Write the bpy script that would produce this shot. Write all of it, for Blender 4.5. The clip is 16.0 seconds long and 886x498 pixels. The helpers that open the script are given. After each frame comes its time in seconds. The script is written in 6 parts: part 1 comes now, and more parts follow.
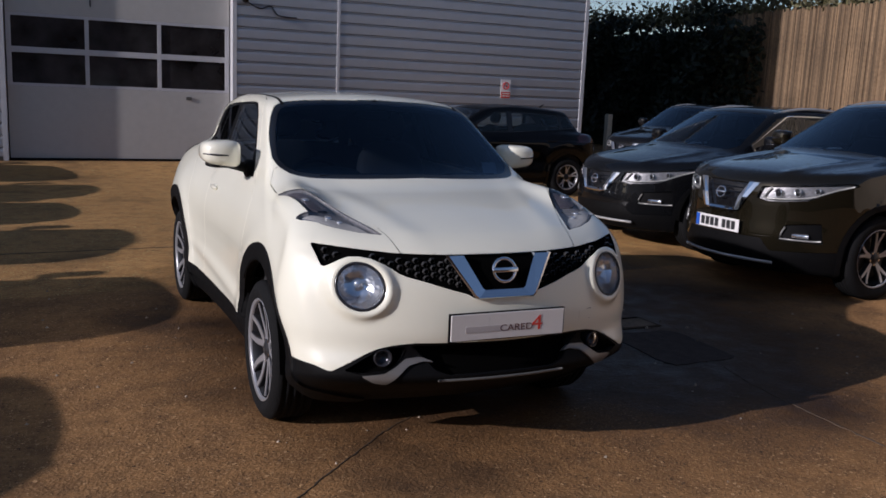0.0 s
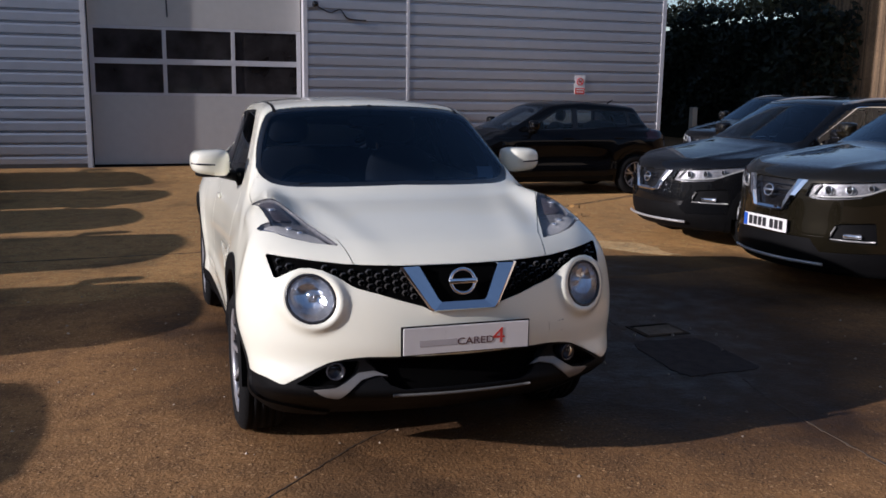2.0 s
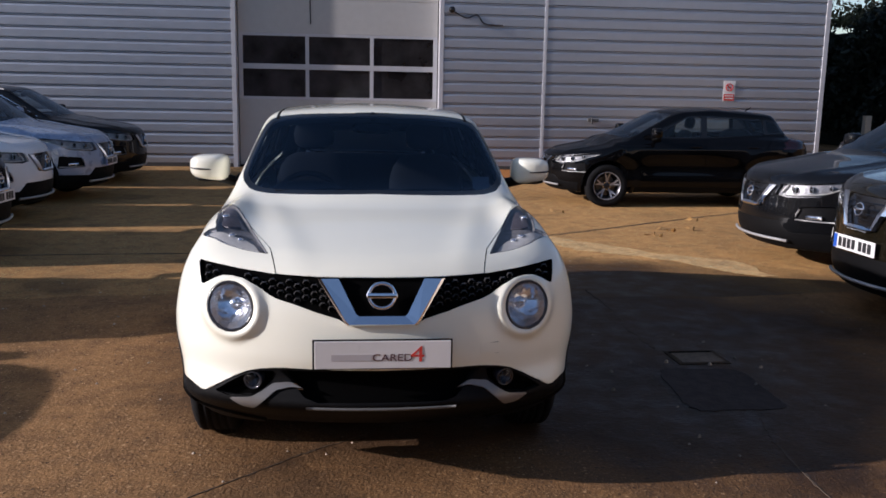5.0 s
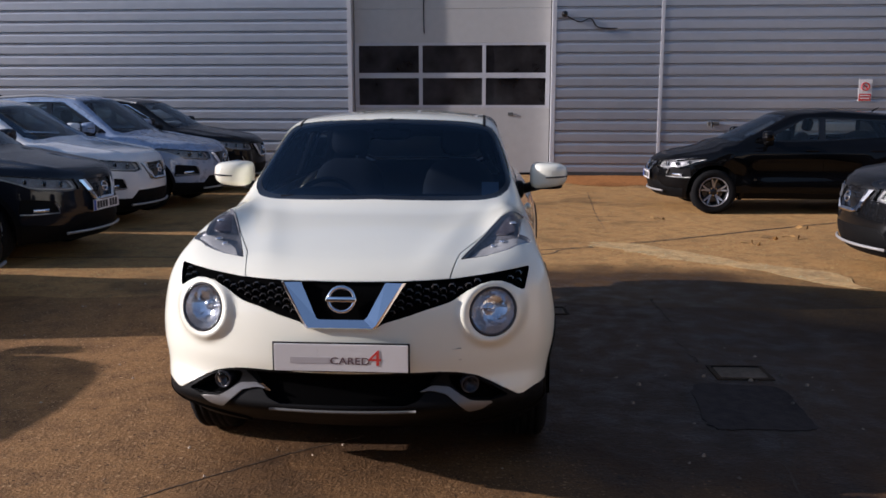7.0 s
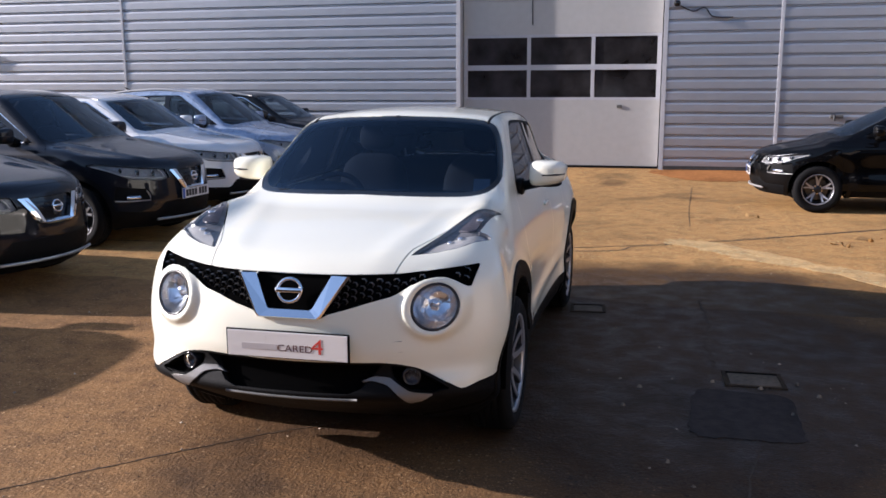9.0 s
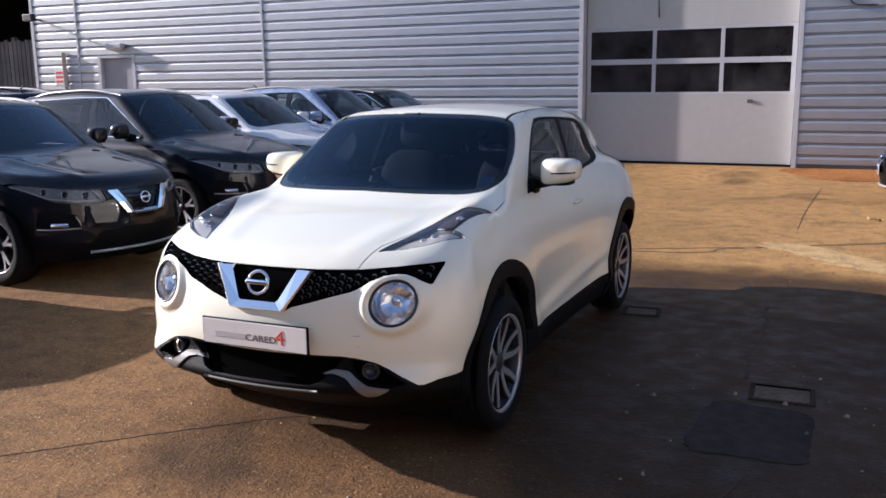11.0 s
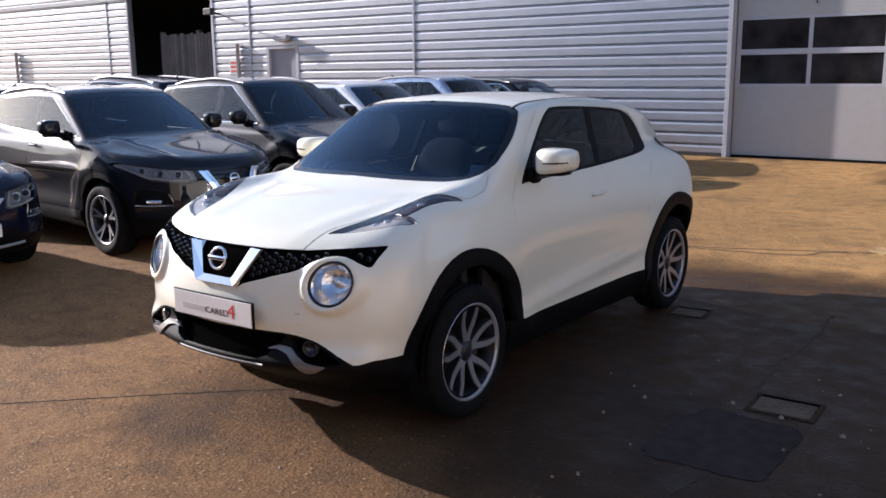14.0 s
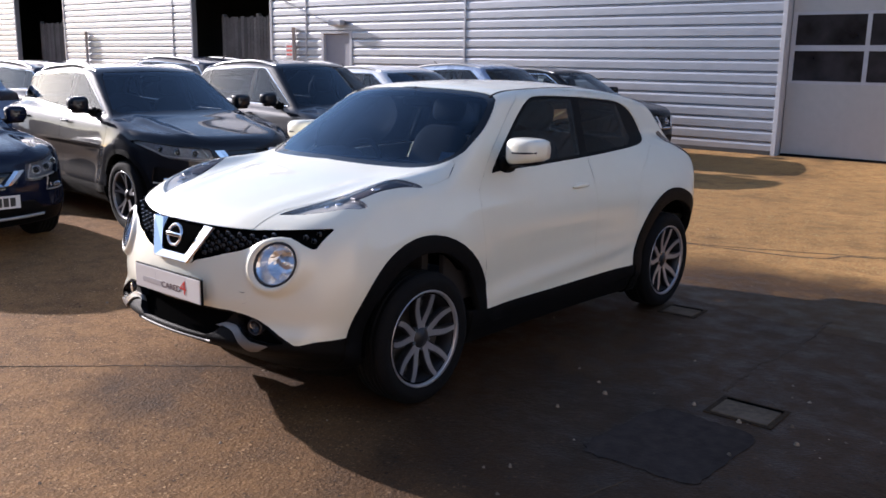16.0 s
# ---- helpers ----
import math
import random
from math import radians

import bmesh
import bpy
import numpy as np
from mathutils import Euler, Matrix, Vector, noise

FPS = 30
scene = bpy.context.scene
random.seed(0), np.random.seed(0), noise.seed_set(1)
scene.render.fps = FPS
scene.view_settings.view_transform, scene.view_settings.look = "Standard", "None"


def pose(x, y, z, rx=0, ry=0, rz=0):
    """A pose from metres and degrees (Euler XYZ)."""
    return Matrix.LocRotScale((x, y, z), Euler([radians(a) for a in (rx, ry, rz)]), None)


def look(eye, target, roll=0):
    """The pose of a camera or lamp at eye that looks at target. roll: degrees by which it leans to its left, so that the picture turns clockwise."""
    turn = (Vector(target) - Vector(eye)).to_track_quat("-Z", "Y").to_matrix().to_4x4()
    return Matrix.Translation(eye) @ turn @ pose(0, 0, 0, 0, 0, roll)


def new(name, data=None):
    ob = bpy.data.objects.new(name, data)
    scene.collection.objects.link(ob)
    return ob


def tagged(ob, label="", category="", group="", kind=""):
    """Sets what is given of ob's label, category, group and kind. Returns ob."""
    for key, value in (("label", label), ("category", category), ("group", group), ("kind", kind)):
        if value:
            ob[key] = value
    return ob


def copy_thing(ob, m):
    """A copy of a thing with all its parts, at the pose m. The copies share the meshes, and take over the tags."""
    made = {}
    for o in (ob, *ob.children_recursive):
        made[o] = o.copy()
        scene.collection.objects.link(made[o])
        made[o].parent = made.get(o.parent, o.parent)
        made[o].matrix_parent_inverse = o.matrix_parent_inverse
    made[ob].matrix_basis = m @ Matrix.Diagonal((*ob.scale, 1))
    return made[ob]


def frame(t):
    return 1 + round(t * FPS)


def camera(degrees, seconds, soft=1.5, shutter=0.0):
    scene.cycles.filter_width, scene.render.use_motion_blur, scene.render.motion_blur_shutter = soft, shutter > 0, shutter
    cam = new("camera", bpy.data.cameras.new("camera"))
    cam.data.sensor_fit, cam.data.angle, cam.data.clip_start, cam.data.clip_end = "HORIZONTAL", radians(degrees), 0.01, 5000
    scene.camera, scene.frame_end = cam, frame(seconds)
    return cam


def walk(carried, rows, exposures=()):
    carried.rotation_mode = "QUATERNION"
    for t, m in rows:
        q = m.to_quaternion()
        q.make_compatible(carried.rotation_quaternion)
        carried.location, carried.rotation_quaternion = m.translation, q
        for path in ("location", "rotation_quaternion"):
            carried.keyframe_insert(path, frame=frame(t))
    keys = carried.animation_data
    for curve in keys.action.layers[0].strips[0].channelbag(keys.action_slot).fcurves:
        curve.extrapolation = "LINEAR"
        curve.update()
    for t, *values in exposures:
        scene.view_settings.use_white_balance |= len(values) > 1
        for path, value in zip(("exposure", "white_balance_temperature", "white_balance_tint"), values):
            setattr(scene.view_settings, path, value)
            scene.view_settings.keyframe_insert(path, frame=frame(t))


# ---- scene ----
cam = camera(53.5, 16.0, soft=1.6)
PATH = [
    (0, (0.177, 0.375, 1.581), (0.995, 2.166, 1.235), 2.5),
    (0.5, (0.308, 0.518, 1.585), (1.109, 2.312, 1.208), 2.8),
    (1, (0.456, 0.581, 1.576), (1.23, 2.384, 1.187), 2.5),
    (1.5, (0.644, 0.396, 1.612), (1.332, 2.236, 1.234), 1.6),
    (2, (0.786, 0.278, 1.631), (1.388, 2.151, 1.272), 0.9),
    (2.5, (0.949, 0.353, 1.616), (1.52, 2.239, 1.271), 1.3),
    (3, (1.114, 0.454, 1.626), (1.655, 2.346, 1.268), 2.1),
    (3.5, (1.259, 0.429, 1.628), (1.714, 2.337, 1.239), 2.3),
    (4, (1.496, 0.263, 1.658), (1.854, 2.194, 1.281), 1.8),
    (4.2, (1.56, 0.205, 1.669), (1.882, 2.144, 1.304), 1.7),
    (6.3, (2.38, 0.187, 1.668), (2.35, 2.155, 1.311), 0.5),
    (6.5, (2.463, 0.165, 1.687), (2.387, 2.131, 1.326), 0.5),
    (7, (2.591, 0.206, 1.665), (2.451, 2.17, 1.32), -0.0),
    (7.5, (2.756, 0.328, 1.676), (2.556, 2.28, 1.292), 1.2),
    (8, (2.926, 0.327, 1.68), (2.66, 2.27, 1.287), 0.9),
    (8.5, (3.232, 0.235, 1.712), (2.859, 2.162, 1.327), 0.8),
    (9, (3.43, 0.241, 1.706), (2.963, 2.151, 1.34), -0.2),
    (9.5, (3.606, 0.365, 1.697), (3.044, 2.249, 1.329), -0.3),
    (9.7, (3.675, 0.405, 1.705), (3.078, 2.277, 1.331), -0.1),
    (11.8, (4.5, 0.658, 1.712), (3.585, 2.393, 1.322), -0.5),
    (12, (4.541, 0.722, 1.709), (3.606, 2.443, 1.307), -0.2),
    (12.5, (4.667, 0.813, 1.707), (3.691, 2.508, 1.29), -0.3),
    (13, (4.927, 0.856, 1.709), (3.857, 2.496, 1.302), -0.5),
    (13.5, (5.108, 0.913, 1.714), (3.961, 2.503, 1.319), -0.6),
    (14, (5.158, 1.019, 1.683), (3.988, 2.593, 1.294), -0.5),
    (14.5, (5.164, 1.189, 1.677), (3.958, 2.73, 1.266), 0.4),
    (15, (5.264, 1.233, 1.683), (4.036, 2.756, 1.266), 0.4),
    (15.5, (5.419, 1.3, 1.676), (4.158, 2.798, 1.269), 0.4),
    (16, (5.567, 1.353, 1.672), (4.285, 2.831, 1.258), 1.0),
]
EXPOSURE = [(t, stops, kelvin, 18) for t, stops, kelvin in ((0.0, -0.50, 5830), (1.5, -0.42, 5830), (2.0, -0.14, 5830), (2.5, 0.0, 5850), (4.0, 0.08, 5880), (6.5, 0.20, 5950), (7.0, 0.16, 5950), (8.0, 0.38, 5930), (9.0, 0.80, 5950), (12.0, 0.84, 5950), (16.0, 0.86, 5950))]
walk(cam, [(t, look(eye, target, roll)) for t, eye, target, roll in PATH], EXPOSURE)

# ---- world, sun, exposure ----
SUN_WAY = Vector((1.0, 0.12, -0.355)).normalized()
sun_data = bpy.data.lights.new("sun", "SUN")
sun_data.energy, sun_data.angle, sun_data.color = 5.5, radians(0.55), (1.0, 0.91, 0.82)
sun = new("sun", sun_data)
sun.rotation_mode = "QUATERNION"
sun.rotation_quaternion = SUN_WAY.to_track_quat("-Z", "Y")
world = bpy.data.worlds.new("sky")
scene.world = world
world.use_nodes = True
wn = world.node_tree
sky = wn.nodes.new("ShaderNodeTexSky")
sky.sky_type, sky.sun_disc = "NISHITA", False
sky.sun_elevation = math.asin(-SUN_WAY.z)
sky.sun_rotation = math.atan2(-SUN_WAY.x, -SUN_WAY.y)
sky.air_density, sky.dust_density = 1.0, 0.5
wn.nodes["Background"].inputs["Strength"].default_value = 0.114
wn.links.new(sky.outputs["Color"], wn.nodes["Background"].inputs["Color"])


# ---- materials ----
def mat(name, base, rough=0.5, metal=0.0, vary=0.0, scale=8.0, bump=0.0, bump_scale=60.0, coat=0.0, stain=None, spec=0.5, island=0.0, each=0.0):
    """A node material: base colour with two scales of variation, and fine relief."""
    m = bpy.data.materials.new(name)
    m.use_nodes = True
    nt, b = m.node_tree, m.node_tree.nodes["Principled BSDF"]
    b.inputs["Roughness"].default_value, b.inputs["Metallic"].default_value = rough, metal
    b.inputs["Coat Weight"].default_value, b.inputs["Coat Roughness"].default_value = coat, 0.03
    b.inputs["Specular IOR Level"].default_value = spec
    b.inputs["Base Color"].default_value = (*base, 1)
    tc = nt.nodes.new("ShaderNodeTexCoord")
    if vary or stain:
        big, fine = nt.nodes.new("ShaderNodeTexNoise"), nt.nodes.new("ShaderNodeTexNoise")
        big.inputs["Scale"].default_value, fine.inputs["Scale"].default_value = scale * 0.15, scale * 2.5
        big.inputs["Detail"].default_value, fine.inputs["Detail"].default_value = 4, 5
        for n in (big, fine):
            nt.links.new(tc.outputs["Object"], n.inputs["Vector"])
        add = nt.nodes.new("ShaderNodeMath")
        add.operation = "ADD"
        nt.links.new(big.outputs["Fac"], add.inputs[0])
        nt.links.new(fine.outputs["Fac"], add.inputs[1])
        ramp = nt.nodes.new("ShaderNodeMapRange")
        ramp.inputs["From Min"].default_value, ramp.inputs["From Max"].default_value = 0.7, 1.3
        nt.links.new(add.outputs[0], ramp.inputs["Value"])
        mix = nt.nodes.new("ShaderNodeMix")
        mix.data_type = "RGBA"
        dark = stain or tuple(c * (1 - vary) for c in base)
        light = tuple(min(1, c * (1 + vary)) for c in base)
        mix.inputs["A"].default_value, mix.inputs["B"].default_value = (*dark, 1), (*light, 1)
        nt.links.new(ramp.outputs[0], mix.inputs["Factor"])
        last = mix.outputs["Result"]
        if island:
            info, hsv = nt.nodes.new("ShaderNodeNewGeometry"), nt.nodes.new("ShaderNodeHueSaturation")
            mr = nt.nodes.new("ShaderNodeMapRange")
            mr.inputs["To Min"].default_value, mr.inputs["To Max"].default_value = 1 - island, 1 + island
            nt.links.new(info.outputs["Random Per Island"], mr.inputs["Value"])
            nt.links.new(mr.outputs[0], hsv.inputs["Value"])
            nt.links.new(last, hsv.inputs["Color"])
            last = hsv.outputs["Color"]
        if each:
            info, hsv = nt.nodes.new("ShaderNodeObjectInfo"), nt.nodes.new("ShaderNodeHueSaturation")
            mr = nt.nodes.new("ShaderNodeMapRange")
            mr.inputs["To Min"].default_value, mr.inputs["To Max"].default_value = 1 - each, 1 + each
            nt.links.new(info.outputs["Random"], mr.inputs["Value"])
            nt.links.new(mr.outputs[0], hsv.inputs["Value"])
            nt.links.new(last, hsv.inputs["Color"])
            last = hsv.outputs["Color"]
        nt.links.new(last, b.inputs["Base Color"])
        rr = nt.nodes.new("ShaderNodeMapRange")
        rr.inputs["To Min"].default_value, rr.inputs["To Max"].default_value = max(0.02, rough - 0.06), min(1, rough + 0.06)
        nt.links.new(fine.outputs["Fac"], rr.inputs["Value"])
        nt.links.new(rr.outputs[0], b.inputs["Roughness"])
    if bump:
        n, bm_ = nt.nodes.new("ShaderNodeTexNoise"), nt.nodes.new("ShaderNodeBump")
        n.inputs["Scale"].default_value, n.inputs["Detail"].default_value = bump_scale, 6
        bm_.inputs["Strength"].default_value, bm_.inputs["Distance"].default_value = bump, 0.01
        nt.links.new(tc.outputs["Object"], n.inputs["Vector"])
        nt.links.new(n.outputs["Fac"], bm_.inputs["Height"])
        nt.links.new(bm_.outputs["Normal"], b.inputs["Normal"])
    return m


def glass(name, tint, gloss=0.02, ior=1.5, sheen=(1, 1, 1)):
    """Thin tinted pane: what it lets through is coloured, and Fresnel gives its gloss."""
    m = bpy.data.materials.new(name)
    m.use_nodes = True
    nt = m.node_tree
    nt.nodes.remove(nt.nodes["Principled BSDF"])
    tr, gl, mx, fr = (nt.nodes.new("ShaderNode" + k) for k in ("BsdfTransparent", "BsdfGlossy", "MixShader", "Fresnel"))
    tr.inputs["Color"].default_value = (*tint, 1)
    gl.inputs["Roughness"].default_value, gl.inputs["Color"].default_value = gloss, (*sheen, 1)
    fr.inputs["IOR"].default_value = ior
    nt.links.new(fr.outputs[0], mx.inputs[0])
    nt.links.new(tr.outputs[0], mx.inputs[1])
    nt.links.new(gl.outputs[0], mx.inputs[2])
    nt.links.new(mx.outputs[0], nt.nodes["Material Output"].inputs["Surface"])
    return m


def ground_material(name, lift, tint=(1, 1, 1), relief=0.6, damp_shade=None):
    """Old brown concrete: aggregate speckle, dusty patches, dark stains, and an oval of damp with car shade painted in.
    """
    m = bpy.data.materials.new(name)
    m.use_nodes = True
    nt, b = m.node_tree, m.node_tree.nodes["Principled BSDF"]
    tc = nt.nodes.new("ShaderNodeTexCoord")

    def noise_at(scale, detail, kind="ShaderNodeTexNoise"):
        n = nt.nodes.new(kind)
        n.inputs["Scale"].default_value = scale
        if detail:
            n.inputs["Detail"].default_value = detail
        nt.links.new(tc.outputs["Object"], n.inputs["Vector"])
        return n

    def ramp(src, lo, hi, a, c):
        r = nt.nodes.new("ShaderNodeMapRange")
        for key, v in (("From Min", lo), ("From Max", hi), ("To Min", a), ("To Max", c)):
            r.inputs[key].default_value = v
        nt.links.new(src, r.inputs["Value"])
        return r.outputs[0]

    def mix(fac, a, c, mode="MIX"):
        x = nt.nodes.new("ShaderNodeMix")
        x.data_type, x.blend_type = "RGBA", mode
        nt.links.new(fac, x.inputs["Factor"])
        for key, v in (("A", a), ("B", c)):
            if isinstance(v, tuple):
                x.inputs[key].default_value = (*(min(0.6, k * lift * q) for k, q in zip(v, tint)), 1)
            else:
                nt.links.new(v, x.inputs[key])
        return x.outputs["Result"]

    patch, grit, speck, stain, mottle = noise_at(0.35, 5), noise_at(26, 6), noise_at(75, 3), noise_at(0.9, 7), noise_at(5.5, 8)
    col = mix(ramp(patch.outputs["Fac"], 0.35, 0.65, 0, 1), (0.168, 0.102, 0.050), (0.240, 0.148, 0.073))
    col = mix(ramp(mottle.outputs["Fac"], 0.42, 0.64, 0, 0.50), col, (0.085, 0.054, 0.033))
    col = mix(ramp(grit.outputs["Fac"], 0.38, 0.66, 0, 0.34), col, (0.056, 0.035, 0.020))
    col = mix(ramp(speck.outputs["Fac"], 0.56, 0.68, 0, 0.6), col, (0.33, 0.235, 0.13))
    # exposed aggregate: single stones of two sizes, pale and dark
    stones = []
    for scale, keep, amount in ((38, 0.36, 1.0), (90, 0.40, 0.85)):
        cells = noise_at(scale, 0, "ShaderNodeTexVoronoi")
        cells.inputs["Randomness"].default_value = 1.0
        tone = nt.nodes.new("ShaderNodeSeparateColor")
        nt.links.new(cells.outputs["Color"], tone.inputs[0])
        near, wide, pick = nt.nodes.new("ShaderNodeMath"), ramp(tone.outputs[1], 0.35, 1.0, 0.05, keep), nt.nodes.new("ShaderNodeMath")
        near.operation, pick.operation = "LESS_THAN", "MULTIPLY"
        nt.links.new(cells.outputs["Distance"], near.inputs[0])
        nt.links.new(wide, near.inputs[1])
        nt.links.new(near.outputs[0], pick.inputs[0])
        nt.links.new(ramp(mottle.outputs["Fac"], 0.38, 0.56, amount * 0.45, amount), pick.inputs[1])
        shade = mix(ramp(tone.outputs[0], 0.3, 0.75, 0, 1), (0.060, 0.040, 0.026), (0.36, 0.255, 0.150))
        col = mix(pick.outputs[0], col, shade)
        stones.append(near.outputs[0])
    pits = noise_at(48, 2)
    col = mix(ramp(pits.outputs["Fac"], 0.66, 0.70, 0, 0.75), col, (0.035, 0.024, 0.016))
    col = mix(ramp(stain.outputs["Fac"], 0.54, 0.70, 0, 0.55), col, (0.040, 0.029, 0.023))
    if damp_shade:
        # washing water round the car, plus its shadow's darkness put into the colour: soft-edged, uneven
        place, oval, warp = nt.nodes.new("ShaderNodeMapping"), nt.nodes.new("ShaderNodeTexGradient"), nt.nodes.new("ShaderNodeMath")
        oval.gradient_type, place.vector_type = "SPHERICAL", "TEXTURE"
        place.inputs["Location"].default_value, place.inputs["Scale"].default_value = (damp_shade[0], damp_shade[1], 0), (damp_shade[2], damp_shade[3], 1)
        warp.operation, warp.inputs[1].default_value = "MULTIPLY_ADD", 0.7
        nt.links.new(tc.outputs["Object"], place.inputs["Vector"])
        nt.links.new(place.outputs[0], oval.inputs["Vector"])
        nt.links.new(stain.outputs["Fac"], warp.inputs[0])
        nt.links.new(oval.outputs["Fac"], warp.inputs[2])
        soak_shade = nt.nodes.new("ShaderNodeMix")
        soak_shade.data_type, soak_shade.blend_type = "RGBA", "MULTIPLY"
        nt.links.new(ramp(warp.outputs[0], 0.42, 0.78, 0, 1), soak_shade.inputs["Factor"])
        nt.links.new(col, soak_shade.inputs["A"])
        soak_shade.inputs["B"].default_value = (0.215, 0.205, 0.215, 1)
        col = soak_shade.outputs["Result"]
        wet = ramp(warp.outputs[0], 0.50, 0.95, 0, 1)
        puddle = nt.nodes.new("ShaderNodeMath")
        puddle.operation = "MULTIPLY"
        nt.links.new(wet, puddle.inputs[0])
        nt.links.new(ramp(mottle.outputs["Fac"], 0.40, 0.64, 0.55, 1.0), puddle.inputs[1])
        damp_shade = puddle.outputs[0]
    nt.links.new(col, b.inputs["Base Color"])
    b.inputs["Diffuse Roughness"].default_value = 0.3
    dry = ramp(patch.outputs["Fac"], 0.3, 0.7, 0.75, 0.95)
    if damp_shade:
        film = nt.nodes.new("ShaderNodeMix")
        nt.links.new(damp_shade, film.inputs["Factor"])
        nt.links.new(dry, film.inputs["A"])
        film.inputs["B"].default_value = 0.42
        dry = film.outputs["Result"]
        nt.links.new(ramp(damp_shade, 0, 1, 0.12, 0.28), b.inputs["Specular IOR Level"])
    else:
        b.inputs["Specular IOR Level"].default_value = 0.12
    nt.links.new(dry, b.inputs["Roughness"])
    add = nt.nodes.new("ShaderNodeMath")
    add.operation = "ADD"
    nt.links.new(grit.outputs["Fac"], add.inputs[0])
    nt.links.new(speck.outputs["Fac"], add.inputs[1])
    bu = nt.nodes.new("ShaderNodeBump")
    lump = noise_at(17, 3)
    both = nt.nodes.new("ShaderNodeMath")
    both.operation, both.inputs[1].default_value = "MULTIPLY_ADD", 0.8
    nt.links.new(lump.outputs["Fac"], both.inputs[0])
    raised = nt.nodes.new("ShaderNodeMath")
    raised.operation, raised.inputs[1].default_value = "MULTIPLY_ADD", 0.35
    nt.links.new(stones[0], raised.inputs[0])
    nt.links.new(add.outputs[0], raised.inputs[2])
    nt.links.new(raised.outputs[0], both.inputs[2])
    bu.inputs["Strength"].default_value, bu.inputs["Distance"].default_value = relief, 0.014
    nt.links.new(both.outputs[0], bu.inputs["Height"])
    nt.links.new(bu.outputs["Normal"], b.inputs["Normal"])
    return m


# last tuple: oval of wet ground, its colour also deepening the car's shadow
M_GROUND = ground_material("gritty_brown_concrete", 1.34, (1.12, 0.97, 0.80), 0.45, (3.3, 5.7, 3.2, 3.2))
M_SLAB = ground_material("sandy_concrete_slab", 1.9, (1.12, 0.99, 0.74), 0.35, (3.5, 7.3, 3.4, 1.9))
M_WHITE = mat("pearl_white_paint", (0.82, 0.80, 0.665), 0.42, 0.0, vary=0.015, scale=3, coat=1.0)
M_WHITE.node_tree.nodes["Principled BSDF"].inputs["Coat Roughness"].default_value = 0.05
M_LIP = mat("silver_lip_plastic", (0.42, 0.41, 0.40), 0.35, 0.4, vary=0.06, scale=20)
M_BLACKPL = mat("black_textured_plastic", (0.0035, 0.0035, 0.004), 0.6, spec=0.12, vary=0.25, scale=30, bump=0.15, bump_scale=400)
M_GLOSSBLK = mat("gloss_black_plastic", (0.008, 0.008, 0.009), 0.12, vary=0.1, scale=20)
M_LATTICE = mat("black_grille_plastic", (0.035, 0.034, 0.034), 0.25, vary=0.1, scale=20, spec=0.35)
M_RUBBER = mat("tyre_rubber", (0.005, 0.005, 0.0055), 0.85, spec=0.2, vary=0.3, scale=25, bump=0.3, bump_scale=90)
M_ALLOY = mat("silver_alloy", (0.40, 0.40, 0.42), 0.34, 0.6, vary=0.08, scale=20)
M_ALLOYDK = mat("dark_grey_alloy", (0.025, 0.025, 0.028), 0.4, 0.3, vary=0.1, scale=20)
M_CHROME = mat("chrome", (0.86, 0.87, 0.90), 0.06, 1.0, vary=0.02, scale=20)
M_SATIN = mat("satin_silver_plastic", (0.105, 0.103, 0.097), 0.55, 0.0, vary=0.06, scale=20)
M_WEDGE = mat("bright_satin_plastic", (0.20, 0.19, 0.18), 0.32, 0.35, vary=0.05, scale=20)
M_SATINDK = mat("dark_satin_plastic", (0.26, 0.25, 0.25), 0.35, 0.5, vary=0.06, scale=20)
M_SEAT = mat("dark_seat_cloth", (0.030, 0.030, 0.033), 0.9, vary=0.2, scale=40)
M_CABIN = mat("dark_cabin_trim", (0.02, 0.02, 0.022), 0.7, vary=0.2, scale=20)
M_DISC = mat("brake_steel", (0.14, 0.13, 0.12), 0.4, 0.9, vary=0.12, scale=40)
M_GLASS = glass("tinted_car_glass", (0.36, 0.43, 0.52), 0.015, 1.42, (0.62, 0.80, 1.0))
M_SCREEN = glass("reflective_windscreen", (0.44, 0.50, 0.56), 0.015, 1.65, (0.74, 0.87, 1.0))
M_CLEARG = glass("clear_car_glass", (0.62, 0.68, 0.68), 0.02, 1.55)
M_FRONTGL = glass("front_side_glass", (0.30, 0.34, 0.38), 0.03, 1.4)
M_SIDEGL = glass("dark_side_glass", (0.05, 0.058, 0.064), 0.05, 1.25)
M_PRIVACY = glass("privacy_glass", (0.10, 0.11, 0.12))
M_LENS = glass("clear_lamp_lens", (0.93, 0.95, 0.97), 0.015, 1.22)
M_MIRROR = mat("mirror_glass", (0.8, 0.8, 0.82), 0.02, 1.0)
M_REFLECT = mat("lamp_reflector", (0.80, 0.82, 0.86), 0.14, 0.85, vary=0.05, scale=30)
M_LAMPIN = mat("grey_lamp_interior", (0.20, 0.195, 0.20), 0.35, 0.3, vary=0.45, scale=25, bump=0.3, bump_scale=45)
M_LAMPEYE = mat("smoky_lamp_chamber", (0.085, 0.075, 0.085), 0.3, 0.3, vary=0.5, scale=35, bump=0.3, bump_scale=70)
M_GUIDE = mat("pale_light_guide", (0.50, 0.485, 0.46), 0.3, 0.2, vary=0.12, scale=14, bump=0.1, bump_scale=60)
M_BOWL = mat("bright_reflector", (0.82, 0.84, 0.88), 0.20, 0.9, vary=0.05, scale=30)
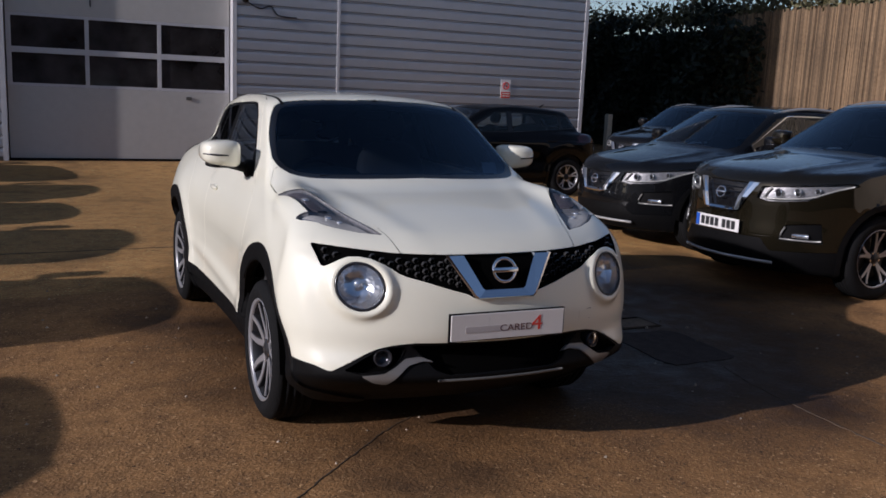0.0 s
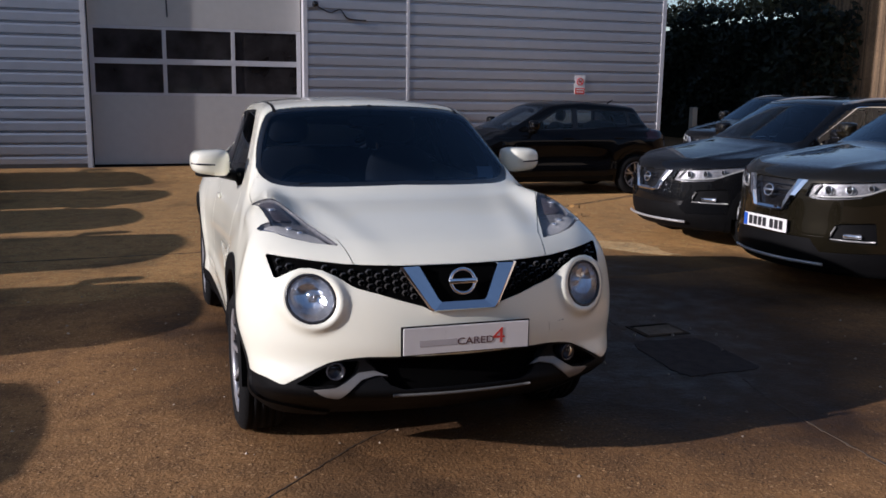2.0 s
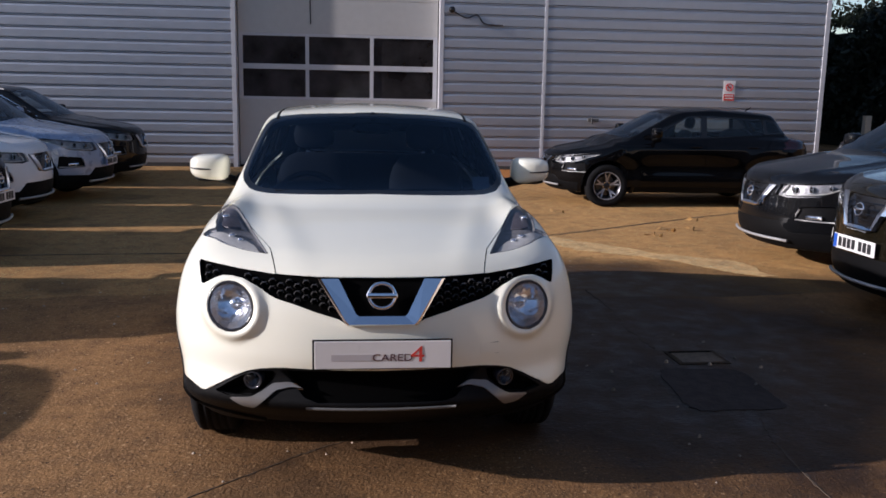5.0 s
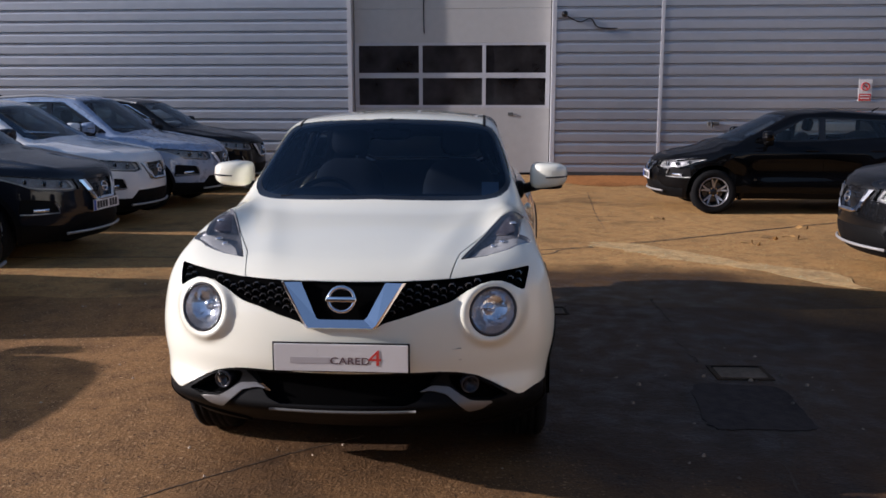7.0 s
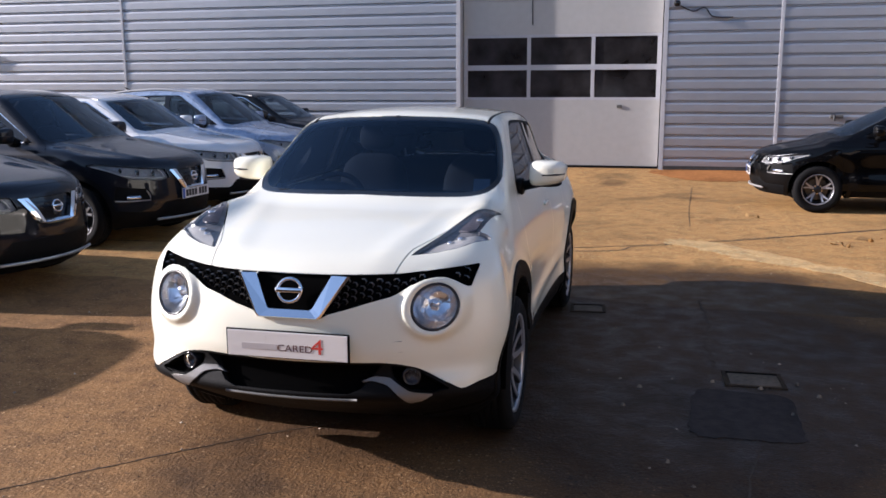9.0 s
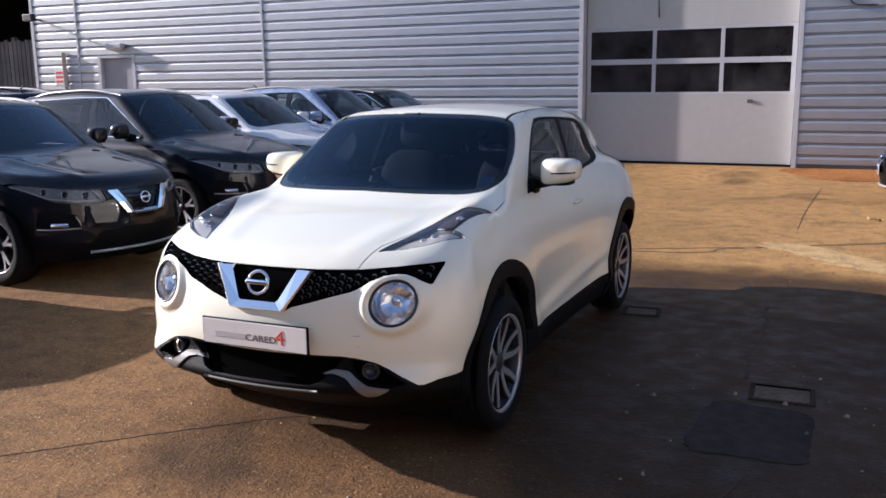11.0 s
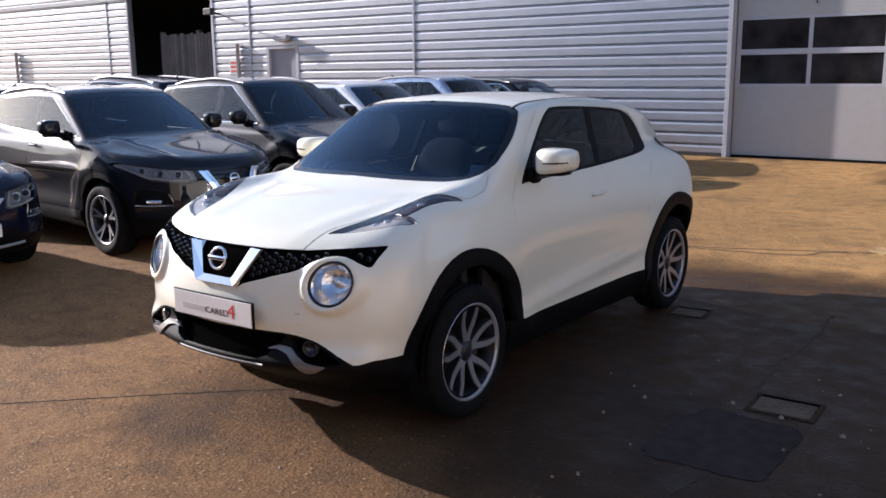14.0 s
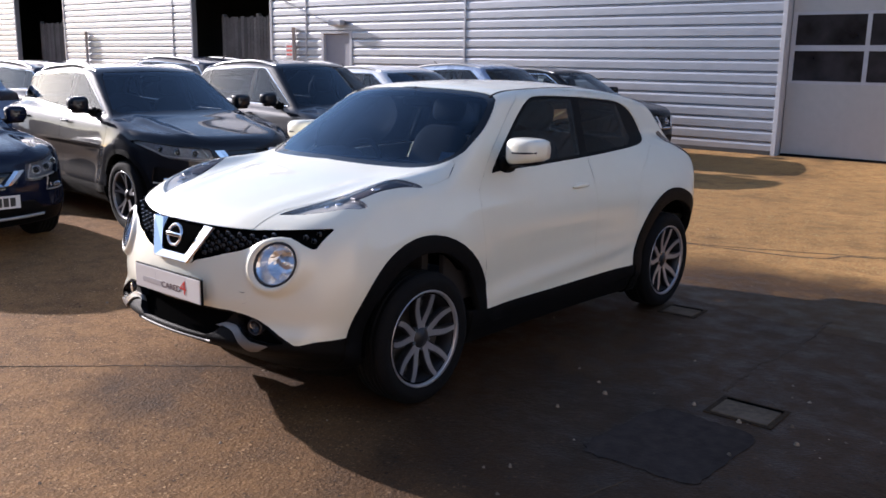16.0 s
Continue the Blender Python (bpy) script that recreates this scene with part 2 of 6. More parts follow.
# shade of deep recesses put into the colour: near-black, no gloss
M_RECESS_SHADE = mat("black_recess_shade", (0.003, 0.003, 0.003), 0.9, spec=0.0)
M_REDGREY = mat("dark_reddish_ink", (0.10, 0.045, 0.045), 0.5)
M_SMOKE = mat("smoked_lamp_housing", (0.025, 0.025, 0.03), 0.2, 0.0, vary=0.2, scale=40)
M_AMBER = mat("amber_bulb", (0.55, 0.20, 0.03), 0.2)
M_RED = mat("red_lamp_plastic", (0.016, 0.001, 0.001), 0.25, vary=0.1, scale=30, coat=0.2)
M_PLATE = mat("white_plate_plastic", (0.74, 0.72, 0.70), 0.3, vary=0.02, scale=10)
M_PLATEBLUE = mat("blue_plate_band", (0.02, 0.09, 0.42), 0.3)
M_INK = mat("black_ink", (0.02, 0.02, 0.022), 0.5)
M_GREYINK = mat("grey_ink", (0.50, 0.47, 0.47), 0.5)
M_REDINK = mat("red_ink", (0.60, 0.05, 0.035), 0.5)
M_PAPER = mat("white_paper", (0.72, 0.72, 0.68), 0.8, vary=0.03, scale=20)
PAINTS = {k: mat(k + "_paint", c, r, me, vary=0.03, scale=3, coat=co, spec=0.5 if c[0] > 0.3 else 0.03) for k, c, r, me, co in (
    ("olive_black", (0.011, 0.009, 0.005), 0.34, 0.35, 1.0), ("charcoal", (0.0045, 0.0047, 0.0055), 0.45, 0.0, 0.7),
    ("black", (0.002, 0.002, 0.0025), 0.45, 0.0, 0.45), ("dark_blue", (0.004, 0.007, 0.022), 0.45, 0.0, 0.7),
    ("slate_grey", (0.009, 0.0105, 0.0155), 0.42, 0.2, 0.75), ("white", (0.72, 0.73, 0.74), 0.25, 0.0, 1.0),
    ("silver_blue", (0.30, 0.37, 0.50), 0.28, 0.3, 1.0), ("bright_silver", (0.55, 0.56, 0.57), 0.28, 0.7, 1.0))}


# ---- mesh helpers ----
def mesh_ob(name, verts, faces, material, parent=None, label="", smooth=False):
    me = bpy.data.meshes.new(name)
    me.from_pydata([tuple(v) for v in verts], [], [tuple(f) for f in faces])
    if smooth:
        me.polygons.foreach_set("use_smooth", [True] * len(me.polygons))
    me.update()
    me.materials.append(material)
    ob = new(name, me)
    ob.parent = parent
    if label:
        tagged(ob, label)
    return ob


def part(name, bm, material, parent, label="", smooth=False):
    """Links a bmesh as one mesh object under a thing or a part."""
    me = bpy.data.meshes.new(name)
    if smooth:
        for f in bm.faces:
            f.smooth = True
    bm.normal_update()
    bm.to_mesh(me)
    bm.free()
    if "true_normal" in me.attributes:
        flat = np.zeros(len(me.vertices) * 3, np.float32)
        me.attributes["true_normal"].data.foreach_get("vector", flat)
        me.attributes.remove(me.attributes["true_normal"])
        me.normals_split_custom_set_from_vertices(flat.reshape(-1, 3))
    me.materials.append(material)
    ob = new(name, me)
    ob.parent = parent
    if label:
        tagged(ob, label)
    return ob


def empty(name, m=Matrix(), label="", category="", group=""):
    ob = new(name)
    ob.empty_display_size = 0.2
    ob.matrix_basis = m
    return tagged(ob, label, category, group)


def box(bm, lo, hi, bevel=0.0, m=None):
    vs = [bm.verts.new((x, y, z)) for x in (lo[0], hi[0]) for y in (lo[1], hi[1]) for z in (lo[2], hi[2])]
    for f in ((0, 1, 3, 2), (4, 6, 7, 5), (0, 4, 5, 1), (2, 3, 7, 6), (0, 2, 6, 4), (1, 5, 7, 3)):
        bm.faces.new([vs[i] for i in f])
    if bevel:
        es = list({e for v in vs for e in v.link_edges})
        r = bmesh.ops.bevel(bm, geom=es, offset=bevel, segments=2, affect="EDGES", profile=0.6)
        vs = list({v for v in vs if v.is_valid} | set(r["verts"]))
    if m is not None:
        bmesh.ops.transform(bm, matrix=m, verts=vs)
    return bm


def boxes(*items, bevel=0.0):
    bm = bmesh.new()
    for lo, hi in items:
        box(bm, lo, hi, bevel)
    return bm


def lathe(bm, profile, n=48, m=None, closed=False):
    """Turns (radius, along) points round the x axis."""
    rings = []
    for k in range(n):
        a = 2 * math.pi * k / n
        rings.append([bm.verts.new((h, r * math.cos(a), r * math.sin(a))) for r, h in profile])
    for k in range(n):
        p, q = rings[k], rings[(k + 1) % n]
        for i in range(len(profile) - (0 if closed else 1)):
            j = (i + 1) % len(profile)
            bm.faces.new((p[i], p[j], q[j], q[i]))
    if m is not None:
        bmesh.ops.transform(bm, matrix=m, verts=[v for r in rings for v in r])
    return bm


def disc(bm, r, h, n=32, m=None):
    vs = [bm.verts.new((h, r * math.cos(2 * math.pi * k / n), r * math.sin(2 * math.pi * k / n))) for k in range(n)]
    bm.faces.new(vs)
    if m is not None:
        bmesh.ops.transform(bm, matrix=m, verts=vs)
    return bm


def blob(bm, at, size, power=3.0, n=20, m=None):
    """A rounded box: a superellipsoid of half sizes size."""
    sp = lambda v, e: math.copysign(abs(v) ** e, v)
    e = 2.0 / power
    rows, all_vs = [], []
    for i in range(n + 1):
        a = math.pi * (i / n - 0.5)
        row = []
        for k in range(2 * n):
            b = math.pi * k / n
            row.append(Vector((size[0] * sp(math.cos(a), e) * sp(math.cos(b), e), size[1] * sp(math.cos(a), e) * sp(math.sin(b), e), size[2] * sp(math.sin(a), e))))
        rows.append(row)
    bot, top = bm.verts.new((0, 0, -size[2])), bm.verts.new((0, 0, size[2]))
    vr = [[bm.verts.new(c) for c in row] for row in rows[1:-1]]
    all_vs = [bot, top] + [v for r in vr for v in r]
    w = 2 * n
    for k in range(w):
        bm.faces.new((bot, vr[0][(k + 1) % w], vr[0][k]))
        bm.faces.new((top, vr[-1][k], vr[-1][(k + 1) % w]))
        for i in range(len(vr) - 1):
            bm.faces.new((vr[i][k], vr[i][(k + 1) % w], vr[i + 1][(k + 1) % w], vr[i + 1][k]))
    mm = Matrix.Translation(at) @ (m or Matrix())
    bmesh.ops.transform(bm, matrix=mm, verts=all_vs)
    return bm


def prism(bm, pts, depth, m=None):
    """A flat outline in x, z, made thick along y from 0 to depth."""
    a, b = [bm.verts.new((x, 0, z)) for x, z in pts], [bm.verts.new((x, depth, z)) for x, z in pts]
    n = len(pts)
    bm.faces.new(a)
    bm.faces.new(b[::-1])
    for i in range(n):
        bm.faces.new((a[i], b[i], b[(i + 1) % n], a[(i + 1) % n]))
    bmesh.ops.recalc_face_normals(bm, faces=bm.faces[:])
    if m is not None:
        bmesh.ops.transform(bm, matrix=m, verts=a + b)
    return bm


def tube(bm, pts, r, n=8, close=False):
    """A round bar along points."""
    pts = [Vector(p) for p in pts]
    rings = []
    for i, p in enumerate(pts):
        d = (pts[min(i + 1, len(pts) - 1)] - pts[max(i - 1, 0)]).normalized()
        if close:
            d = (pts[(i + 1) % len(pts)] - pts[i - 1]).normalized()
        u = d.orthogonal().normalized() if abs(d.z) > 0.99 else d.cross(Vector((0, 0, 1))).normalized()
        w = d.cross(u)
        rr = r[i] if isinstance(r, (list, tuple)) else r
        rings.append([bm.verts.new(p + rr * (math.cos(2 * math.pi * k / n) * u + math.sin(2 * math.pi * k / n) * w)) for k in range(n)])
    for i in range(len(pts) if close else len(pts) - 1):
        a, b = rings[i], rings[(i + 1) % len(pts)]
        for k in range(n):
            bm.faces.new((a[k], b[k], b[(k + 1) % n], a[(k + 1) % n]))
    if not close:
        bm.faces.new(rings[0][::-1])
        bm.faces.new(rings[-1])
    return bm


def smooth_path(pts, n=6, closed=False):
    """Catmull-Rom points through a rough outline."""
    out, k = [], len(pts)
    for i in range(k if closed else k - 1):
        p = [pts[(i + j) % k] if closed else pts[min(max(i + j, 0), k - 1)] for j in (-1, 0, 1, 2)]
        for s in range(n):
            t = s / n
            out.append(tuple(0.5 * (2 * b + (c - a) * t + (2 * a - 5 * b + 4 * c - d) * t * t + (3 * b - a - 3 * c + d) * t ** 3) for a, b, c, d in zip(*p)))
    if not closed:
        out.append(tuple(pts[-1]))
    return out


def round_corners(pts, r, n=4):
    """Rounds each corner of a closed outline by about r."""
    out, k = [], len(pts)
    for i in range(k):
        a, b, c = (np.array(pts[(i + j) % k], float) for j in (-1, 0, 1))
        u, w = a - b, c - b
        lu, lw = np.linalg.norm(u), np.linalg.norm(w)
        d = min(r, 0.45 * lu, 0.45 * lw)
        p, q = b + u / lu * d, b + w / lw * d
        for s in range(n + 1):
            t = s / n
            out.append(tuple((1 - t) ** 2 * p + 2 * t * (1 - t) * b + t * t * q))
    return out


def letters(text, size, m, material, parent, name="lettering", label=""):
    cu = bpy.data.curves.new(name, "FONT")
    cu.body, cu.size, cu.align_x, cu.align_y, cu.extrude = text, size, "LEFT", "BOTTOM_BASELINE", 0.0006
    tmp = bpy.data.objects.new(name, cu)
    scene.collection.objects.link(tmp)
    me = bpy.data.meshes.new_from_object(tmp.evaluated_get(bpy.context.evaluated_depsgraph_get()))
    bpy.data.objects.remove(tmp)
    me.transform(m)
    me.materials.clear()
    me.materials.append(material)
    ob = new(name, me)
    ob.parent = parent
    if label:
        tagged(ob, label)
    return ob


# ---- car bodies: one closed surface, cut along panel lines ----
def curve(pts):
    """A smooth function through (x, y) points."""
    p = np.array(smooth_path(pts, 12))
    return lambda v: np.interp(v, p[:, 0], p[:, 1])


def smax(a, b, k):
    h = np.maximum(k - np.abs(a - b), 0) / k
    return np.maximum(a, b) + h * h * k * 0.25


def smin(a, b, k):
    return -smax(-a, -b, k)


AXES = {"front": (0, 2, 1), "side": (1, 2, 0), "top": (0, 1, 2), "rear": (0, 2, 1)}


def facing(axis, n):
    return {"front": -n[1], "side": n[0], "top": n[2], "rear": n[1]}[axis]


class Shell:
    """Half a car body (x >= 0) as a surface round a spine, with regions cut out along outlines."""

    def __init__(self, solid, ya, yb, z0, counts, tilt=0.0):
        self.solid = solid
        nth, nf, ns, nr = counts
        th = np.linspace(0, math.pi, nth)
        cols = [(0.5 * math.pi * (1 - i / nf), 0, -1) for i in range(1, nf)]
        cols += [(0.0, i / ns, -1) for i in range(ns + 1)]
        cols += [(0.5 * math.pi * i / nr, 1, 1) for i in range(1, nr)]
        org, way = [], []
        for phi, s, sg in cols:
            for t in th:
                org.append((0, ya + (yb - ya) * s, z0))
                way.append((math.cos(phi) * math.sin(t), sg * math.sin(phi), -math.cos(phi) * math.cos(t)))
        org += [(0, ya, z0), (0, yb, z0)]
        way += [(0, -1, 0), (0, 1, 0)]
        org, way = np.array(org, float), np.array(way, float)
        way[np.abs(way) < 1e-12] = 0
        lo, hi = np.full(len(org), 0.02), np.full(len(org), 3.0)
        for _ in range(34):
            mid = 0.5 * (lo + hi)
            inside = solid(org + way * mid[:, None]) < 0
            lo, hi = np.where(inside, mid, lo), np.where(inside, hi, mid)
        pts = org + way * lo[:, None]
        bm = self.bm = bmesh.new()
        vs = [bm.verts.new(p) for p in pts]
        nc = len(cols)
        for c in range(nc - 1):
            for r in range(nth - 1):
                bm.faces.new((vs[c * nth + r], vs[(c + 1) * nth + r], vs[(c + 1) * nth + r + 1], vs[c * nth + r + 1]))
        for r in range(nth - 1):
            bm.faces.new((vs[-2], vs[r], vs[r + 1]))
            bm.faces.new((vs[-1], vs[(nc - 1) * nth + r + 1], vs[(nc - 1) * nth + r]))
        bm.normal_update()
        mid = vs[(nc // 2) * nth + nth // 2]
        if mid.normal.x < 0:
            bmesh.ops.reverse_faces(bm, faces=bm.faces[:])
            bm.normal_update()
        self.regions, self.margin = [], 3.2 / nth

    def region(self, name, axis, pts, lo=(-9, -9, -9), hi=(9, 9, 9), face=0.12):
        """Cuts the surface along an outline seen along an axis; what lies within is the region."""
        bm = self.bm
        i, j, _ = AXES[axis]
        pts = [tuple(p) for p in pts]
        arr = np.array(pts)
        mg = self.margin
        a0, a1 = arr.min(0) - mg, arr.max(0) + mg
        cand = set()
        for f in bm.faces:
            c = f.calc_center_median()
            if a0[0] <= c[i] <= a1[0] and a0[1] <= c[j] <= a1[1] and facing(axis, f.normal) > face - 0.1 and all(lo[k] - mg <= c[k] <= hi[k] + mg for k in range(3)):
                cand.add(f)
        for p, q in zip(pts, pts[1:] + pts[:1]):
            d = Vector((q[0] - p[0], q[1] - p[1]))
            ln = d.length
            if ln < 1e-6:
                continue
            d /= ln
            near = []
            for f in cand:
                c = f.calc_center_median()
                u, w = c[i] - p[0], c[j] - p[1]
                s = u * d[0] + w * d[1]
                if -mg < s < ln + mg and abs(u * d[1] - w * d[0]) < mg:
                    near.append(f)
            if not near:
                continue
            co, no = [0, 0, 0], [0, 0, 0]
            co[i], co[j], no[i], no[j] = p[0], p[1], -d[1], d[0]
            geom = near + list({e for f in near for e in f.edges}) + list({v for f in near for v in f.verts})
            r = bmesh.ops.bisect_plane(bm, geom=geom, plane_co=co, plane_no=no, dist=1e-4)
            cand.update(g for g in r["geom"] if isinstance(g, bmesh.types.BMFace))
            cand = {f for f in cand if f.is_valid}
        self.regions.append((name, axis, arr, lo, hi, face))

    def sort(self):
        bm = self.bm
        # true surface normals from the solid, so that thin cut faces do not disturb them
        p = np.array([v.co for v in bm.verts])
        g = np.zeros_like(p)
        for k in range(3):
            d = np.zeros(3)
            d[k] = 0.004
            g[:, k] = self.solid(p + d) - self.solid(p - d)
        g[np.abs(p[:, 0]) < 1e-4, 0] = 0
        g /= np.maximum(np.linalg.norm(g, axis=1), 1e-9)[:, None]
        self.normal = {v: Vector(n) for v, n in zip(bm.verts, g)}
        bm.normal_update()
        bm.faces.ensure_lookup_table()
        c = np.array([f.calc_center_median() for f in bm.faces])
        n = np.array([f.normal for f in bm.faces])
        names = np.array(["body"] * len(c), dtype=object)
        for name, axis, poly, lo, hi, face in self.regions:
            i, j, _ = AXES[axis]
            ok = (facing(axis, n.T) > face) & np.all((c >= lo) & (c <= hi), axis=1)
            inside = np.zeros(len(c), bool)
            x, y = c[:, i], c[:, j]
            for (x0, y0), (x1, y1) in zip(poly, np.roll(poly, -1, 0)):
                hit = (y0 > y) != (y1 > y)
                with np.errstate(divide="ignore", invalid="ignore"):
                    inside ^= hit & (x < (x1 - x0) * (y - y0) / (y1 - y0 + 1e-12) + x0)
            names[ok & inside] = name
        self.names = {f: names[k] for k, f in enumerate(bm.faces)}

    def take(self, want, offset=0.0, skirt=0.03, gap=0.0022, split=False, keep=None):
        """Meshes of the named regions: both halves in one, or two. Edges turn inwards by skirt."""
        names = (want,) if isinstance(want, str) else want
        faces = [f for f in self.bm.faces if self.names[f] in names and (keep is None or keep(f.calc_center_median()))]
        fs = set(faces)
        ids, co, no, edge = {}, [], [], {}
        for f in faces:
            for v in f.verts:
                if v not in ids:
                    ids[v] = len(co)
                    co.append(v.co.copy())
                    no.append(self.normal[v].copy())
        for k, n in enumerate(no):
            if abs(co[k].x) < 1e-4:
                n.x, co[k].x = 0, 0
                n.normalize()
        rim = []
        for f in faces:
            for lp in f.loops:
                e = lp.edge
                if sum(g in fs for g in e.link_faces) == 1 and not all(abs(v.co.x) < 1e-4 for v in e.verts):
                    rim.append((lp.vert, lp.link_loop_next.vert))
                    a_, b_ = e.verts
                    d = f.normal.cross(b_.co - a_.co)
                    if d.dot(f.calc_center_median() - a_.co) < 0:
                        d.negate()
                    for v in e.verts:
                        edge.setdefault(v, Vector())
                        edge[v] += d
        for v, d in edge.items():
            k = ids[v]
            d -= d.dot(no[k]) * no[k]
            if abs(v.co.x) < 1e-4:
                d.x = 0
            if d.length > 1e-9:
                co[k] += d.normalized() * gap
        base = [c + n * offset for c, n in zip(co, no)]
        polys = [[ids[v] for v in f.verts] for f in faces]
        low = {}
        for v in edge:
            low[v] = len(base)
            base.append(co[ids[v]] + no[ids[v]] * (offset - skirt))
        skirts = [[ids[b], ids[a], low[a], low[b]] for a, b in rim] if skirt else []
        sharp = [(ids[a], ids[b]) for a, b in rim]

        def build(sides):
            bm = bmesh.new()
            lay = bm.verts.layers.float_vector.new("true_normal")
            for sg in sides:
                vs = []
                for i, p in enumerate(base):
                    vs.append(bm.verts.new((p.x * sg, p.y, p.z)))
                    if i < len(no):
                        vs[-1][lay] = (no[i].x * sg, no[i].y, no[i].z)
                for k, pl in enumerate(polys + skirts):
                    loop = [vs[i] for i in pl]
                    if sg < 0:
                        loop.reverse()
                    try:
                        f = bm.faces.new(loop)
                    except ValueError:
                        continue
                    f.smooth = True
                for a, b in sharp:
                    e = bm.edges.get((vs[a], vs[b]))
                    if e:
                        e.smooth = False
            if len(sides) == 2:
                bmesh.ops.remove_doubles(bm, verts=[v for v in bm.verts if abs(v.co.x) < 2e-4], dist=3e-4)
            return bm
        return [build((1,)), build((-1,))] if split else build((1, -1))


def ellipse(cx, cy, rx, ry, n=40):
    return [(cx + rx * math.cos(2 * math.pi * k / n), cy + ry * math.sin(2 * math.pi * k / n)) for k in range(n)]


def plan_nose(x, half, bend, power):
    return bend * (1 - np.sqrt(np.maximum(1 - np.minimum(np.abs(x) / half, 1) ** power, 0)))


def wheel(parent, at, side, r_tyre, r_rim, width, style):
    """A wheel whose outer face looks along side * x."""
    m = Matrix.Translation(at) @ Matrix.Diagonal((side, 1, 1, 1))
    w = width / 2
    root = new("wheel")
    root.parent = parent
    bm = bmesh.new()
    s = r_rim
    lathe(bm, [(s - 0.004, -w * 0.9), (s + 0.02, -w), (r_tyre - 0.035, -w * 1.02), (r_tyre - 0.008, -w * 0.86), (r_tyre, -w * 0.7), *((r_tyre - d_, w * g + e) for g in (-0.5, -0.17, 0.17, 0.5) for d_, e in ((0, -0.006), (0.006, -0.004), (0.006, 0.004), (0, 0.006))), (r_tyre, w * 0.7), (r_tyre - 0.008, w * 0.86), (r_tyre - 0.035, w * 1.02),
               (0.5 * (s + r_tyre), w * 1.06), (s + 0.02, w), (s - 0.004, w * 0.9)], 64, m)
    part("tyre", bm, M_RUBBER, root, "black rubber tyre", True)
    bm = bmesh.new()
    lathe(bm, [(s - 0.004, -w * 0.9), (s - 0.03, -w * 0.7), (s - 0.035, w * 0.55), (s - 0.020, w * 0.80)], 64, m)
    part("rim_barrel", bm, M_ALLOYDK, root, "dark rim barrel", True)
    bm = bmesh.new()
    lathe(bm, [(s - 0.012, w * 0.80), (s - 0.010, w * 0.88), (s + 0.003, w * 0.97), (s + 0.004, w * 0.9)], 64, m)
    part("rim", bm, M_ALLOY, root, "silver alloy rim", True)
    # twin spokes, machined faces over dark sides
    n_sp = 5
    for dark in (True, False):
        bm = bmesh.new()
        for k in range(n_sp):
            for dv in (-1, 1):
                spread0, spread1 = (0.10, 0.235) if style == "ten" else (0.05, 0.20)
                hw0, hw1 = (0.017, 0.0115) if style == "ten" else (0.014, 0.010)
                if dark:
                    hw0, hw1 = hw0 + 0.006, hw1 + 0.008
                base_a = 2 * math.pi * k / n_sp + 0.3
                outer, inner = [], []
                for q in range(7):
                    u = q / 6
                    rr = 0.045 + (s - 0.02 - 0.045) * u
                    a = base_a + dv * (spread0 + (spread1 - spread0) * u ** 1.3 + 0.13 * math.sin(math.pi * u) * (1 if style == "ten" else 0))
                    hw = (hw0 + (hw1 - hw0) * u) / rr
                    h = w * (0.62 + 0.28 * u ** 1.5) - (0.004 if dark else 0)
                    outer.append((rr, a + hw, h))
                    inner.append((rr, a - hw, h))
                top = [bm.verts.new(m @ Vector((h, rr * math.cos(a), rr * math.sin(a)))) for rr, a, h in outer + inner[::-1]]
                bot = [bm.verts.new(m @ Vector((h - (0.035 if dark else 0.006), rr * math.cos(a), rr * math.sin(a)))) for rr, a, h in outer + inner[::-1]]
                nn = len(top)
                for q in range(6):
                    bm.faces.new((top[q], top[q + 1], top[nn - 2 - q], top[nn - 1 - q]))
                for q in range(nn):
                    bm.faces.new((top[q], bot[q], bot[(q + 1) % nn], top[(q + 1) % nn]))
        bmesh.ops.recalc_face_normals(bm, faces=bm.faces[:])
        part("spoke_side" if dark else "spoke_face", bm, M_ALLOYDK if dark else M_ALLOY, root, "dark grey spoke pockets" if dark else "machined silver spokes")
    bm = bmesh.new()
    lathe(bm, [(0.0, w * 0.72), (0.028, w * 0.72), (0.034, w * 0.66), (0.065, w * 0.60), (0.07, w * 0.4)], 24, m)
    part("hub_cap", bm, M_ALLOYDK, root, "", True)
    for k in range(5):
        bm = bmesh.new()
        a = 2 * math.pi * (k + 0.5) / 5 + 0.3
        lathe(bm, [(0.0, w * 0.66), (0.010, w * 0.66), (0.011, w * 0.5)], 8, m @ Matrix.Translation((0, 0.055 * math.cos(a), 0.055 * math.sin(a))))
        part("wheel_nut", bm, M_CHROME, root)
    bm = bmesh.new()
    lathe(bm, [(0.06, w * 0.1), (s - 0.06, w * 0.1), (s - 0.06, w * -0.05), (0.06, w * -0.05)], 40, m)
    part("brake_disc", bm, M_DISC, root, "dull steel brake disc")
    bm = bmesh.new()
    disc(bm, s - 0.01, -w * 0.3, 40, m)
    part("backing", bm, M_CABIN, root)
    return root


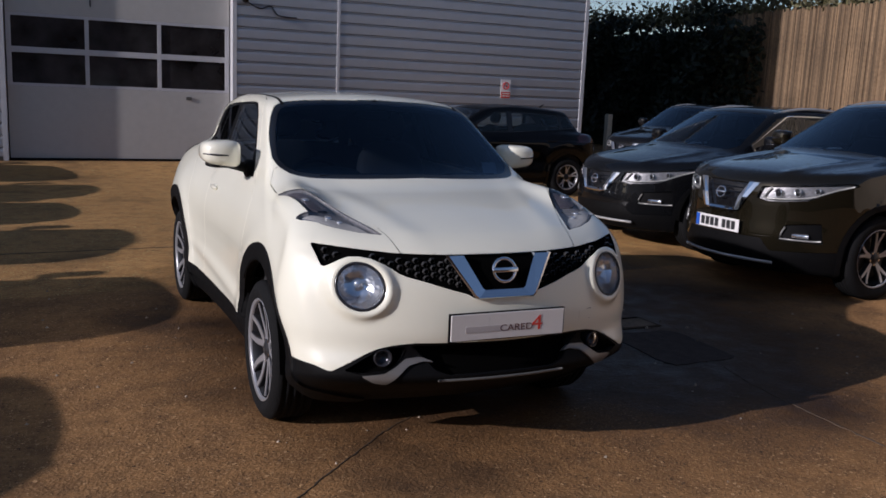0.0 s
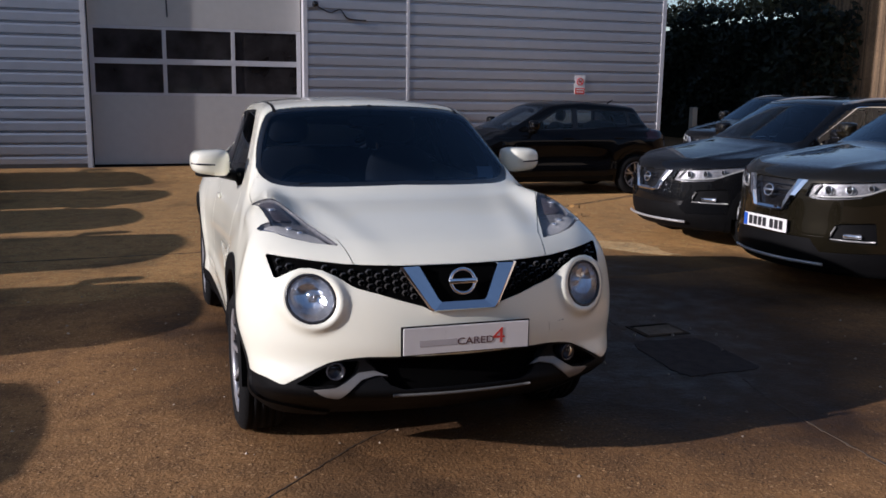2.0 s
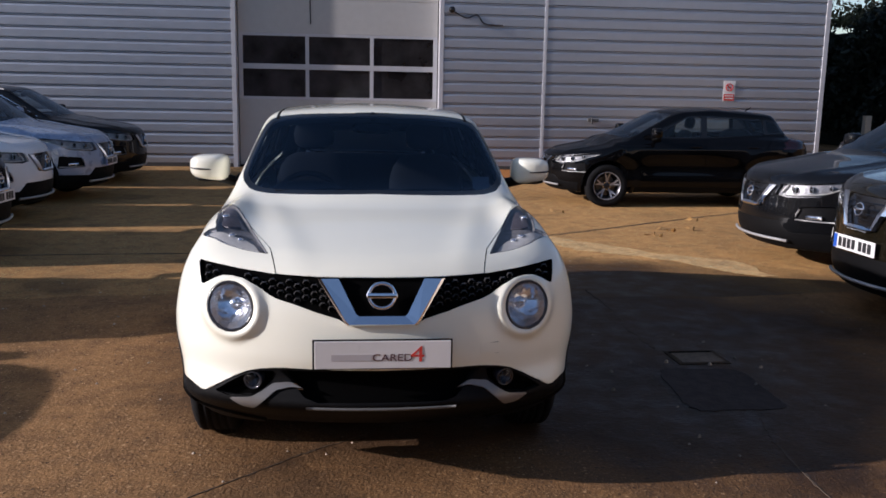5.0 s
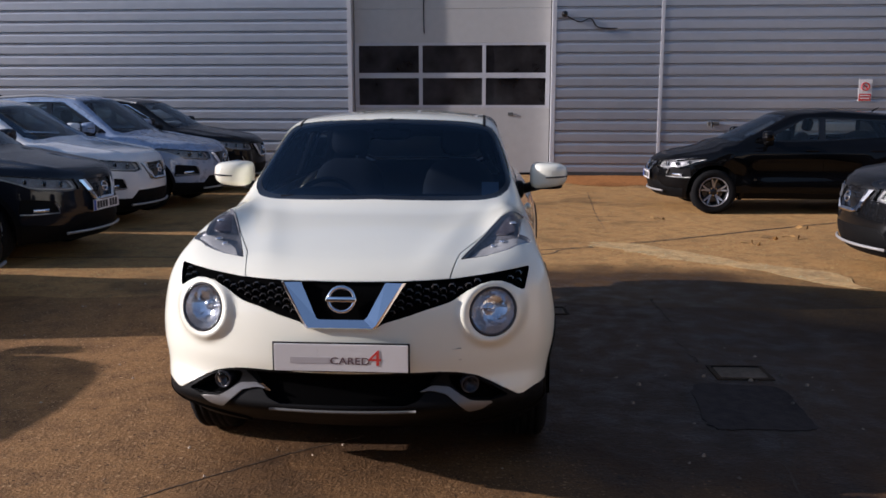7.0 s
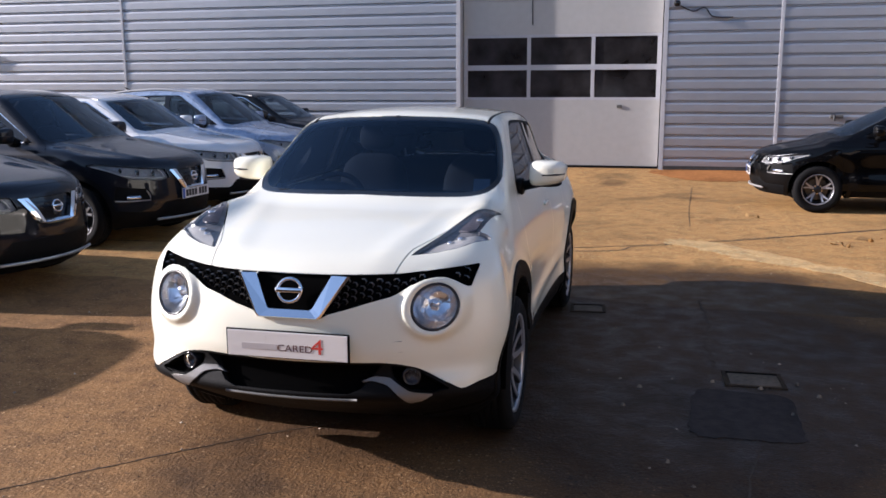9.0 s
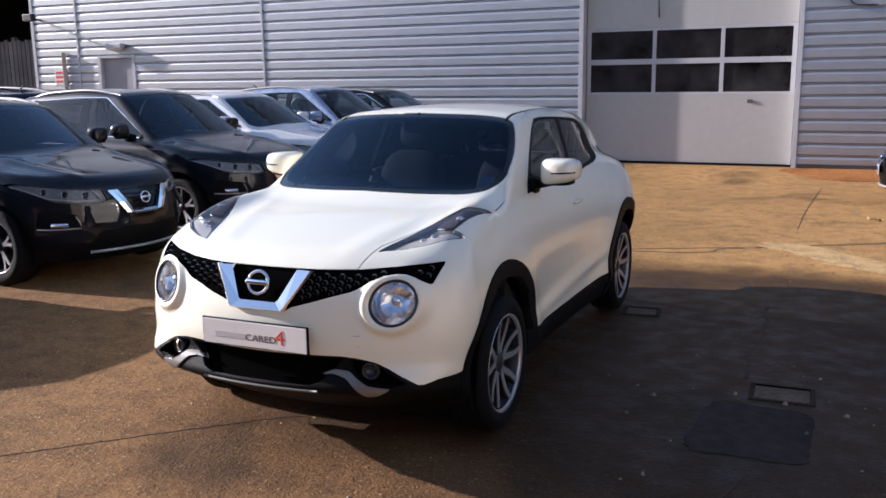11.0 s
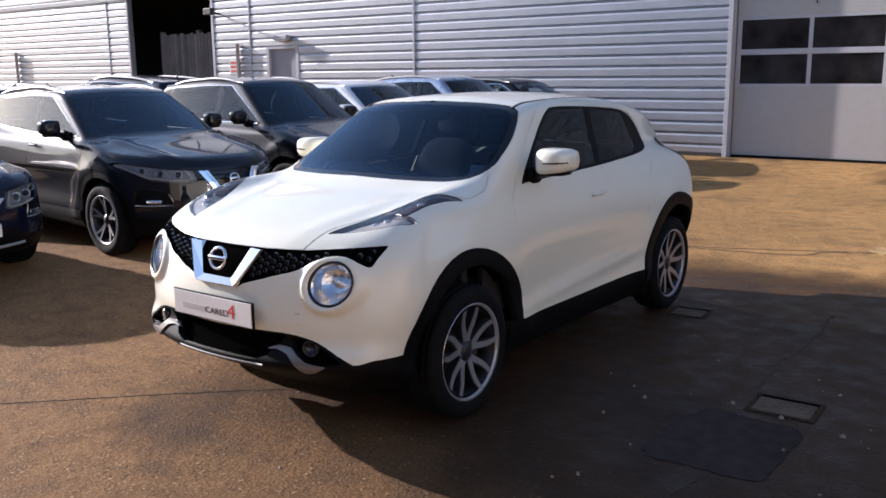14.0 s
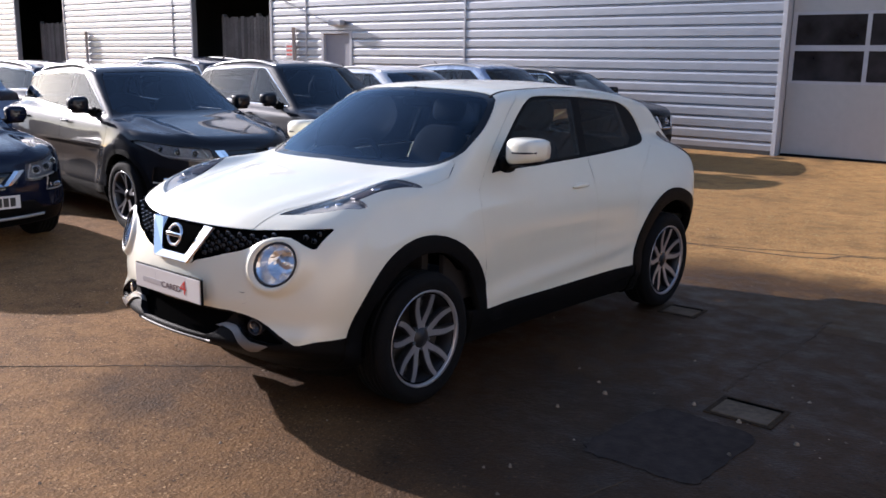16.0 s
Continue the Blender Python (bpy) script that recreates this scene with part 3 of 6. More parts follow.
def arch_liner(parent, y, z, r, x0, x1, side):
    bm = bmesh.new()
    n = 24
    rows = []
    for k in range(n + 1):
        a = 0.22 * math.pi + 0.78 * math.pi * k / n
        rows.append([bm.verts.new((x * side, y + r * math.cos(a), z + r * math.sin(a))) for x in (x0, x1)])
    for p, q in zip(rows, rows[1:]):
        bm.faces.new((p[0], p[1], q[1], q[0]))
    bm.faces.new([r_[0] for r_ in rows])
    return part("wheel_liner", bm, M_RECESS_SHADE, parent)


def seat(parent, x, y, z, label=""):
    bm = bmesh.new()
    blob(bm, (x, y, z), (0.25, 0.27, 0.09), 3.5, 10)
    blob(bm, (x, y + 0.30, z + 0.32), (0.24, 0.085, 0.33), 3.2, 10, Matrix.Rotation(-0.30, 4, "X"))
    blob(bm, (x, y + 0.44, z + 0.74), (0.13, 0.055, 0.09), 3.0, 8, Matrix.Rotation(-0.2, 4, "X"))
    return part("seat", bm, M_SEAT, parent, label or "dark cloth front seat with headrest", True)


def steering_wheel(parent, x, y, z):
    bm = bmesh.new()
    m = Matrix.Translation((x, y, z)) @ Matrix.Rotation(-0.42, 4, "X")
    tube(bm, [m @ Vector((0.185 * math.cos(a), 0, 0.185 * math.sin(a))) for a in np.linspace(0, 2 * math.pi, 28, endpoint=False)], 0.016, 8, True)
    blob(bm, m @ Vector((0, 0.02, 0)), (0.07, 0.03, 0.06), 3, 8)
    for a in (0.1, math.pi - 0.1, -math.pi / 2):
        tube(bm, [m @ Vector((0.05 * math.cos(a), 0.01, 0.05 * math.sin(a))), m @ Vector((0.18 * math.cos(a), 0, 0.18 * math.sin(a)))], 0.014, 6)
    return part("steering_wheel", bm, M_CABIN, parent, "", True)


def door_mirror(parent, at, side, size, cap, base_at):
    """A door mirror: cap, dark base and arm, glass, indicator strip."""
    root = new("door_mirror")
    root.parent = parent
    sx, sy, sz = size
    bm = bmesh.new()
    blob(bm, at, (sx, sy, sz), 3.8, 18)
    for v in bm.verts:
        u = (v.co.x - at[0]) * side / sx
        d = (v.co.y - at[1]) / sy
        v.co.z += 0.20 * sz * (u + 0.2) * (1 if v.co.z < at[2] else -0.25)
        v.co.y += 0.25 * sy * u * u
        if d > 0.55:
            v.co.y = at[1] + sy * (0.55 + 0.05 * (d - 0.55))
    part("cap", bm, cap, root, "", True)
    bm = bmesh.new()
    blob(bm, (at[0] - side * 0.01, at[1] + 0.005, at[2] - sz * 0.86), (sx * 0.86, sy * 0.75, sz * 0.26), 2.6, 10)
    tube(bm, [(at[0] - side * sx * 0.5, at[1], at[2] - sz * 0.8), base_at], 0.028, 8)
    blob(bm, base_at, (0.03, 0.07, 0.05), 3, 8)
    part("arm", bm, M_BLACKPL, root, "black plastic mirror arm", True)
    bm = bmesh.new()
    blob(bm, (at[0], at[1] + sy * 0.60, at[2]), (sx * 0.86, 0.004, sz * 0.78), 4, 10)
    part("mirror_glass", bm, M_MIRROR, root, "", True)
    bm = bmesh.new()
    pts = []
    for k in range(8):
        u = -0.2 + 1.1 * k / 7
        yy = at[1] - sy * max(0.0, 1 - abs(u) ** 3.0) ** (1 / 3.0) + 0.25 * sy * u * u
        pts.append((at[0] + side * u * sx, yy - 0.001, at[2] - 0.06 * sz + 0.05 * sz * u))
    tube(bm, pts, [0.0035 + 0.0035 * k / 7 for k in range(8)], 6)
    part("indicator", bm, M_SMOKE, root, "slim smoked indicator strip", True)
    return root


def plate(parent, at, size, text_bars=True, front=True):
    """A number plate with its characters as plain bars."""
    w, h = size
    s = -1 if front else 1
    x, y, z = at
    root = part("number_plate", boxes(((x - w / 2, min(y, y + s * 0.008), z - h / 2), (x + w / 2, max(y, y + s * 0.008), z + h / 2)), bevel=0.002), M_PLATE, parent, "white number plate")
    part("plate_band", boxes(((x - w / 2 + 0.002, y + s * 0.0095, z - h / 2 + 0.003), (x - w / 2 + 0.045, y + s * 0.0085, z + h / 2 - 0.003))), M_PLATEBLUE, root, "blue plate band")
    if text_bars:
        px = x - w / 2 + 0.065
        for k in range(7):
            if k == 4:
                px += 0.03
            part("character_bar", boxes(((px, y + s * 0.0105, z - h * 0.33), (px + 0.044, y + s * 0.0085, z + h * 0.33))), M_INK, root, "dark bar in place of a character")
            px += 0.0565
    return root


def emblem(parent, at, r, m=None):
    """A plain ring with a bar across."""
    mm = Matrix.Translation(at) @ (m or Matrix())
    bm = bmesh.new()
    tube(bm, [mm @ Vector((r * math.cos(a), 0, r * math.sin(a) * 0.94)) for a in np.linspace(0, 2 * math.pi, 36, endpoint=False)], r * 0.15, 8, True)
    b2 = bmesh.new()
    box(b2, (-r * 1.18, -0.012, -r * 0.2), (r * 1.18, 0.006, r * 0.2), 0.004, mm)
    me = bpy.data.meshes.new("tmp")
    b2.to_mesh(me)
    b2.free()
    bm.from_mesh(me)
    bpy.data.meshes.remove(me)
    return part("emblem", bm, M_CHROME, parent, "round chrome emblem with a bar", True)


# ---- the white crossover ----
def crossover_solid():
    shift = curve([(0.1, 0.50), (0.2, 0.34), (0.28, 0.20), (0.34, 0.08), (0.40, -0.02), (0.46, -0.025), (0.53, 0.0), (0.62, 0.0), (0.75, 0.02), (0.87, 0.06), (0.93, 0.11), (1.0, 0.2), (1.2, 0.5)])
    wplan = curve([(0, 0.888), (0.3, 0.880), (0.55, 0.856), (0.85, 0.846), (1.3, 0.842), (1.9, 0.838), (2.5, 0.852), (3.0, 0.878), (3.4, 0.884), (3.8, 0.862), (4.2, 0.77)])
    roll = curve([(0.1, 0.10), (0.25, 0.03), (0.36, 0.0), (0.5, 0.012), (0.65, 0.0), (0.8, 0.005), (0.92, 0.03), (1.0, 0.065), (1.08, 0.12), (1.2, 0.24), (1.4, 0.5)])
    hood = curve([(-0.2, 0.80), (0, 0.895), (0.1, 0.94), (0.3, 1.005), (0.6, 1.066), (0.9, 1.11), (1.1, 1.143), (1.5, 1.15), (2.2, 1.14), (3.0, 1.2), (3.5, 1.2), (3.9, 1.12), (4.2, 0.98)])
    tail = curve([(0.1, 3.68), (0.3, 3.92), (0.5, 4.05), (0.8, 4.13), (1.0, 4.12), (1.1, 4.02), (1.3, 3.8)])
    roof = curve([(1.2, 1.42), (1.6, 1.535), (1.8, 1.555), (2.1, 1.567), (2.4, 1.570), (2.8, 1.557), (3.2, 1.513), (3.5, 1.465), (3.75, 1.40), (4.2, 1.2)])
    narrow = curve([(0.8, 0.0), (1.6, 0.0), (2.5, 0.005), (3.0, 0.035), (3.4, 0.085), (3.8, 0.15), (4.2, 0.2)])

    def solid(p):
        x, y, z = np.abs(p[:, 0]), p[:, 1], p[:, 2]
        r = np.hypot(x - 0.607, z - 0.793)
        ring = 0.030 * np.exp(-((r - 0.110) / 0.026) ** 2) + 0.010 * np.exp(-(r / 0.085) ** 4) + 0.17 * (x - 0.607) * np.exp(-(r / 0.110) ** 6)
        brow = -0.022 * np.exp(-((z - 0.49) / 0.05) ** 2) * np.exp(-(x / 0.5) ** 6)
        front = shift(z) + (0.25 + 0.07 * z) * x * x + 0.27 * x ** 6 - ring * (y < 0.7) - brow
        body = smax((front - y) * 0.92, (y - tail(z) + plan_nose(x, 0.91, 0.55, 3.0)) * 0.9, 0.05)
        arch = 0.014 * (np.exp(-((np.hypot(y - 0.875, z - 0.34) - 0.52) / 0.10) ** 2) + np.exp(-((np.hypot(y - 3.405, z - 0.34) - 0.52) / 0.10) ** 2))
        scoop = 0.012 * np.exp(-((z - 0.64 - 0.03 * (y - 1.9)) / 0.11) ** 2) * np.exp(-((y - 2.1) / 0.75) ** 4)
        scoop = scoop - 0.014 * np.exp(-((z - 0.455 - 0.055 * (y - 1.5)) / 0.045) ** 2) * np.exp(-((y - 2.1) / 0.72) ** 4)
        scoop = scoop - 0.030 * np.exp(-((y - 0.80) / 0.30) ** 2 - ((z - 1.06) / 0.07) ** 2)
        taper = 0.085 * np.clip((0.72 - z) / 0.30, 0, 1) ** 1.3 * np.exp(-(y / 0.55) ** 2)
        wide = wplan(y) - roll(z) + arch * (z > 0.3) - scoop - taper
        body = smax(body, x - wide, 0.085)
        fender = 0.056 * np.exp(-((x - 0.69) / 0.11) ** 2 - ((y - 0.78) / 0.33) ** 2)
        crease = 0.006 * np.exp(-((x - 0.30 - 0.22 * y) / 0.07) ** 2) * (y < 1.2)
        dish = 0.002 * np.exp(-((x - 0.52 - 0.10 * y) / 0.08) ** 2 - ((y - 0.85) / 0.4) ** 2)
        top = hood(y) - 0.075 * x * x + fender + crease - dish
        body = smax(body, (z - top) * 0.97, 0.055)
        body = smax(body, 0.19 - z, 0.04)
        screen = (1.04 + (z - 1.155) * 1.72 + 0.36 * x * x - y) * 0.5
        side = (x - (0.745 - 0.36 * (z - 1.1) - narrow(y))) * 0.94
        side = smax(side, x - 0.772 + 0.5 * narrow(y), 0.04)
        back = (y - (3.74 + (1.42 - z) * 1.05 - 0.35 * x * x)) * 0.69
        cabin = smax(smax(screen, side, 0.05), smax((z - roof(y) + 0.13 * x * x), back, 0.04), 0.06)
        cabin = smax(cabin, 0.8 - z, 0.02)
        return smin(body, cabin, 0.075)
    return solid


def build_crossover():
    car = empty("white_crossover", pose(1.941, 3.565, 0.0, 0, 0, 0.3), "pearl white compact crossover parked on brown concrete, clean, nose out", "car")
    sh = Shell(crossover_solid(), 1.0, 3.1, 0.62, (190, 135, 110, 45))
    R = sh.region
    # lower black cladding, front and sides
    R("cladding", "front", [(-0.1, 0.0), (-0.1, 0.555), (0.40, 0.560), (0.47, 0.553), (0.54, 0.536), (0.60, 0.508), (0.66, 0.474), (0.715, 0.440), (0.735, 0.440), (0.78, 0.455), (0.95, 0.46), (0.95, 0.0)], hi=(9, 0.62, 9), face=-0.9)
    R("cladding", "side", [(0.2, 0.0), (0.2, 0.43), (0.62, 0.44), (1.2, 0.39), (1.6, 0.375), (2.6, 0.375), (3.0, 0.40), (3.6, 0.47), (4.3, 0.50), (4.3, 0.0)], face=0.15)
    R("cladding", "side", [(-1, 0.0), (-1, 0.30), (5, 0.30), (5, 0.0)], face=-0.3)
    for cy in (0.875, 3.405):
        R("arch", "side", ellipse(cy - 0.012, 0.345, 0.522, 0.510, 44), face=0.0, lo=(0.5, -9, -9))
        R("hole", "side", ellipse(cy, 0.345, 0.425, 0.425, 40), face=-0.4, lo=(0.35, -9, -9))
    R("hole", "side", [(3.66, 0.0), (3.70, 0.30), (3.80, 0.40), (3.90, 0.46), (4.3, 0.40), (4.3, 0.0)], face=-0.4, lo=(0.60, -9, -9))
    R("bonnet", "top", [(-0.1, -0.1), (-0.1, 1.12), (0.55, 1.21), (0.655, 1.265), (0.70, 1.245), (0.738, 1.16), (0.745, 1.0), (0.73, 0.92), (0.67, 0.84), (0.625, 0.73), (0.575, 0.60), (0.52, 0.47), (0.462, 0.33), (0.392, 0.0), (0.3, -0.1)], face=-0.2, lo=(-9, -9, 0.90), hi=(9, 1.4, 9))
    # grille slot round the lamps
    R("grille", "front", [(-0.1, 0.916), (0.25, 0.917), (0.45, 0.922), (0.62, 0.936), (0.752, 0.945), (0.757, 0.940), (0.738, 0.866), (0.728, 0.864), (0.675, 0.896), (0.640, 0.909), (0.60, 0.911), (0.555, 0.904),
                         (0.50, 0.880), (0.45, 0.848), (0.42, 0.835), (0.34, 0.814), (0.26, 0.789), (0.17, 0.764), (0.135, 0.744), (-0.1, 0.742)], hi=(9, 0.7, 9), face=0.02)
    R("tow_cover", "front", round_corners([(0.40, 0.606), (0.485, 0.606), (0.485, 0.656), (0.40, 0.656)], 0.006), hi=(9, 0.5, 9))
    R("lamp_bezel", "front", ellipse(0.607, 0.793, 0.096, 0.096, 40), hi=(9, 0.6, 9), face=0.05)
    R("lamp_hole", "front", ellipse(0.607, 0.793, 0.087, 0.087, 40), hi=(9, 0.6, 9), face=0.1)
    # glass
    edge = smooth_path([(0, 1.150), (0.40, 1.142), (0.57, 1.144), (0.645, 1.162), (0.682, 1.205), (0.677, 1.255), (0.655, 1.332), (0.622, 1.410), (0.592, 1.462), (0.556, 1.490), (0.48, 1.508), (0.30, 1.523), (0, 1.531)], 5)
    R("screen_border", "front", [(-0.1, 1.150)] + edge + [(-0.1, 1.531)], lo=(-9, 0.9, -9), hi=(9, 1.95, 9), face=0.0)
    R("windscreen", "front", [(-0.1, 1.185)] + [(x * 0.966, 1.347 + (z - 1.347) * 0.91) for x, z in edge] + [(-0.1, 1.514)], lo=(-9, 0.9, -9), hi=(9, 2.2, 9), face=0.15)
    R("intake", "front", [(-0.1, 0.548), (0.41, 0.549), (0.36, 0.505), (0.31, 0.450), (0.24, 0.425), (-0.1, 0.420)], hi=(9, 0.4, 9), face=-0.5)
    R("fog_pocket", "front", round_corners([(0.43, 0.545), (0.50, 0.540), (0.56, 0.518), (0.62, 0.484), (0.675, 0.447), (0.615, 0.434), (0.525, 0.447), (0.48, 0.474), (0.44, 0.505)], 0.012), hi=(9, 0.6, 9), face=-0.5)
    R("wedge", "front", round_corners([(0.310, 0.480), (0.365, 0.503), (0.430, 0.498), (0.473, 0.468), (0.520, 0.441), (0.612, 0.428), (0.560, 0.400), (0.512, 0.391), (0.468, 0.430), (0.42, 0.470), (0.36, 0.484)], 0.010), hi=(9, 0.6, 9), face=-0.5)
    door_f = [(1.350, 0.385), (1.335, 0.90), (1.352, 1.02), (1.43, 1.10), (1.56, 1.22), (1.80, 1.42), (1.93, 1.508), (2.10, 1.530), (2.52, 1.515), (2.47, 1.20), (2.46, 0.385)]
    door_r = [(2.46, 0.385), (2.47, 1.20), (2.52, 1.515), (2.95, 1.478), (3.16, 1.45), (3.37, 1.27), (3.33, 1.14), (3.02, 0.98), (2.93, 0.80), (2.88, 0.62), (2.78, 0.42), (2.74, 0.385)]
    R("front_door", "side", door_f, face=0.25)
    R("rear_door", "side", door_r, face=0.25)
    R("cladding", "side", [(1.25, 0.0), (1.25, 0.395), (2.0, 0.385), (2.9, 0.39), (2.9, 0.0)], face=0.15)
    win = smooth_path([(1.505, 1.098), (1.56, 1.105), (2.0, 1.112), (2.45, 1.122), (2.9, 1.138), (3.15, 1.152), (3.29, 1.176), (3.342, 1.222), (3.31, 1.30), (3.24, 1.372), (3.13, 1.424), (2.99, 1.447), (2.7, 1.470), (2.35, 1.488), (2.12, 1.492), (2.02, 1.478), (1.90, 1.415), (1.70, 1.265), (1.545, 1.14)], 3, True)
    R("frame", "side", win, face=0.25)
    R("glass_f", "side", round_corners([(1.66, 1.122), (2.415, 1.138), (2.465, 1.470), (2.12, 1.476), (2.02, 1.462), (1.90, 1.395), (1.71, 1.235)], 0.02), face=0.25)
    R("glass_r", "side", round_corners([(2.495, 1.140), (3.04, 1.160), (3.13, 1.200), (3.05, 1.420), (2.55, 1.465)], 0.02), face=0.25)
    R("rear_glass", "rear", [(-0.1, 1.14), (0.42, 1.14), (0.50, 1.18), (0.42, 1.36), (-0.1, 1.38)], lo=(-9, 3.5, -9), face=0.2)
    R("tail_lamp", "side", round_corners([(3.64, 1.20), (3.72, 1.215), (3.96, 1.06), (4.12, 0.985), (4.14, 0.93), (4.02, 0.915), (3.93, 0.99), (3.72, 1.11)], 0.02), face=0.15)
    # bonnet and upper lamps
    lamp_up = round_corners([(0.468, 0.282), (0.570, 0.334), (0.660, 0.398), (0.705, 0.448), (0.757, 0.512), (0.772, 0.548), (0.752, 0.556), (0.714, 0.546), (0.722, 0.60), (0.730, 0.70), (0.737, 0.82), (0.752, 0.945), (0.738, 0.935), (0.690, 0.850), (0.640, 0.755), (0.590, 0.635), (0.535, 0.480)], 0.006)
    guide = round_corners([(0.500, 0.312), (0.570, 0.350), (0.655, 0.412), (0.70, 0.462), (0.748, 0.524), (0.752, 0.540), (0.706, 0.528), (0.64, 0.492), (0.575, 0.452), (0.535, 0.40)], 0.010)
    dark_eye = round_corners([(0.604, 0.585), (0.66, 0.565), (0.700, 0.585), (0.712, 0.70), (0.720, 0.82), (0.735, 0.915), (0.695, 0.835), (0.648, 0.742)], 0.010)
    R("upper_lamp", "top", lamp_up, face=0.1)
    R("lamp_guide", "top", guide, face=0.1)
    R("lamp_eye", "top", dark_eye, face=0.1)
    R("ditch", "top", [(0.541, 1.735), (0.527, 1.735), (0.514, 2.4), (0.474, 3.2), (0.43, 3.62), (0.440, 3.62), (0.486, 3.2), (0.528, 2.4)], lo=(-9, -9, 1.3), face=0.2)
    sh.sort()
    T = sh.take
    part("body_shell", T(("body", "tow_cover"), 0, 0.035), M_WHITE, car, "pearl white body panels")
    part("bonnet", T("bonnet", 0.001, 0.02, 0.003), M_WHITE, car, "pearl white bonnet")
    for nm in ("front_door", "rear_door"):
        for k, b in enumerate(T(nm, 0, 0.02, 0.0028, True)):
            d = part(nm, b, M_WHITE, car)
            side = 1 - 2 * k
            if nm == "front_door":
                h = bmesh.new()
                blob(h, (0.815 * side, 2.30, 0.962), (0.012, 0.095, 0.013), 2.4, 8)
                part("handle", h, M_WHITE, d, "", True)
                h = bmesh.new()
                blob(h, (0.803 * side, 2.29, 0.955), (0.006, 0.065, 0.028), 2.4, 8)
                part("handle_cup", h, M_WHITE, d, "", True)
    part("cladding", T("cladding", -0.004, 0.055, 0.0), M_BLACKPL, car, "black textured lower cladding")
    for k, b in enumerate(T("arch", 0.008, 0.05, 0.0, True, lambda c: c.y < 2)):
        part("wheel_arch", b, M_BLACKPL, car, "black plastic arch moulding")
    for k, b in enumerate(T("arch", 0.008, 0.05, 0.0, True, lambda c: c.y > 2)):
        part("wheel_arch", b, M_BLACKPL, car, "black plastic arch moulding")
    part("windscreen", T("windscreen", -0.003, 0.0, 0.0), M_GLASS, car, "large tinted windscreen")
    part("screen_border", T("screen_border", -0.003, 0.015, 0.0), M_GLOSSBLK, car, "black windscreen border")
    for nm in ("frame", "glass_f", "glass_r"):
        for b in T(nm, -0.004, 0.015, 0.0, True):
            part("window_frame" if nm == "frame" else "window", b, {"frame": M_BLACKPL, "glass_f": M_FRONTGL, "glass_r": M_SIDEGL}[nm], car, "dark tinted side window" if nm != "frame" else "black window surround")
    part("rear_window", T("rear_glass", -0.003, 0.015), M_PRIVACY, car)
    for b in T("tail_lamp", 0.004, 0.03, 0.002, True):
        part("tail_lamp", b, M_RED, car, "boomerang shaped red tail lamp")
    part("roof_strip", T("ditch", 0.001, 0.01, 0.0), M_RUBBER, car, "black roof ditch strip")
    # inner faces of roof and pillars
    part("headliner", T(("body", "front_door", "rear_door", "frame", "ditch", "screen_border"), -0.045, 0.0, 0.0, False, lambda c: c.z > 1.16 and c.y > 1.5), M_CABIN, car)
    # grille: black shade sheet sunk behind the slot, with lozenge lattice
    grille = part("grille", T("grille", -0.016, -0.0155, 0.0), M_RECESS_SHADE, car, "black honeycomb grille")
    tree = surface_tree(sh, "grille", -0.008)
    bm = bmesh.new()
    for sx in (1, -1):
        for i in range(17):
            for j in range(7):
                x, z = 0.20 + i * 0.034, 0.745 + j * 0.027 + (i % 2) * 0.0135
                hit = tree.ray_cast(Vector((x, -1, z)), Vector((0, 1, 0)))
                if any(tree.ray_cast(Vector((x + a * 0.016, -1, z + c * 0.013)), Vector((0, 1, 0)))[0] is None for a, c in ((0, 0), (1, 0), (-1, 0), (0, 1), (0, -1))):
                    continue
                y = hit[0].y
                ring = [Vector((x + a * 0.0165, 0, z + c * 0.0125)) for a, c in ((1, 0), (0.5, 1), (-0.5, 1), (-1, 0), (-0.5, -1), (0.5, -1))]
                inner = [Vector((x + (p.x - x) * 0.72, 0, z + (p.z - z) * 0.72)) for p in ring]
                vo = [bm.verts.new((p.x * sx, y + 0.006, p.z)) for p in ring]
                vi = [bm.verts.new((p.x * sx, y - 0.004, p.z)) for p in inner]
                vb = [bm.verts.new((p.x * sx, y + 0.012, p.z)) for p in inner]
                for k in range(6):
                    n = (k + 1) % 6
                    bm.faces.new((vo[k], vo[n], vi[n], vi[k]))
                    bm.faces.new((vi[k], vi[n], vb[n], vb[k]))
    bmesh.ops.recalc_face_normals(bm, faces=bm.faces[:])
    tagged(part("lattice", bm, M_LATTICE, grille), kind="stuff")
    # chrome V
    bm = bmesh.new()
    outer = [(-0.255, 0.918), (-0.150, 0.757), (-0.135, 0.744), (0.135, 0.744), (0.150, 0.757), (0.255, 0.918)]
    inner = [(0.172, 0.918), (0.104, 0.788), (0.092, 0.778), (-0.092, 0.778), (-0.104, 0.788), (-0.172, 0.918)]
    nose_y = lambda x, z: float(np.interp(z, [0.74, 0.87, 0.93], [0.012, 0.050, 0.085])) + 0.30 * x * x - 0.014
    fo = [bm.verts.new((x, nose_y(x, z), z)) for x, z in outer]
    fi = [bm.verts.new((x, nose_y(x, z) + 0.010, z)) for x, z in inner[::-1]]
    mids = [bm.verts.new((0.84 * a.co.x + 0.16 * b.co.x, min(a.co.y, b.co.y) - 0.005, 0.84 * a.co.z + 0.16 * b.co.z)) for a, b in zip(fo, fi)]
    bo = [bm.verts.new(v.co + Vector((0, 0.05, 0))) for v in fo]
    bi = [bm.verts.new(v.co + Vector((0, 0.05, 0))) for v in fi]
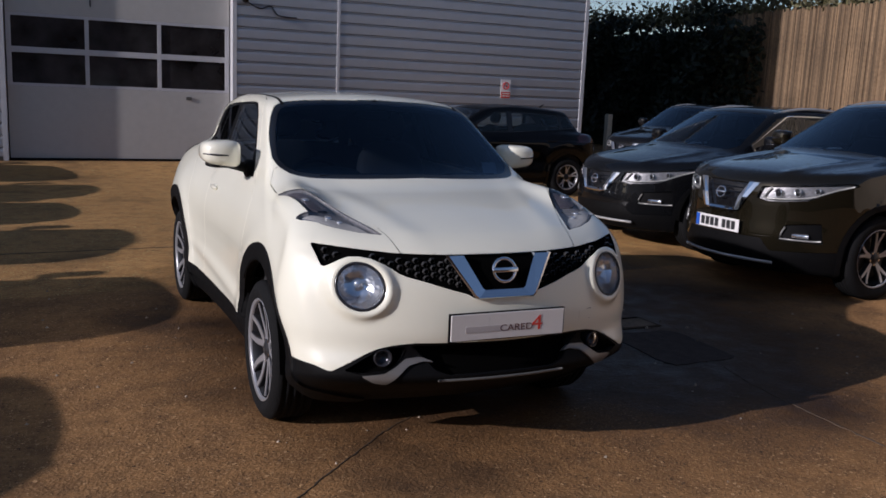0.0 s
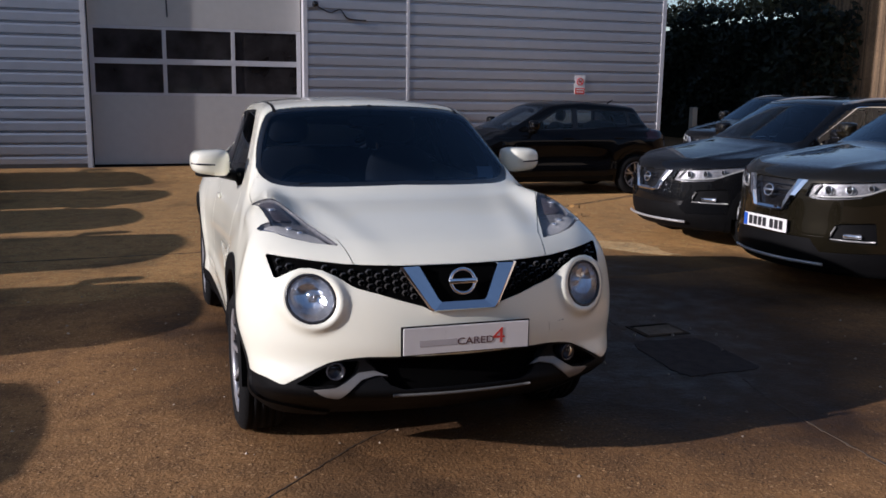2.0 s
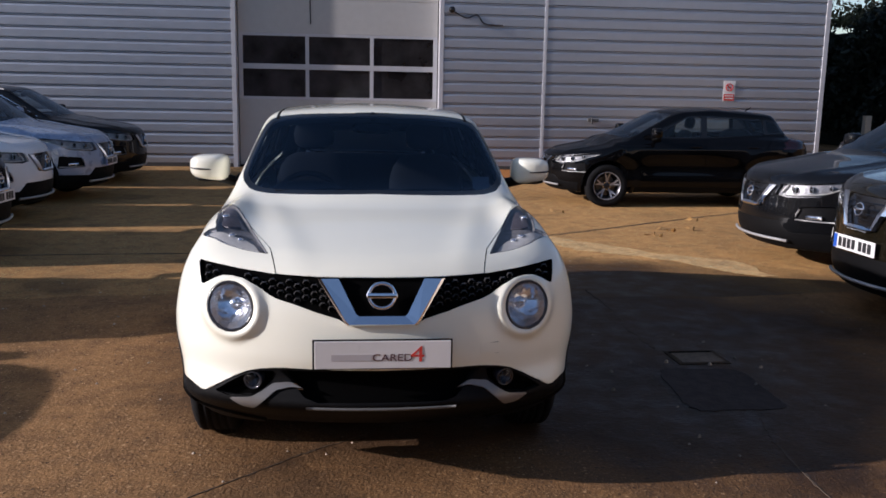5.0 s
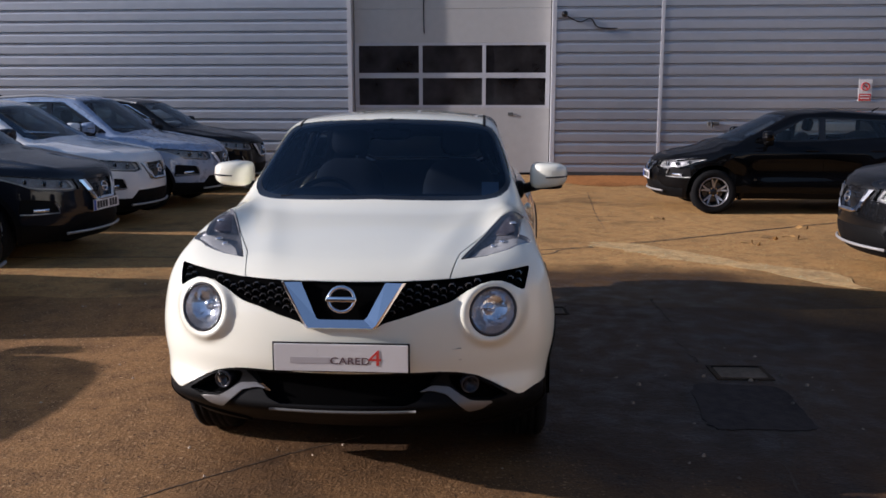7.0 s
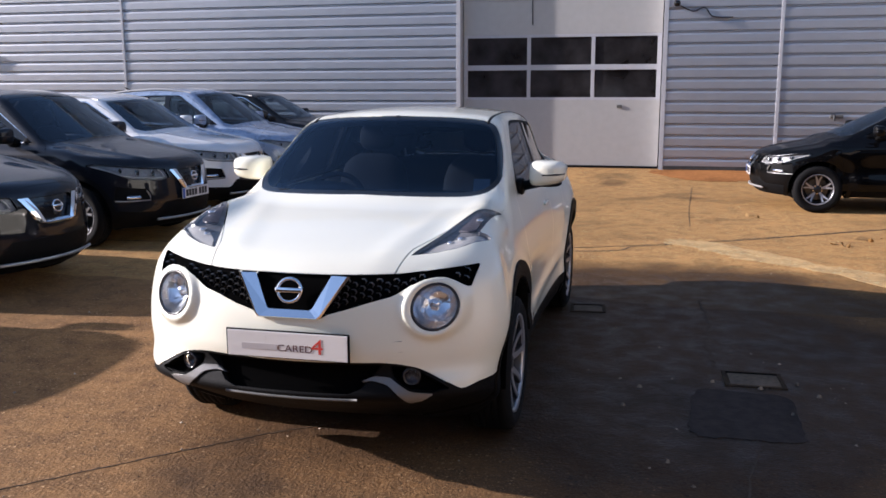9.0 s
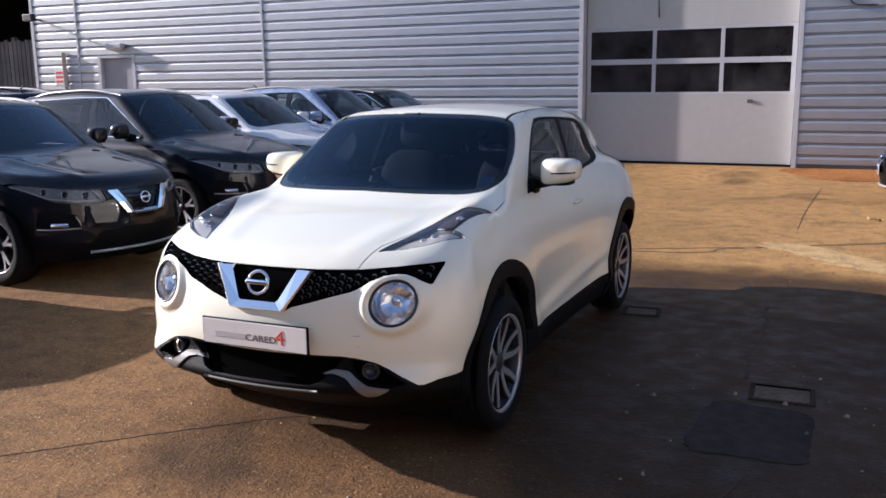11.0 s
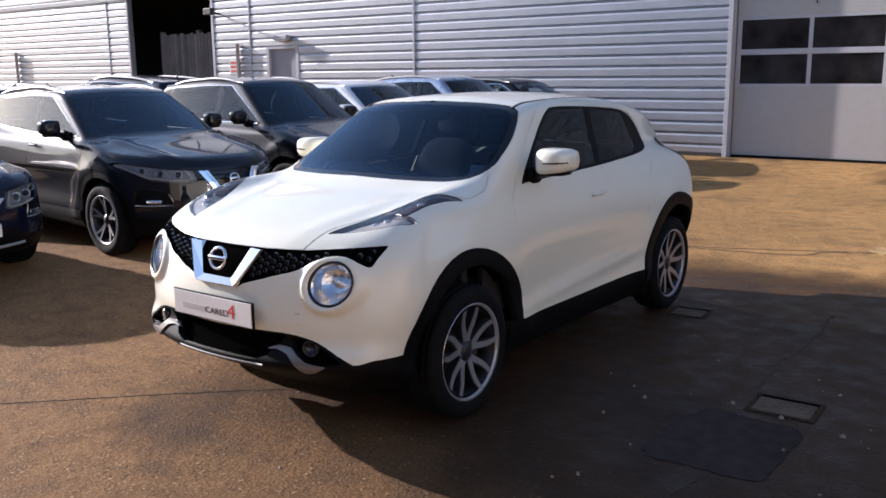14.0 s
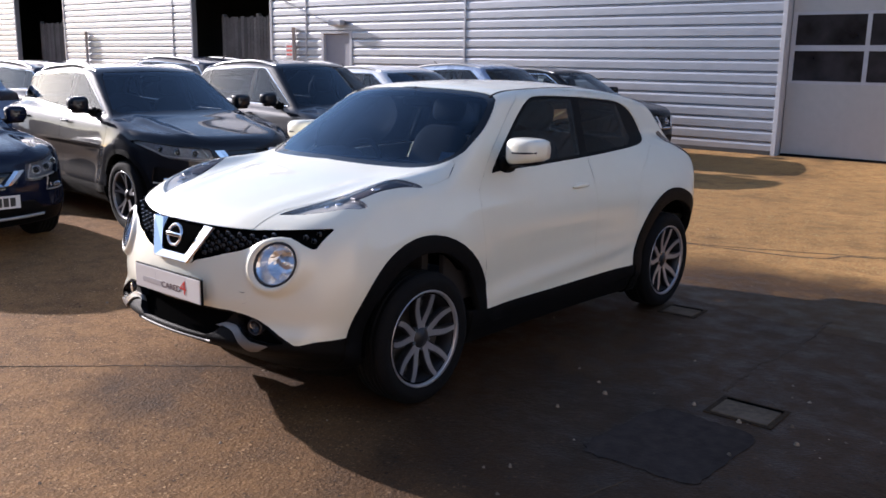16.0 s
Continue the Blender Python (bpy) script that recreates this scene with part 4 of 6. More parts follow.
    for k in range(5):
        bm.faces.new((fo[k], fo[k + 1], mids[k + 1], mids[k]))
        bm.faces.new((mids[k], mids[k + 1], fi[k + 1], fi[k]))
        bm.faces.new((fo[k], bo[k], bo[k + 1], fo[k + 1]))
        bm.faces.new((fi[k], fi[k + 1], bi[k + 1], bi[k]))
    bmesh.ops.recalc_face_normals(bm, faces=bm.faces[:])
    part("chrome_surround", bm, M_CHROME, grille, "polished chrome V-shaped surround")
    emblem(car, (0, 0.035, 0.858), 0.052, Matrix.Rotation(-0.28, 4, "X"))
    # round lamps
    lamp_face = surface_tree(sh, ("lamp_hole", "lamp_bezel"), 0.0)
    spot = lamp_face.ray_cast(Vector((0.607, -1, 0.793)), Vector((0, 1, 0)))
    for k, (lens, bez) in enumerate(zip(T("lamp_hole", 0.0, 0.012, 0.0, True), T("lamp_bezel", -0.008, 0.03, 0.0, True))):
        sd = 1 - 2 * k
        root = new("round_headlamp")
        root.parent = car
        tagged(root, "round clear headlamp with chrome bowl")
        ax = Vector((0.28 * sd, -1, 0.03)).normalized()
        m = Matrix.Translation((0.607 * sd, spot[0].y + 0.012, 0.793)) @ ax.to_track_quat("X", "Z").to_matrix().to_4x4()
        part("bezel", bez, M_SMOKE, root, "dark grey lamp bezel")
        bm = bmesh.new()
        rings = []
        for q in range(1, 9):
            r, row = 0.0118 * q, []
            for a in range(26):
                u, w = r * math.cos(a * math.tau / 26), r * math.sin(a * math.tau / 26)
                hit = lamp_face.ray_cast(Vector((0.607 + u, -1, 0.793 + w)), Vector((0, 1, 0)))
                y = hit[0].y if hit[0] else spot[0].y + 0.30 * u + 0.5 * u * u
                row.append(bm.verts.new(((0.607 + u) * sd, y + 0.006 + 0.062 * (1 - (q / 8) ** 2) + 0.0025 * (a // 2 % 2) * (q in (4, 6)), 0.793 + w)))
            rings.append(row)
        for p0, p1 in zip(rings, rings[1:]):
            for a in range(26):
                bm.faces.new((p0[a], p0[(a + 1) % 26], p1[(a + 1) % 26], p1[a]))
        bm.faces.new(rings[0])
        bmesh.ops.recalc_face_normals(bm, faces=bm.faces[:])
        part("reflector", bm, M_BOWL, root, "faceted chrome reflector bowl")
        bm = bmesh.new()
        lathe(bm, [(0.020, -0.075), (0.022, -0.034), (0.017, -0.026), (0.0, -0.022)], 24, m)
        part("bulb_shield", bm, M_REFLECT, root, "", True)
        rim = []
        for a in range(40):
            u, w = 0.0915 * math.cos(a * math.tau / 40), 0.0915 * math.sin(a * math.tau / 40)
            hit = lamp_face.ray_cast(Vector((0.607 + u, -1, 0.793 + w)), Vector((0, 1, 0)))
            rim.append(((0.607 + u) * sd, (hit[0].y if hit[0] else spot[0].y) - 0.0005, 0.793 + w))
        part("rim", tube(bmesh.new(), rim, 0.0058, 6, True), M_SMOKE, root, "dark lamp rim", True)
        part("lens", lens, M_LENS, root, "clear domed lens").visible_shadow = False
    lamp_tree = surface_tree(sh, ("upper_lamp", "lamp_guide", "lamp_eye"), -0.017)
    lamp_skin = surface_tree(sh, ("upper_lamp", "lamp_guide", "lamp_eye"), 0.0)
    # upper lamps: housing, light strip, clear lens
    both = ("upper_lamp", "lamp_guide", "lamp_eye")
    for k, (b0, b1, b2, b3) in enumerate(zip(T(both, -0.026, -0.0255, 0.001, True), T(both, 0.002, 0.004, 0.0012, True), T("lamp_guide", -0.012, 0.010, 0.002, True), T("lamp_eye", -0.014, 0.010, 0.002, True))):
        s = 1 - 2 * k
        root = new("upper_lamp")
        root.parent = car
        tagged(root, "boomerang-shaped daytime lamp on the wing")
        part("housing", b0, M_LAMPIN, root, "grey lamp interior")
        part("indicator_chamber", b3, M_LAMPEYE, root, "smoky dark indicator chamber")
        part("light_guide", b2, M_GUIDE, root, "pale translucent light guide")
        for nm, cx, cy, rad in (("projector", 0.64, 0.50, 0.017), ("projector", 0.60, 0.46, 0.014), ("indicator_bulb", 0.690, 0.69, 0.019)):
            hit = lamp_tree.ray_cast(Vector((cx, cy, 3)), Vector((0, 0, -1)))
            if hit[0]:
                bm = bmesh.new()
                blob(bm, (cx * s, cy, hit[0].z + 0.004), (rad, rad * 1.5, 0.009), 2.2, 8)
                part(nm, bm, M_REFLECT, root, "", True)
        edge_line = []
        for cx, cy in smooth_path([(0.492, 0.300), (0.570, 0.342), (0.657, 0.405), (0.702, 0.455), (0.752, 0.518)], 4):
            hit = lamp_skin.ray_cast(Vector((cx, cy, 3)), Vector((0, 0, -1)))
            if hit[0]:
                edge_line.append((cx * s, cy, hit[0].z - 0.007))
        part("chrome_edge", tube(bmesh.new(), edge_line, 0.0045, 6), M_CHROME, root, "thin chrome edge", True)
        part("lens", b1, M_LENS, root, "clear lamp lens").visible_shadow = False
    # show plate on its plinth
    root = part("show_plate", boxes(((-0.274, -0.020, 0.572), (0.280, -0.009, 0.694)), ((-0.17, -0.009, 0.585), (0.17, 0.03, 0.68)), bevel=0.003), M_BLACKPL, car, "dealer show plate with black edge")
    part("plate_face", boxes(((-0.266, -0.0255, 0.577), (0.273, -0.0195, 0.689)), bevel=0.002), M_PLATE, root, "pale grey plate face")
    face = Matrix.Translation((0, -0.0262, 0)) @ Matrix.Rotation(math.pi / 2, 4, "X")
    part("word_bar", boxes(((-0.200, -0.0268, 0.610), (-0.040, -0.0257, 0.635))), M_GREYINK, root, "pale grey bar in place of a brand word")
    letters("CARED", 0.041, face @ Matrix.Translation((-0.040, 0.608, 0)) @ Matrix.Diagonal((1.22, 1, 1, 1)), M_REDGREY, root, "lettering", "dark grey word")
    letters("4", 0.092, face @ Matrix.Translation((0.112, 0.604, 0)) @ Matrix.Diagonal((1.25, 1, 1, 1)), M_REDINK, root, "numeral", "large red numeral")
    cover, other = T("tow_cover", 0.003, 0.006, 0.003, True)
    other.free()
    part("tow_cover", cover, M_WHITE, car)
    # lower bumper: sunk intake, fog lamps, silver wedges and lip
    intake = part("intake", T("intake", -0.045, 0.0, 0.0), M_RECESS_SHADE, car, "lower intake with its shade as a black sheet")
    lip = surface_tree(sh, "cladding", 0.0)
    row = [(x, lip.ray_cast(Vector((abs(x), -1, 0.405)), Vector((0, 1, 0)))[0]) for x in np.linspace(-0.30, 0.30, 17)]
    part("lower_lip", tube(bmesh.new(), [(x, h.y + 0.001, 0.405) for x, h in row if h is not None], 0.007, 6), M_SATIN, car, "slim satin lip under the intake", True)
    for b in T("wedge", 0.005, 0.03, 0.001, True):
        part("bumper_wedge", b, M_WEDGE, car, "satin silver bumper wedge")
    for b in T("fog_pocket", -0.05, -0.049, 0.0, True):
        part("fog_pocket", b, M_RECESS_SHADE, car)
    spot = surface_tree(sh, "fog_pocket", 0.0).ray_cast(Vector((0.516, -1, 0.497)), Vector((0, 1, 0)))
    for sd in (1, -1):
        root = new("fog_lamp")
        root.parent = car
        m = Matrix.Translation((0.516 * sd, spot[0].y + 0.016, 0.497)) @ Vector((0.30 * sd, -1, 0)).normalized().to_track_quat("X", "Z").to_matrix().to_4x4()
        bm = bmesh.new()
        lathe(bm, [(0.040, -0.05), (0.040, 0.0), (0.034, 0.006), (0.029, -0.004), (0.018, -0.018), (0.0, -0.024)], 28, m)
        part("bowl", bm, M_SMOKE, root, "", True)
        bm = bmesh.new()
        lathe(bm, [(0.031, 0.0), (0.018, 0.007), (0.0, 0.010)], 28, m)
        part("lens", bm, M_LENS, root, "", True).visible_shadow = False
    # cabin
    part("dashboard", dash_mesh(1.28, 0.98), M_CABIN, car, "", True)
    for x in (-0.36, 0.36):
        seat(car, x, 2.00, 0.62)
    bm = bmesh.new()
    blob(bm, (0, 2.95, 0.68), (0.62, 0.25, 0.09), 3.5, 10)
    blob(bm, (0, 3.18, 0.92), (0.60, 0.08, 0.28), 3.2, 10, Matrix.Rotation(-0.25, 4, "X"))
    part("rear_bench", bm, M_SEAT, car, "", True)
    steering_wheel(car, -0.36, 1.56, 1.02)
    bm = bmesh.new()
    blob(bm, (0.0, 1.72, 1.445), (0.115, 0.02, 0.035), 3, 8)
    tube(bm, [(0, 1.72, 1.47), (0, 1.70, 1.53)], 0.012, 6)
    part("rear_view_mirror", bm, M_GLOSSBLK, car, "", True)
    part("cabin_floor", boxes(((-0.70, 1.0, 0.45), (0.70, 3.6, 0.48)), ((-0.76, 1.1, 0.45), (-0.73, 3.3, 1.0)), ((0.73, 1.1, 0.45), (0.76, 3.3, 1.0)), ((-0.7, 3.55, 0.45), (0.7, 3.6, 1.05)), ((-0.7, 1.0, 0.45), (0.7, 1.05, 1.0))), M_CABIN, car)
    slip = boxes(((-0.045, -0.0006, 0.0), (0.045, 0.0006, 0.085)))
    slip.transform(Matrix.Translation((0.575, 1.30, 1.13)) @ Matrix.Rotation(-0.45, 4, "X"))
    part("paper_slip", slip, M_PAPER, car, "white paper slip behind the windscreen")
    # wipers
    bm = bmesh.new()
    for a, b in (((-0.50, 1.10), (0.05, 1.085)), ((0.0, 1.06), (0.52, 1.16))):
        tube(bm, [(a[0], a[1], 1.150), ((a[0] + b[0]) / 2, (a[1] + b[1]) / 2 + 0.0, 1.162), (b[0], b[1], 1.158)], 0.005, 6)
    part("wiper", bm, M_BLACKPL, car)
    for s in (1, -1):
        door_mirror(car, (0.900 * s, 1.605, 1.222), s, (0.104, 0.11, 0.070), M_WHITE, (0.735 * s, 1.65, 1.135))
        for y in (0.875, 3.405):
            wheel(car, ((0.752 if y < 2 else 0.765) * s, y, 0.336), s, 0.334, 0.243, 0.205, "ten")
            arch_liner(car, y, 0.345, 0.43, 0.50, 0.86, s)
    return car


def surface_tree(sh, name, offset):
    from mathutils.bvhtree import BVHTree
    vs, polys = [], []
    for f in sh.bm.faces:
        if sh.names[f] in ((name,) if isinstance(name, str) else name):
            polys.append(list(range(len(vs), len(vs) + len(f.verts))))
            vs += [v.co + v.normal * offset for v in f.verts]
    return BVHTree.FromPolygons(vs, polys)


def dash_mesh(y, z):
    bm = bmesh.new()
    blob(bm, (0, y, z), (0.70, 0.26, 0.15), 4.0, 12)
    blob(bm, (-0.36, y + 0.12, z + 0.13), (0.19, 0.10, 0.06), 2.6, 10)
    blob(bm, (0, y + 0.25, z - 0.12), (0.13, 0.10, 0.24), 3, 10)
    return bm


CROSSOVER = build_crossover()


# ---- the other parked cars ----
def generic_solid(s):
    L, W, H = s["L"], s["W"], s["H"]
    cy, cz, hy, hf = s["cowl_y"], s["cowl_z"], s["head_y"], s["nose_z"]
    shift = curve([(0.1, 0.22), (0.22, 0.10), (0.35, 0.02), (0.5, 0.0), (0.65, 0.01), (hf - 0.12, 0.03), (hf, 0.09), (hf + 0.15, 0.3), (hf + 0.4, 0.8)])
    wplan = curve([(0, W - 0.04), (0.5, W - 0.01), (s["fa"], W), (s["fa"] + 0.5, W - 0.02), (L * 0.5, W - 0.03), (s["ra"] - 0.4, W - 0.015), (s["ra"], W), (L - 0.4, W - 0.03), (L + 0.1, W - 0.12)])
    roll = curve([(0.1, 0.10), (0.28, 0.02), (0.4, 0.0), (0.55, 0.010), (0.75, 0.0), (0.88, 0.012), (cz - 0.08, 0.045), (cz + 0.02, 0.11), (cz + 0.2, 0.3), (cz + 0.4, 0.6)])
    hood = curve([(-0.3, hf - 0.12), (0.0, hf - 0.03), (0.12, hf + 0.02), (0.4, hf + 0.075), (0.8, 0.5 * (hf + 0.08 + cz)), (cy, cz), (cy + 0.5, cz), (L * 0.6, cz + 0.03), (L * 0.8, cz + 0.08), (L - 0.1, cz + 0.02), (L + 0.2, cz - 0.1)])
    tail = curve([(0.1, L - 0.25), (0.3, L - 0.08), (0.5, L), (0.8, L), (cz, L - 0.08), (cz + 0.3, L - 0.3)])
    roof = curve([(hy - 0.7, H - 0.18), (hy - 0.1, H - 0.055), (hy + 0.1, H - 0.03), (hy + 0.6, H), (L * 0.65, H - 0.005), (L * 0.8, H - 0.05), (L * 0.93, H - 0.13), (L + 0.2, H - 0.35)])
    narrow = curve([(0.5, 0.0), (L * 0.5, 0.0), (L * 0.7, 0.02), (L * 0.85, 0.06), (L + 0.1, 0.13)])
    slope = (hy - cy) / (H - 0.06 - cz)

    def solid(p):
        x, y, z = np.abs(p[:, 0]), p[:, 1], p[:, 2]
        front = shift(z) + plan_nose(x, W, s.get("bend", 0.75), 2.25)
        body = smax((front - y) * 0.93, (y - tail(z) + plan_nose(x, W, 0.5, 3.0)) * 0.9, 0.05)
        arch = 0.016 * (np.exp(-((np.hypot(y - s["fa"], z - 0.36) - 0.50) / 0.09) ** 2) + np.exp(-((np.hypot(y - s["ra"], z - 0.36) - 0.50) / 0.09) ** 2))
        scoop = 0.02 * np.exp(-((z - 0.62) / 0.13) ** 2) * np.exp(-((y - L * 0.5) / 0.8) ** 4)
        body = smax(body, x - (wplan(y) - roll(z) + arch * (z > 0.3) - scoop), 0.06)
        ridge = 0.016 * np.exp(-((x - 0.46 - 0.10 * y) / 0.06) ** 2) * (y < cy + 0.1)
        body = smax(body, (z - (hood(y) - 0.07 * x * x + ridge)) * 0.97, 0.06)
        body = smax(body, 0.21 - z, 0.04)
        screen = (cy - 0.02 + (z - cz) * slope + 0.36 * x * x - y) * 0.52
        side = (x - (W - 0.135 - 0.34 * (z - cz) - narrow(y))) * 0.94
        back = (y - (L - s.get("hatch", 0.42) + (H - 0.12 - z) * s.get("rake", 0.62) - 0.3 * x * x)) * 0.8
        cabin = smax(smax(screen, side, 0.05), smax(z - roof(y) + 0.10 * x * x, back, 0.05), 0.06)
        return smin(body, smax(cabin, 0.8 - z, 0.02), 0.05)
    return solid


def build_generic(name, s, paint, label):
    """A parked car: painted panels, glass, lamps, grille, wheels."""
    car = empty(name, Matrix(), label, "car")
    L, W, H, cz, cy, hy, hf = (s[k] for k in ("L", "W", "H", "cowl_z", "cowl_y", "head_y", "nose_z"))
    sh = Shell(generic_solid(s), 1.05, L - 1.1, 0.66, (84, 52, 64, 30))
    sh.margin = 0.06
    R = sh.region
    clad = s["clad"]
    R("cladding", "side", [(-1, 0), (-1, clad - 0.1), (0.4, clad), (L - 0.3, clad + 0.02), (L + 1, clad + 0.05), (L + 1, 0)], face=0.1)
    R("cladding", "front", [(-0.1, 0), (-0.1, s["air_top"]), (0.42, s["air_top"]), (0.52, 0.36), (W + 0.1, 0.34), (W + 0.1, 0)], hi=(9, 0.7, 9), face=0.1)
    R("under", "side", [(-1, 0), (-1, 0.29), (L + 1, 0.29), (L + 1, 0)], face=-0.3)
    for c in (s["fa"], s["ra"]):
        R("arch", "side", ellipse(c, s["rw"] + 0.01, s["rw"] + 0.10, s["rw"] + 0.10, 30), face=0.0, lo=(0.5, -9, -9))
        R("hole", "side", ellipse(c, s["rw"] + 0.01, s["rw"] + 0.055, s["rw"] + 0.055, 30), face=-0.4, lo=(0.4, -9, -9))
    g0, g1 = s["grille"]
    R("grille", "front", [(-0.1, g1), (0.33, g1), (0.20, g0), (-0.1, g0)], hi=(9, 0.6, 9), face=0.1)
    h = s["lamp"]
    R("headlamp", "front", round_corners([(0.34, h[0]), (0.37, h[1]), (0.60, h[1] + 0.025), (W - 0.055, h[2]), (W - 0.03, h[2] - 0.02), (0.70, h[0] + 0.008), (0.56, h[0] - 0.014), (0.43, h[0] - 0.022)], 0.012), hi=(9, 1.0, 9), face=0.05)
    R("fog_bezel", "front", round_corners([(0.55, 0.50), (0.58, 0.63), (0.78, 0.66), (0.80, 0.49)], 0.02), hi=(9, 0.7, 9), face=0.1)
    zt = H - 0.075
    ts, tb = W - 0.135 - 0.34 * (zt - cz), W - 0.135
    R("windscreen", "front", [(-0.1, cz + 0.025), (tb - 0.12, cz + 0.015), (tb - 0.055, cz + 0.05), (ts - 0.045, zt - 0.05), (ts - 0.09, zt - 0.015), (-0.1, zt + 0.005)], lo=(-9, cy - 0.3, -9), hi=(9, hy + 0.5, 9), face=0.15)
    by, zb = s["bpillar"], cz + 0.015
    tail_y = s["win_end"]
    slope = (hy - cy) / (H - 0.06 - cz)
    fy = lambda z: cy + 0.30 + (z - cz) * slope
    R("door_f", "side", [(cy + 0.12, clad), (cy + 0.10, cz - 0.06), (fy(cz + 0.06) - 0.1, cz + 0.08), (fy(zt) - 0.06, zt + 0.01), (by + 0.03, zt + 0.02), (by, zb), (by, clad)], face=0.2)
    R("door_r", "side", [(by, clad), (by, zb), (by + 0.03, zt + 0.02), (tail_y - 0.35, zt - 0.03), (tail_y - 0.28, zb + 0.05), (s["ra"] - 0.20, 0.78), (s["ra"] - 0.42, 0.62), (s["ra"] - 0.5, clad)], face=0.2)
    if s["rails"]:
        R("bright_trim", "side", round_corners([(fy(zb) - 0.012, zb - 0.008), (by, zb + 0.002), (tail_y - 0.095, zb + 0.082), (tail_y + 0.011, zb + 0.148), (tail_y - 0.214, zt - 0.077), (by + 0.3, zt - 0.022), (fy(zt - 0.03) + 0.038, zt - 0.022)], 0.05), face=0.2)
    R("frame", "side", round_corners([(fy(zb) + 0.0, zb), (by, zb + 0.01), (tail_y - 0.1, zb + 0.09), (tail_y, zb + 0.15), (tail_y - 0.22, zt - 0.085), (by + 0.3, zt - 0.03), (fy(zt - 0.03) + 0.05, zt - 0.03)], 0.05), face=0.2)
    R("glass_f", "side", round_corners([(fy(zb + 0.02) + 0.16, zb + 0.02), (by - 0.045, zb + 0.03), (by - 0.025, zt - 0.045), (fy(zt - 0.045) + 0.08, zt - 0.045)], 0.03), face=0.2)
    R("glass_r", "side", round_corners([(by + 0.045, zb + 0.03), (tail_y - 0.38, zb + 0.07), (tail_y - 0.42, zt - 0.065), (by + 0.055, zt - 0.045)], 0.03), face=0.2)
    R("glass_q", "side", round_corners([(tail_y - 0.33, zb + 0.09), (tail_y - 0.1, zb + 0.12), (tail_y - 0.25, zt - 0.12), (tail_y - 0.36, zt - 0.085)], 0.02), face=0.2)
    R("rear_glass", "rear", [(-0.1, cz + 0.1), (0.5, cz + 0.1), (0.46, H - 0.2), (-0.1, H - 0.17)], lo=(-9, L - 0.9, -9), face=0.2)
    R("tail_lamp", "rear", [(0.45, cz - 0.12), (0.45, cz), (W + 0.1, cz + 0.06), (W + 0.1, cz - 0.12)], lo=(0.4, L - 0.9, -9), face=0.1)
    R("bonnet", "top", [(-0.1, 0.10), (-0.1, cy + 0.02), (0.5, cy + 0.10), (W - 0.20, cy + 0.16), (W - 0.17, cy - 0.1), (W - 0.20, 0.62), (0.50, 0.28), (0.34, 0.12)], face=0.3, lo=(-9, -9, hf - 0.1))
    sh.sort()
    T = sh.take
    paint_parts = [part("body_shell", T("body", 0, 0.03), paint, car), part("bonnet", T("bonnet", 0.001, 0.02, 0.003), paint, car)]
    for nm in ("door_f", "door_r"):
        for k, b in enumerate(T(nm, 0, 0.02, 0.003, True)):
            d = part("front_door" if nm == "door_f" else "rear_door", b, paint, car)
            hb = bmesh.new()
            blob(hb, ((W - 0.035) * (1 - 2 * k), (by - 0.16) if nm == "door_f" else tail_y - 0.62, cz - 0.10), (0.018, 0.10, 0.014), 2.4, 6)
            paint_parts += [d, part("handle", hb, paint, d, "", True)]
    part("cladding", T(("cladding", "under"), 0.0, 0.03), M_BLACKPL, car, "black lower cladding")
    for lo in (True, False):
        for b in T("arch", 0.010, 0.05, 0.0, True, lambda c: (c.y < L / 2) == lo):
            part("wheel_arch", b, M_BLACKPL if s["dark_arch"] else paint, car)
    part("windscreen", T("windscreen", -0.003, 0.004, 0.002), M_SCREEN, car, "tinted windscreen")
    for nm, m in (("frame", M_GLOSSBLK), ("glass_f", M_CLEARG), ("glass_r", M_CLEARG), ("glass_q", M_PRIVACY)):
        for b in T(nm, -0.004, 0.012, 0.0, True):
            part("window_frame" if nm == "frame" else "window", b, m, car)
    if s["rails"]:
        for b in T("bright_trim", 0.002, 0.01, 0.0, True):
            part("window_trim", b, M_CHROME, car, "bright window surround")
    part("rear_window", T("rear_glass", -0.003, 0.012), M_GLASS, car)
    for b in T("tail_lamp", 0.004, 0.02, 0.002, True):
        part("tail_lamp", b, M_RED, car, "red tail lamp")
    part("headliner", T(("body", "door_f", "door_r", "frame"), -0.045, 0.0, 0.0, False, lambda c: c.z > cz + 0.04 and c.y > cy + 0.5), M_CABIN, car)
    grille = part("grille", T("grille", -0.03, 0.0, 0.0), M_GLOSSBLK, car, "black grille")
    bm = bmesh.new()
    for q in range(5):
        zz = g0 + 0.02 + q * (g1 - g0 - 0.03) / 5
        wq = 0.19 + 0.12 * (zz - g0) / (g1 - g0)
        tube(bm, [(x, 0.05 + 0.30 * x * x + s["v_in"], zz) for x in np.linspace(-wq, wq, 7)], 0.006, 5)
    part("grille_bar", bm, M_GLOSSBLK, grille)
    # bright V
    bm = bmesh.new()
    yy = lambda x, z: float(np.interp(z, [0.6, hf - 0.12, hf, hf + 0.1], [0.0, 0.03, 0.09, 0.2])) + 0.40 * x * x - 0.022
    path = [(-0.345, g1 + 0.005), (-0.27, 0.5 * (g0 + g1)), (-0.205, g0 + 0.01), (-0.12, g0 - 0.012), (0.12, g0 - 0.012), (0.205, g0 + 0.01), (0.27, 0.5 * (g0 + g1)), (0.345, g1 + 0.005)]
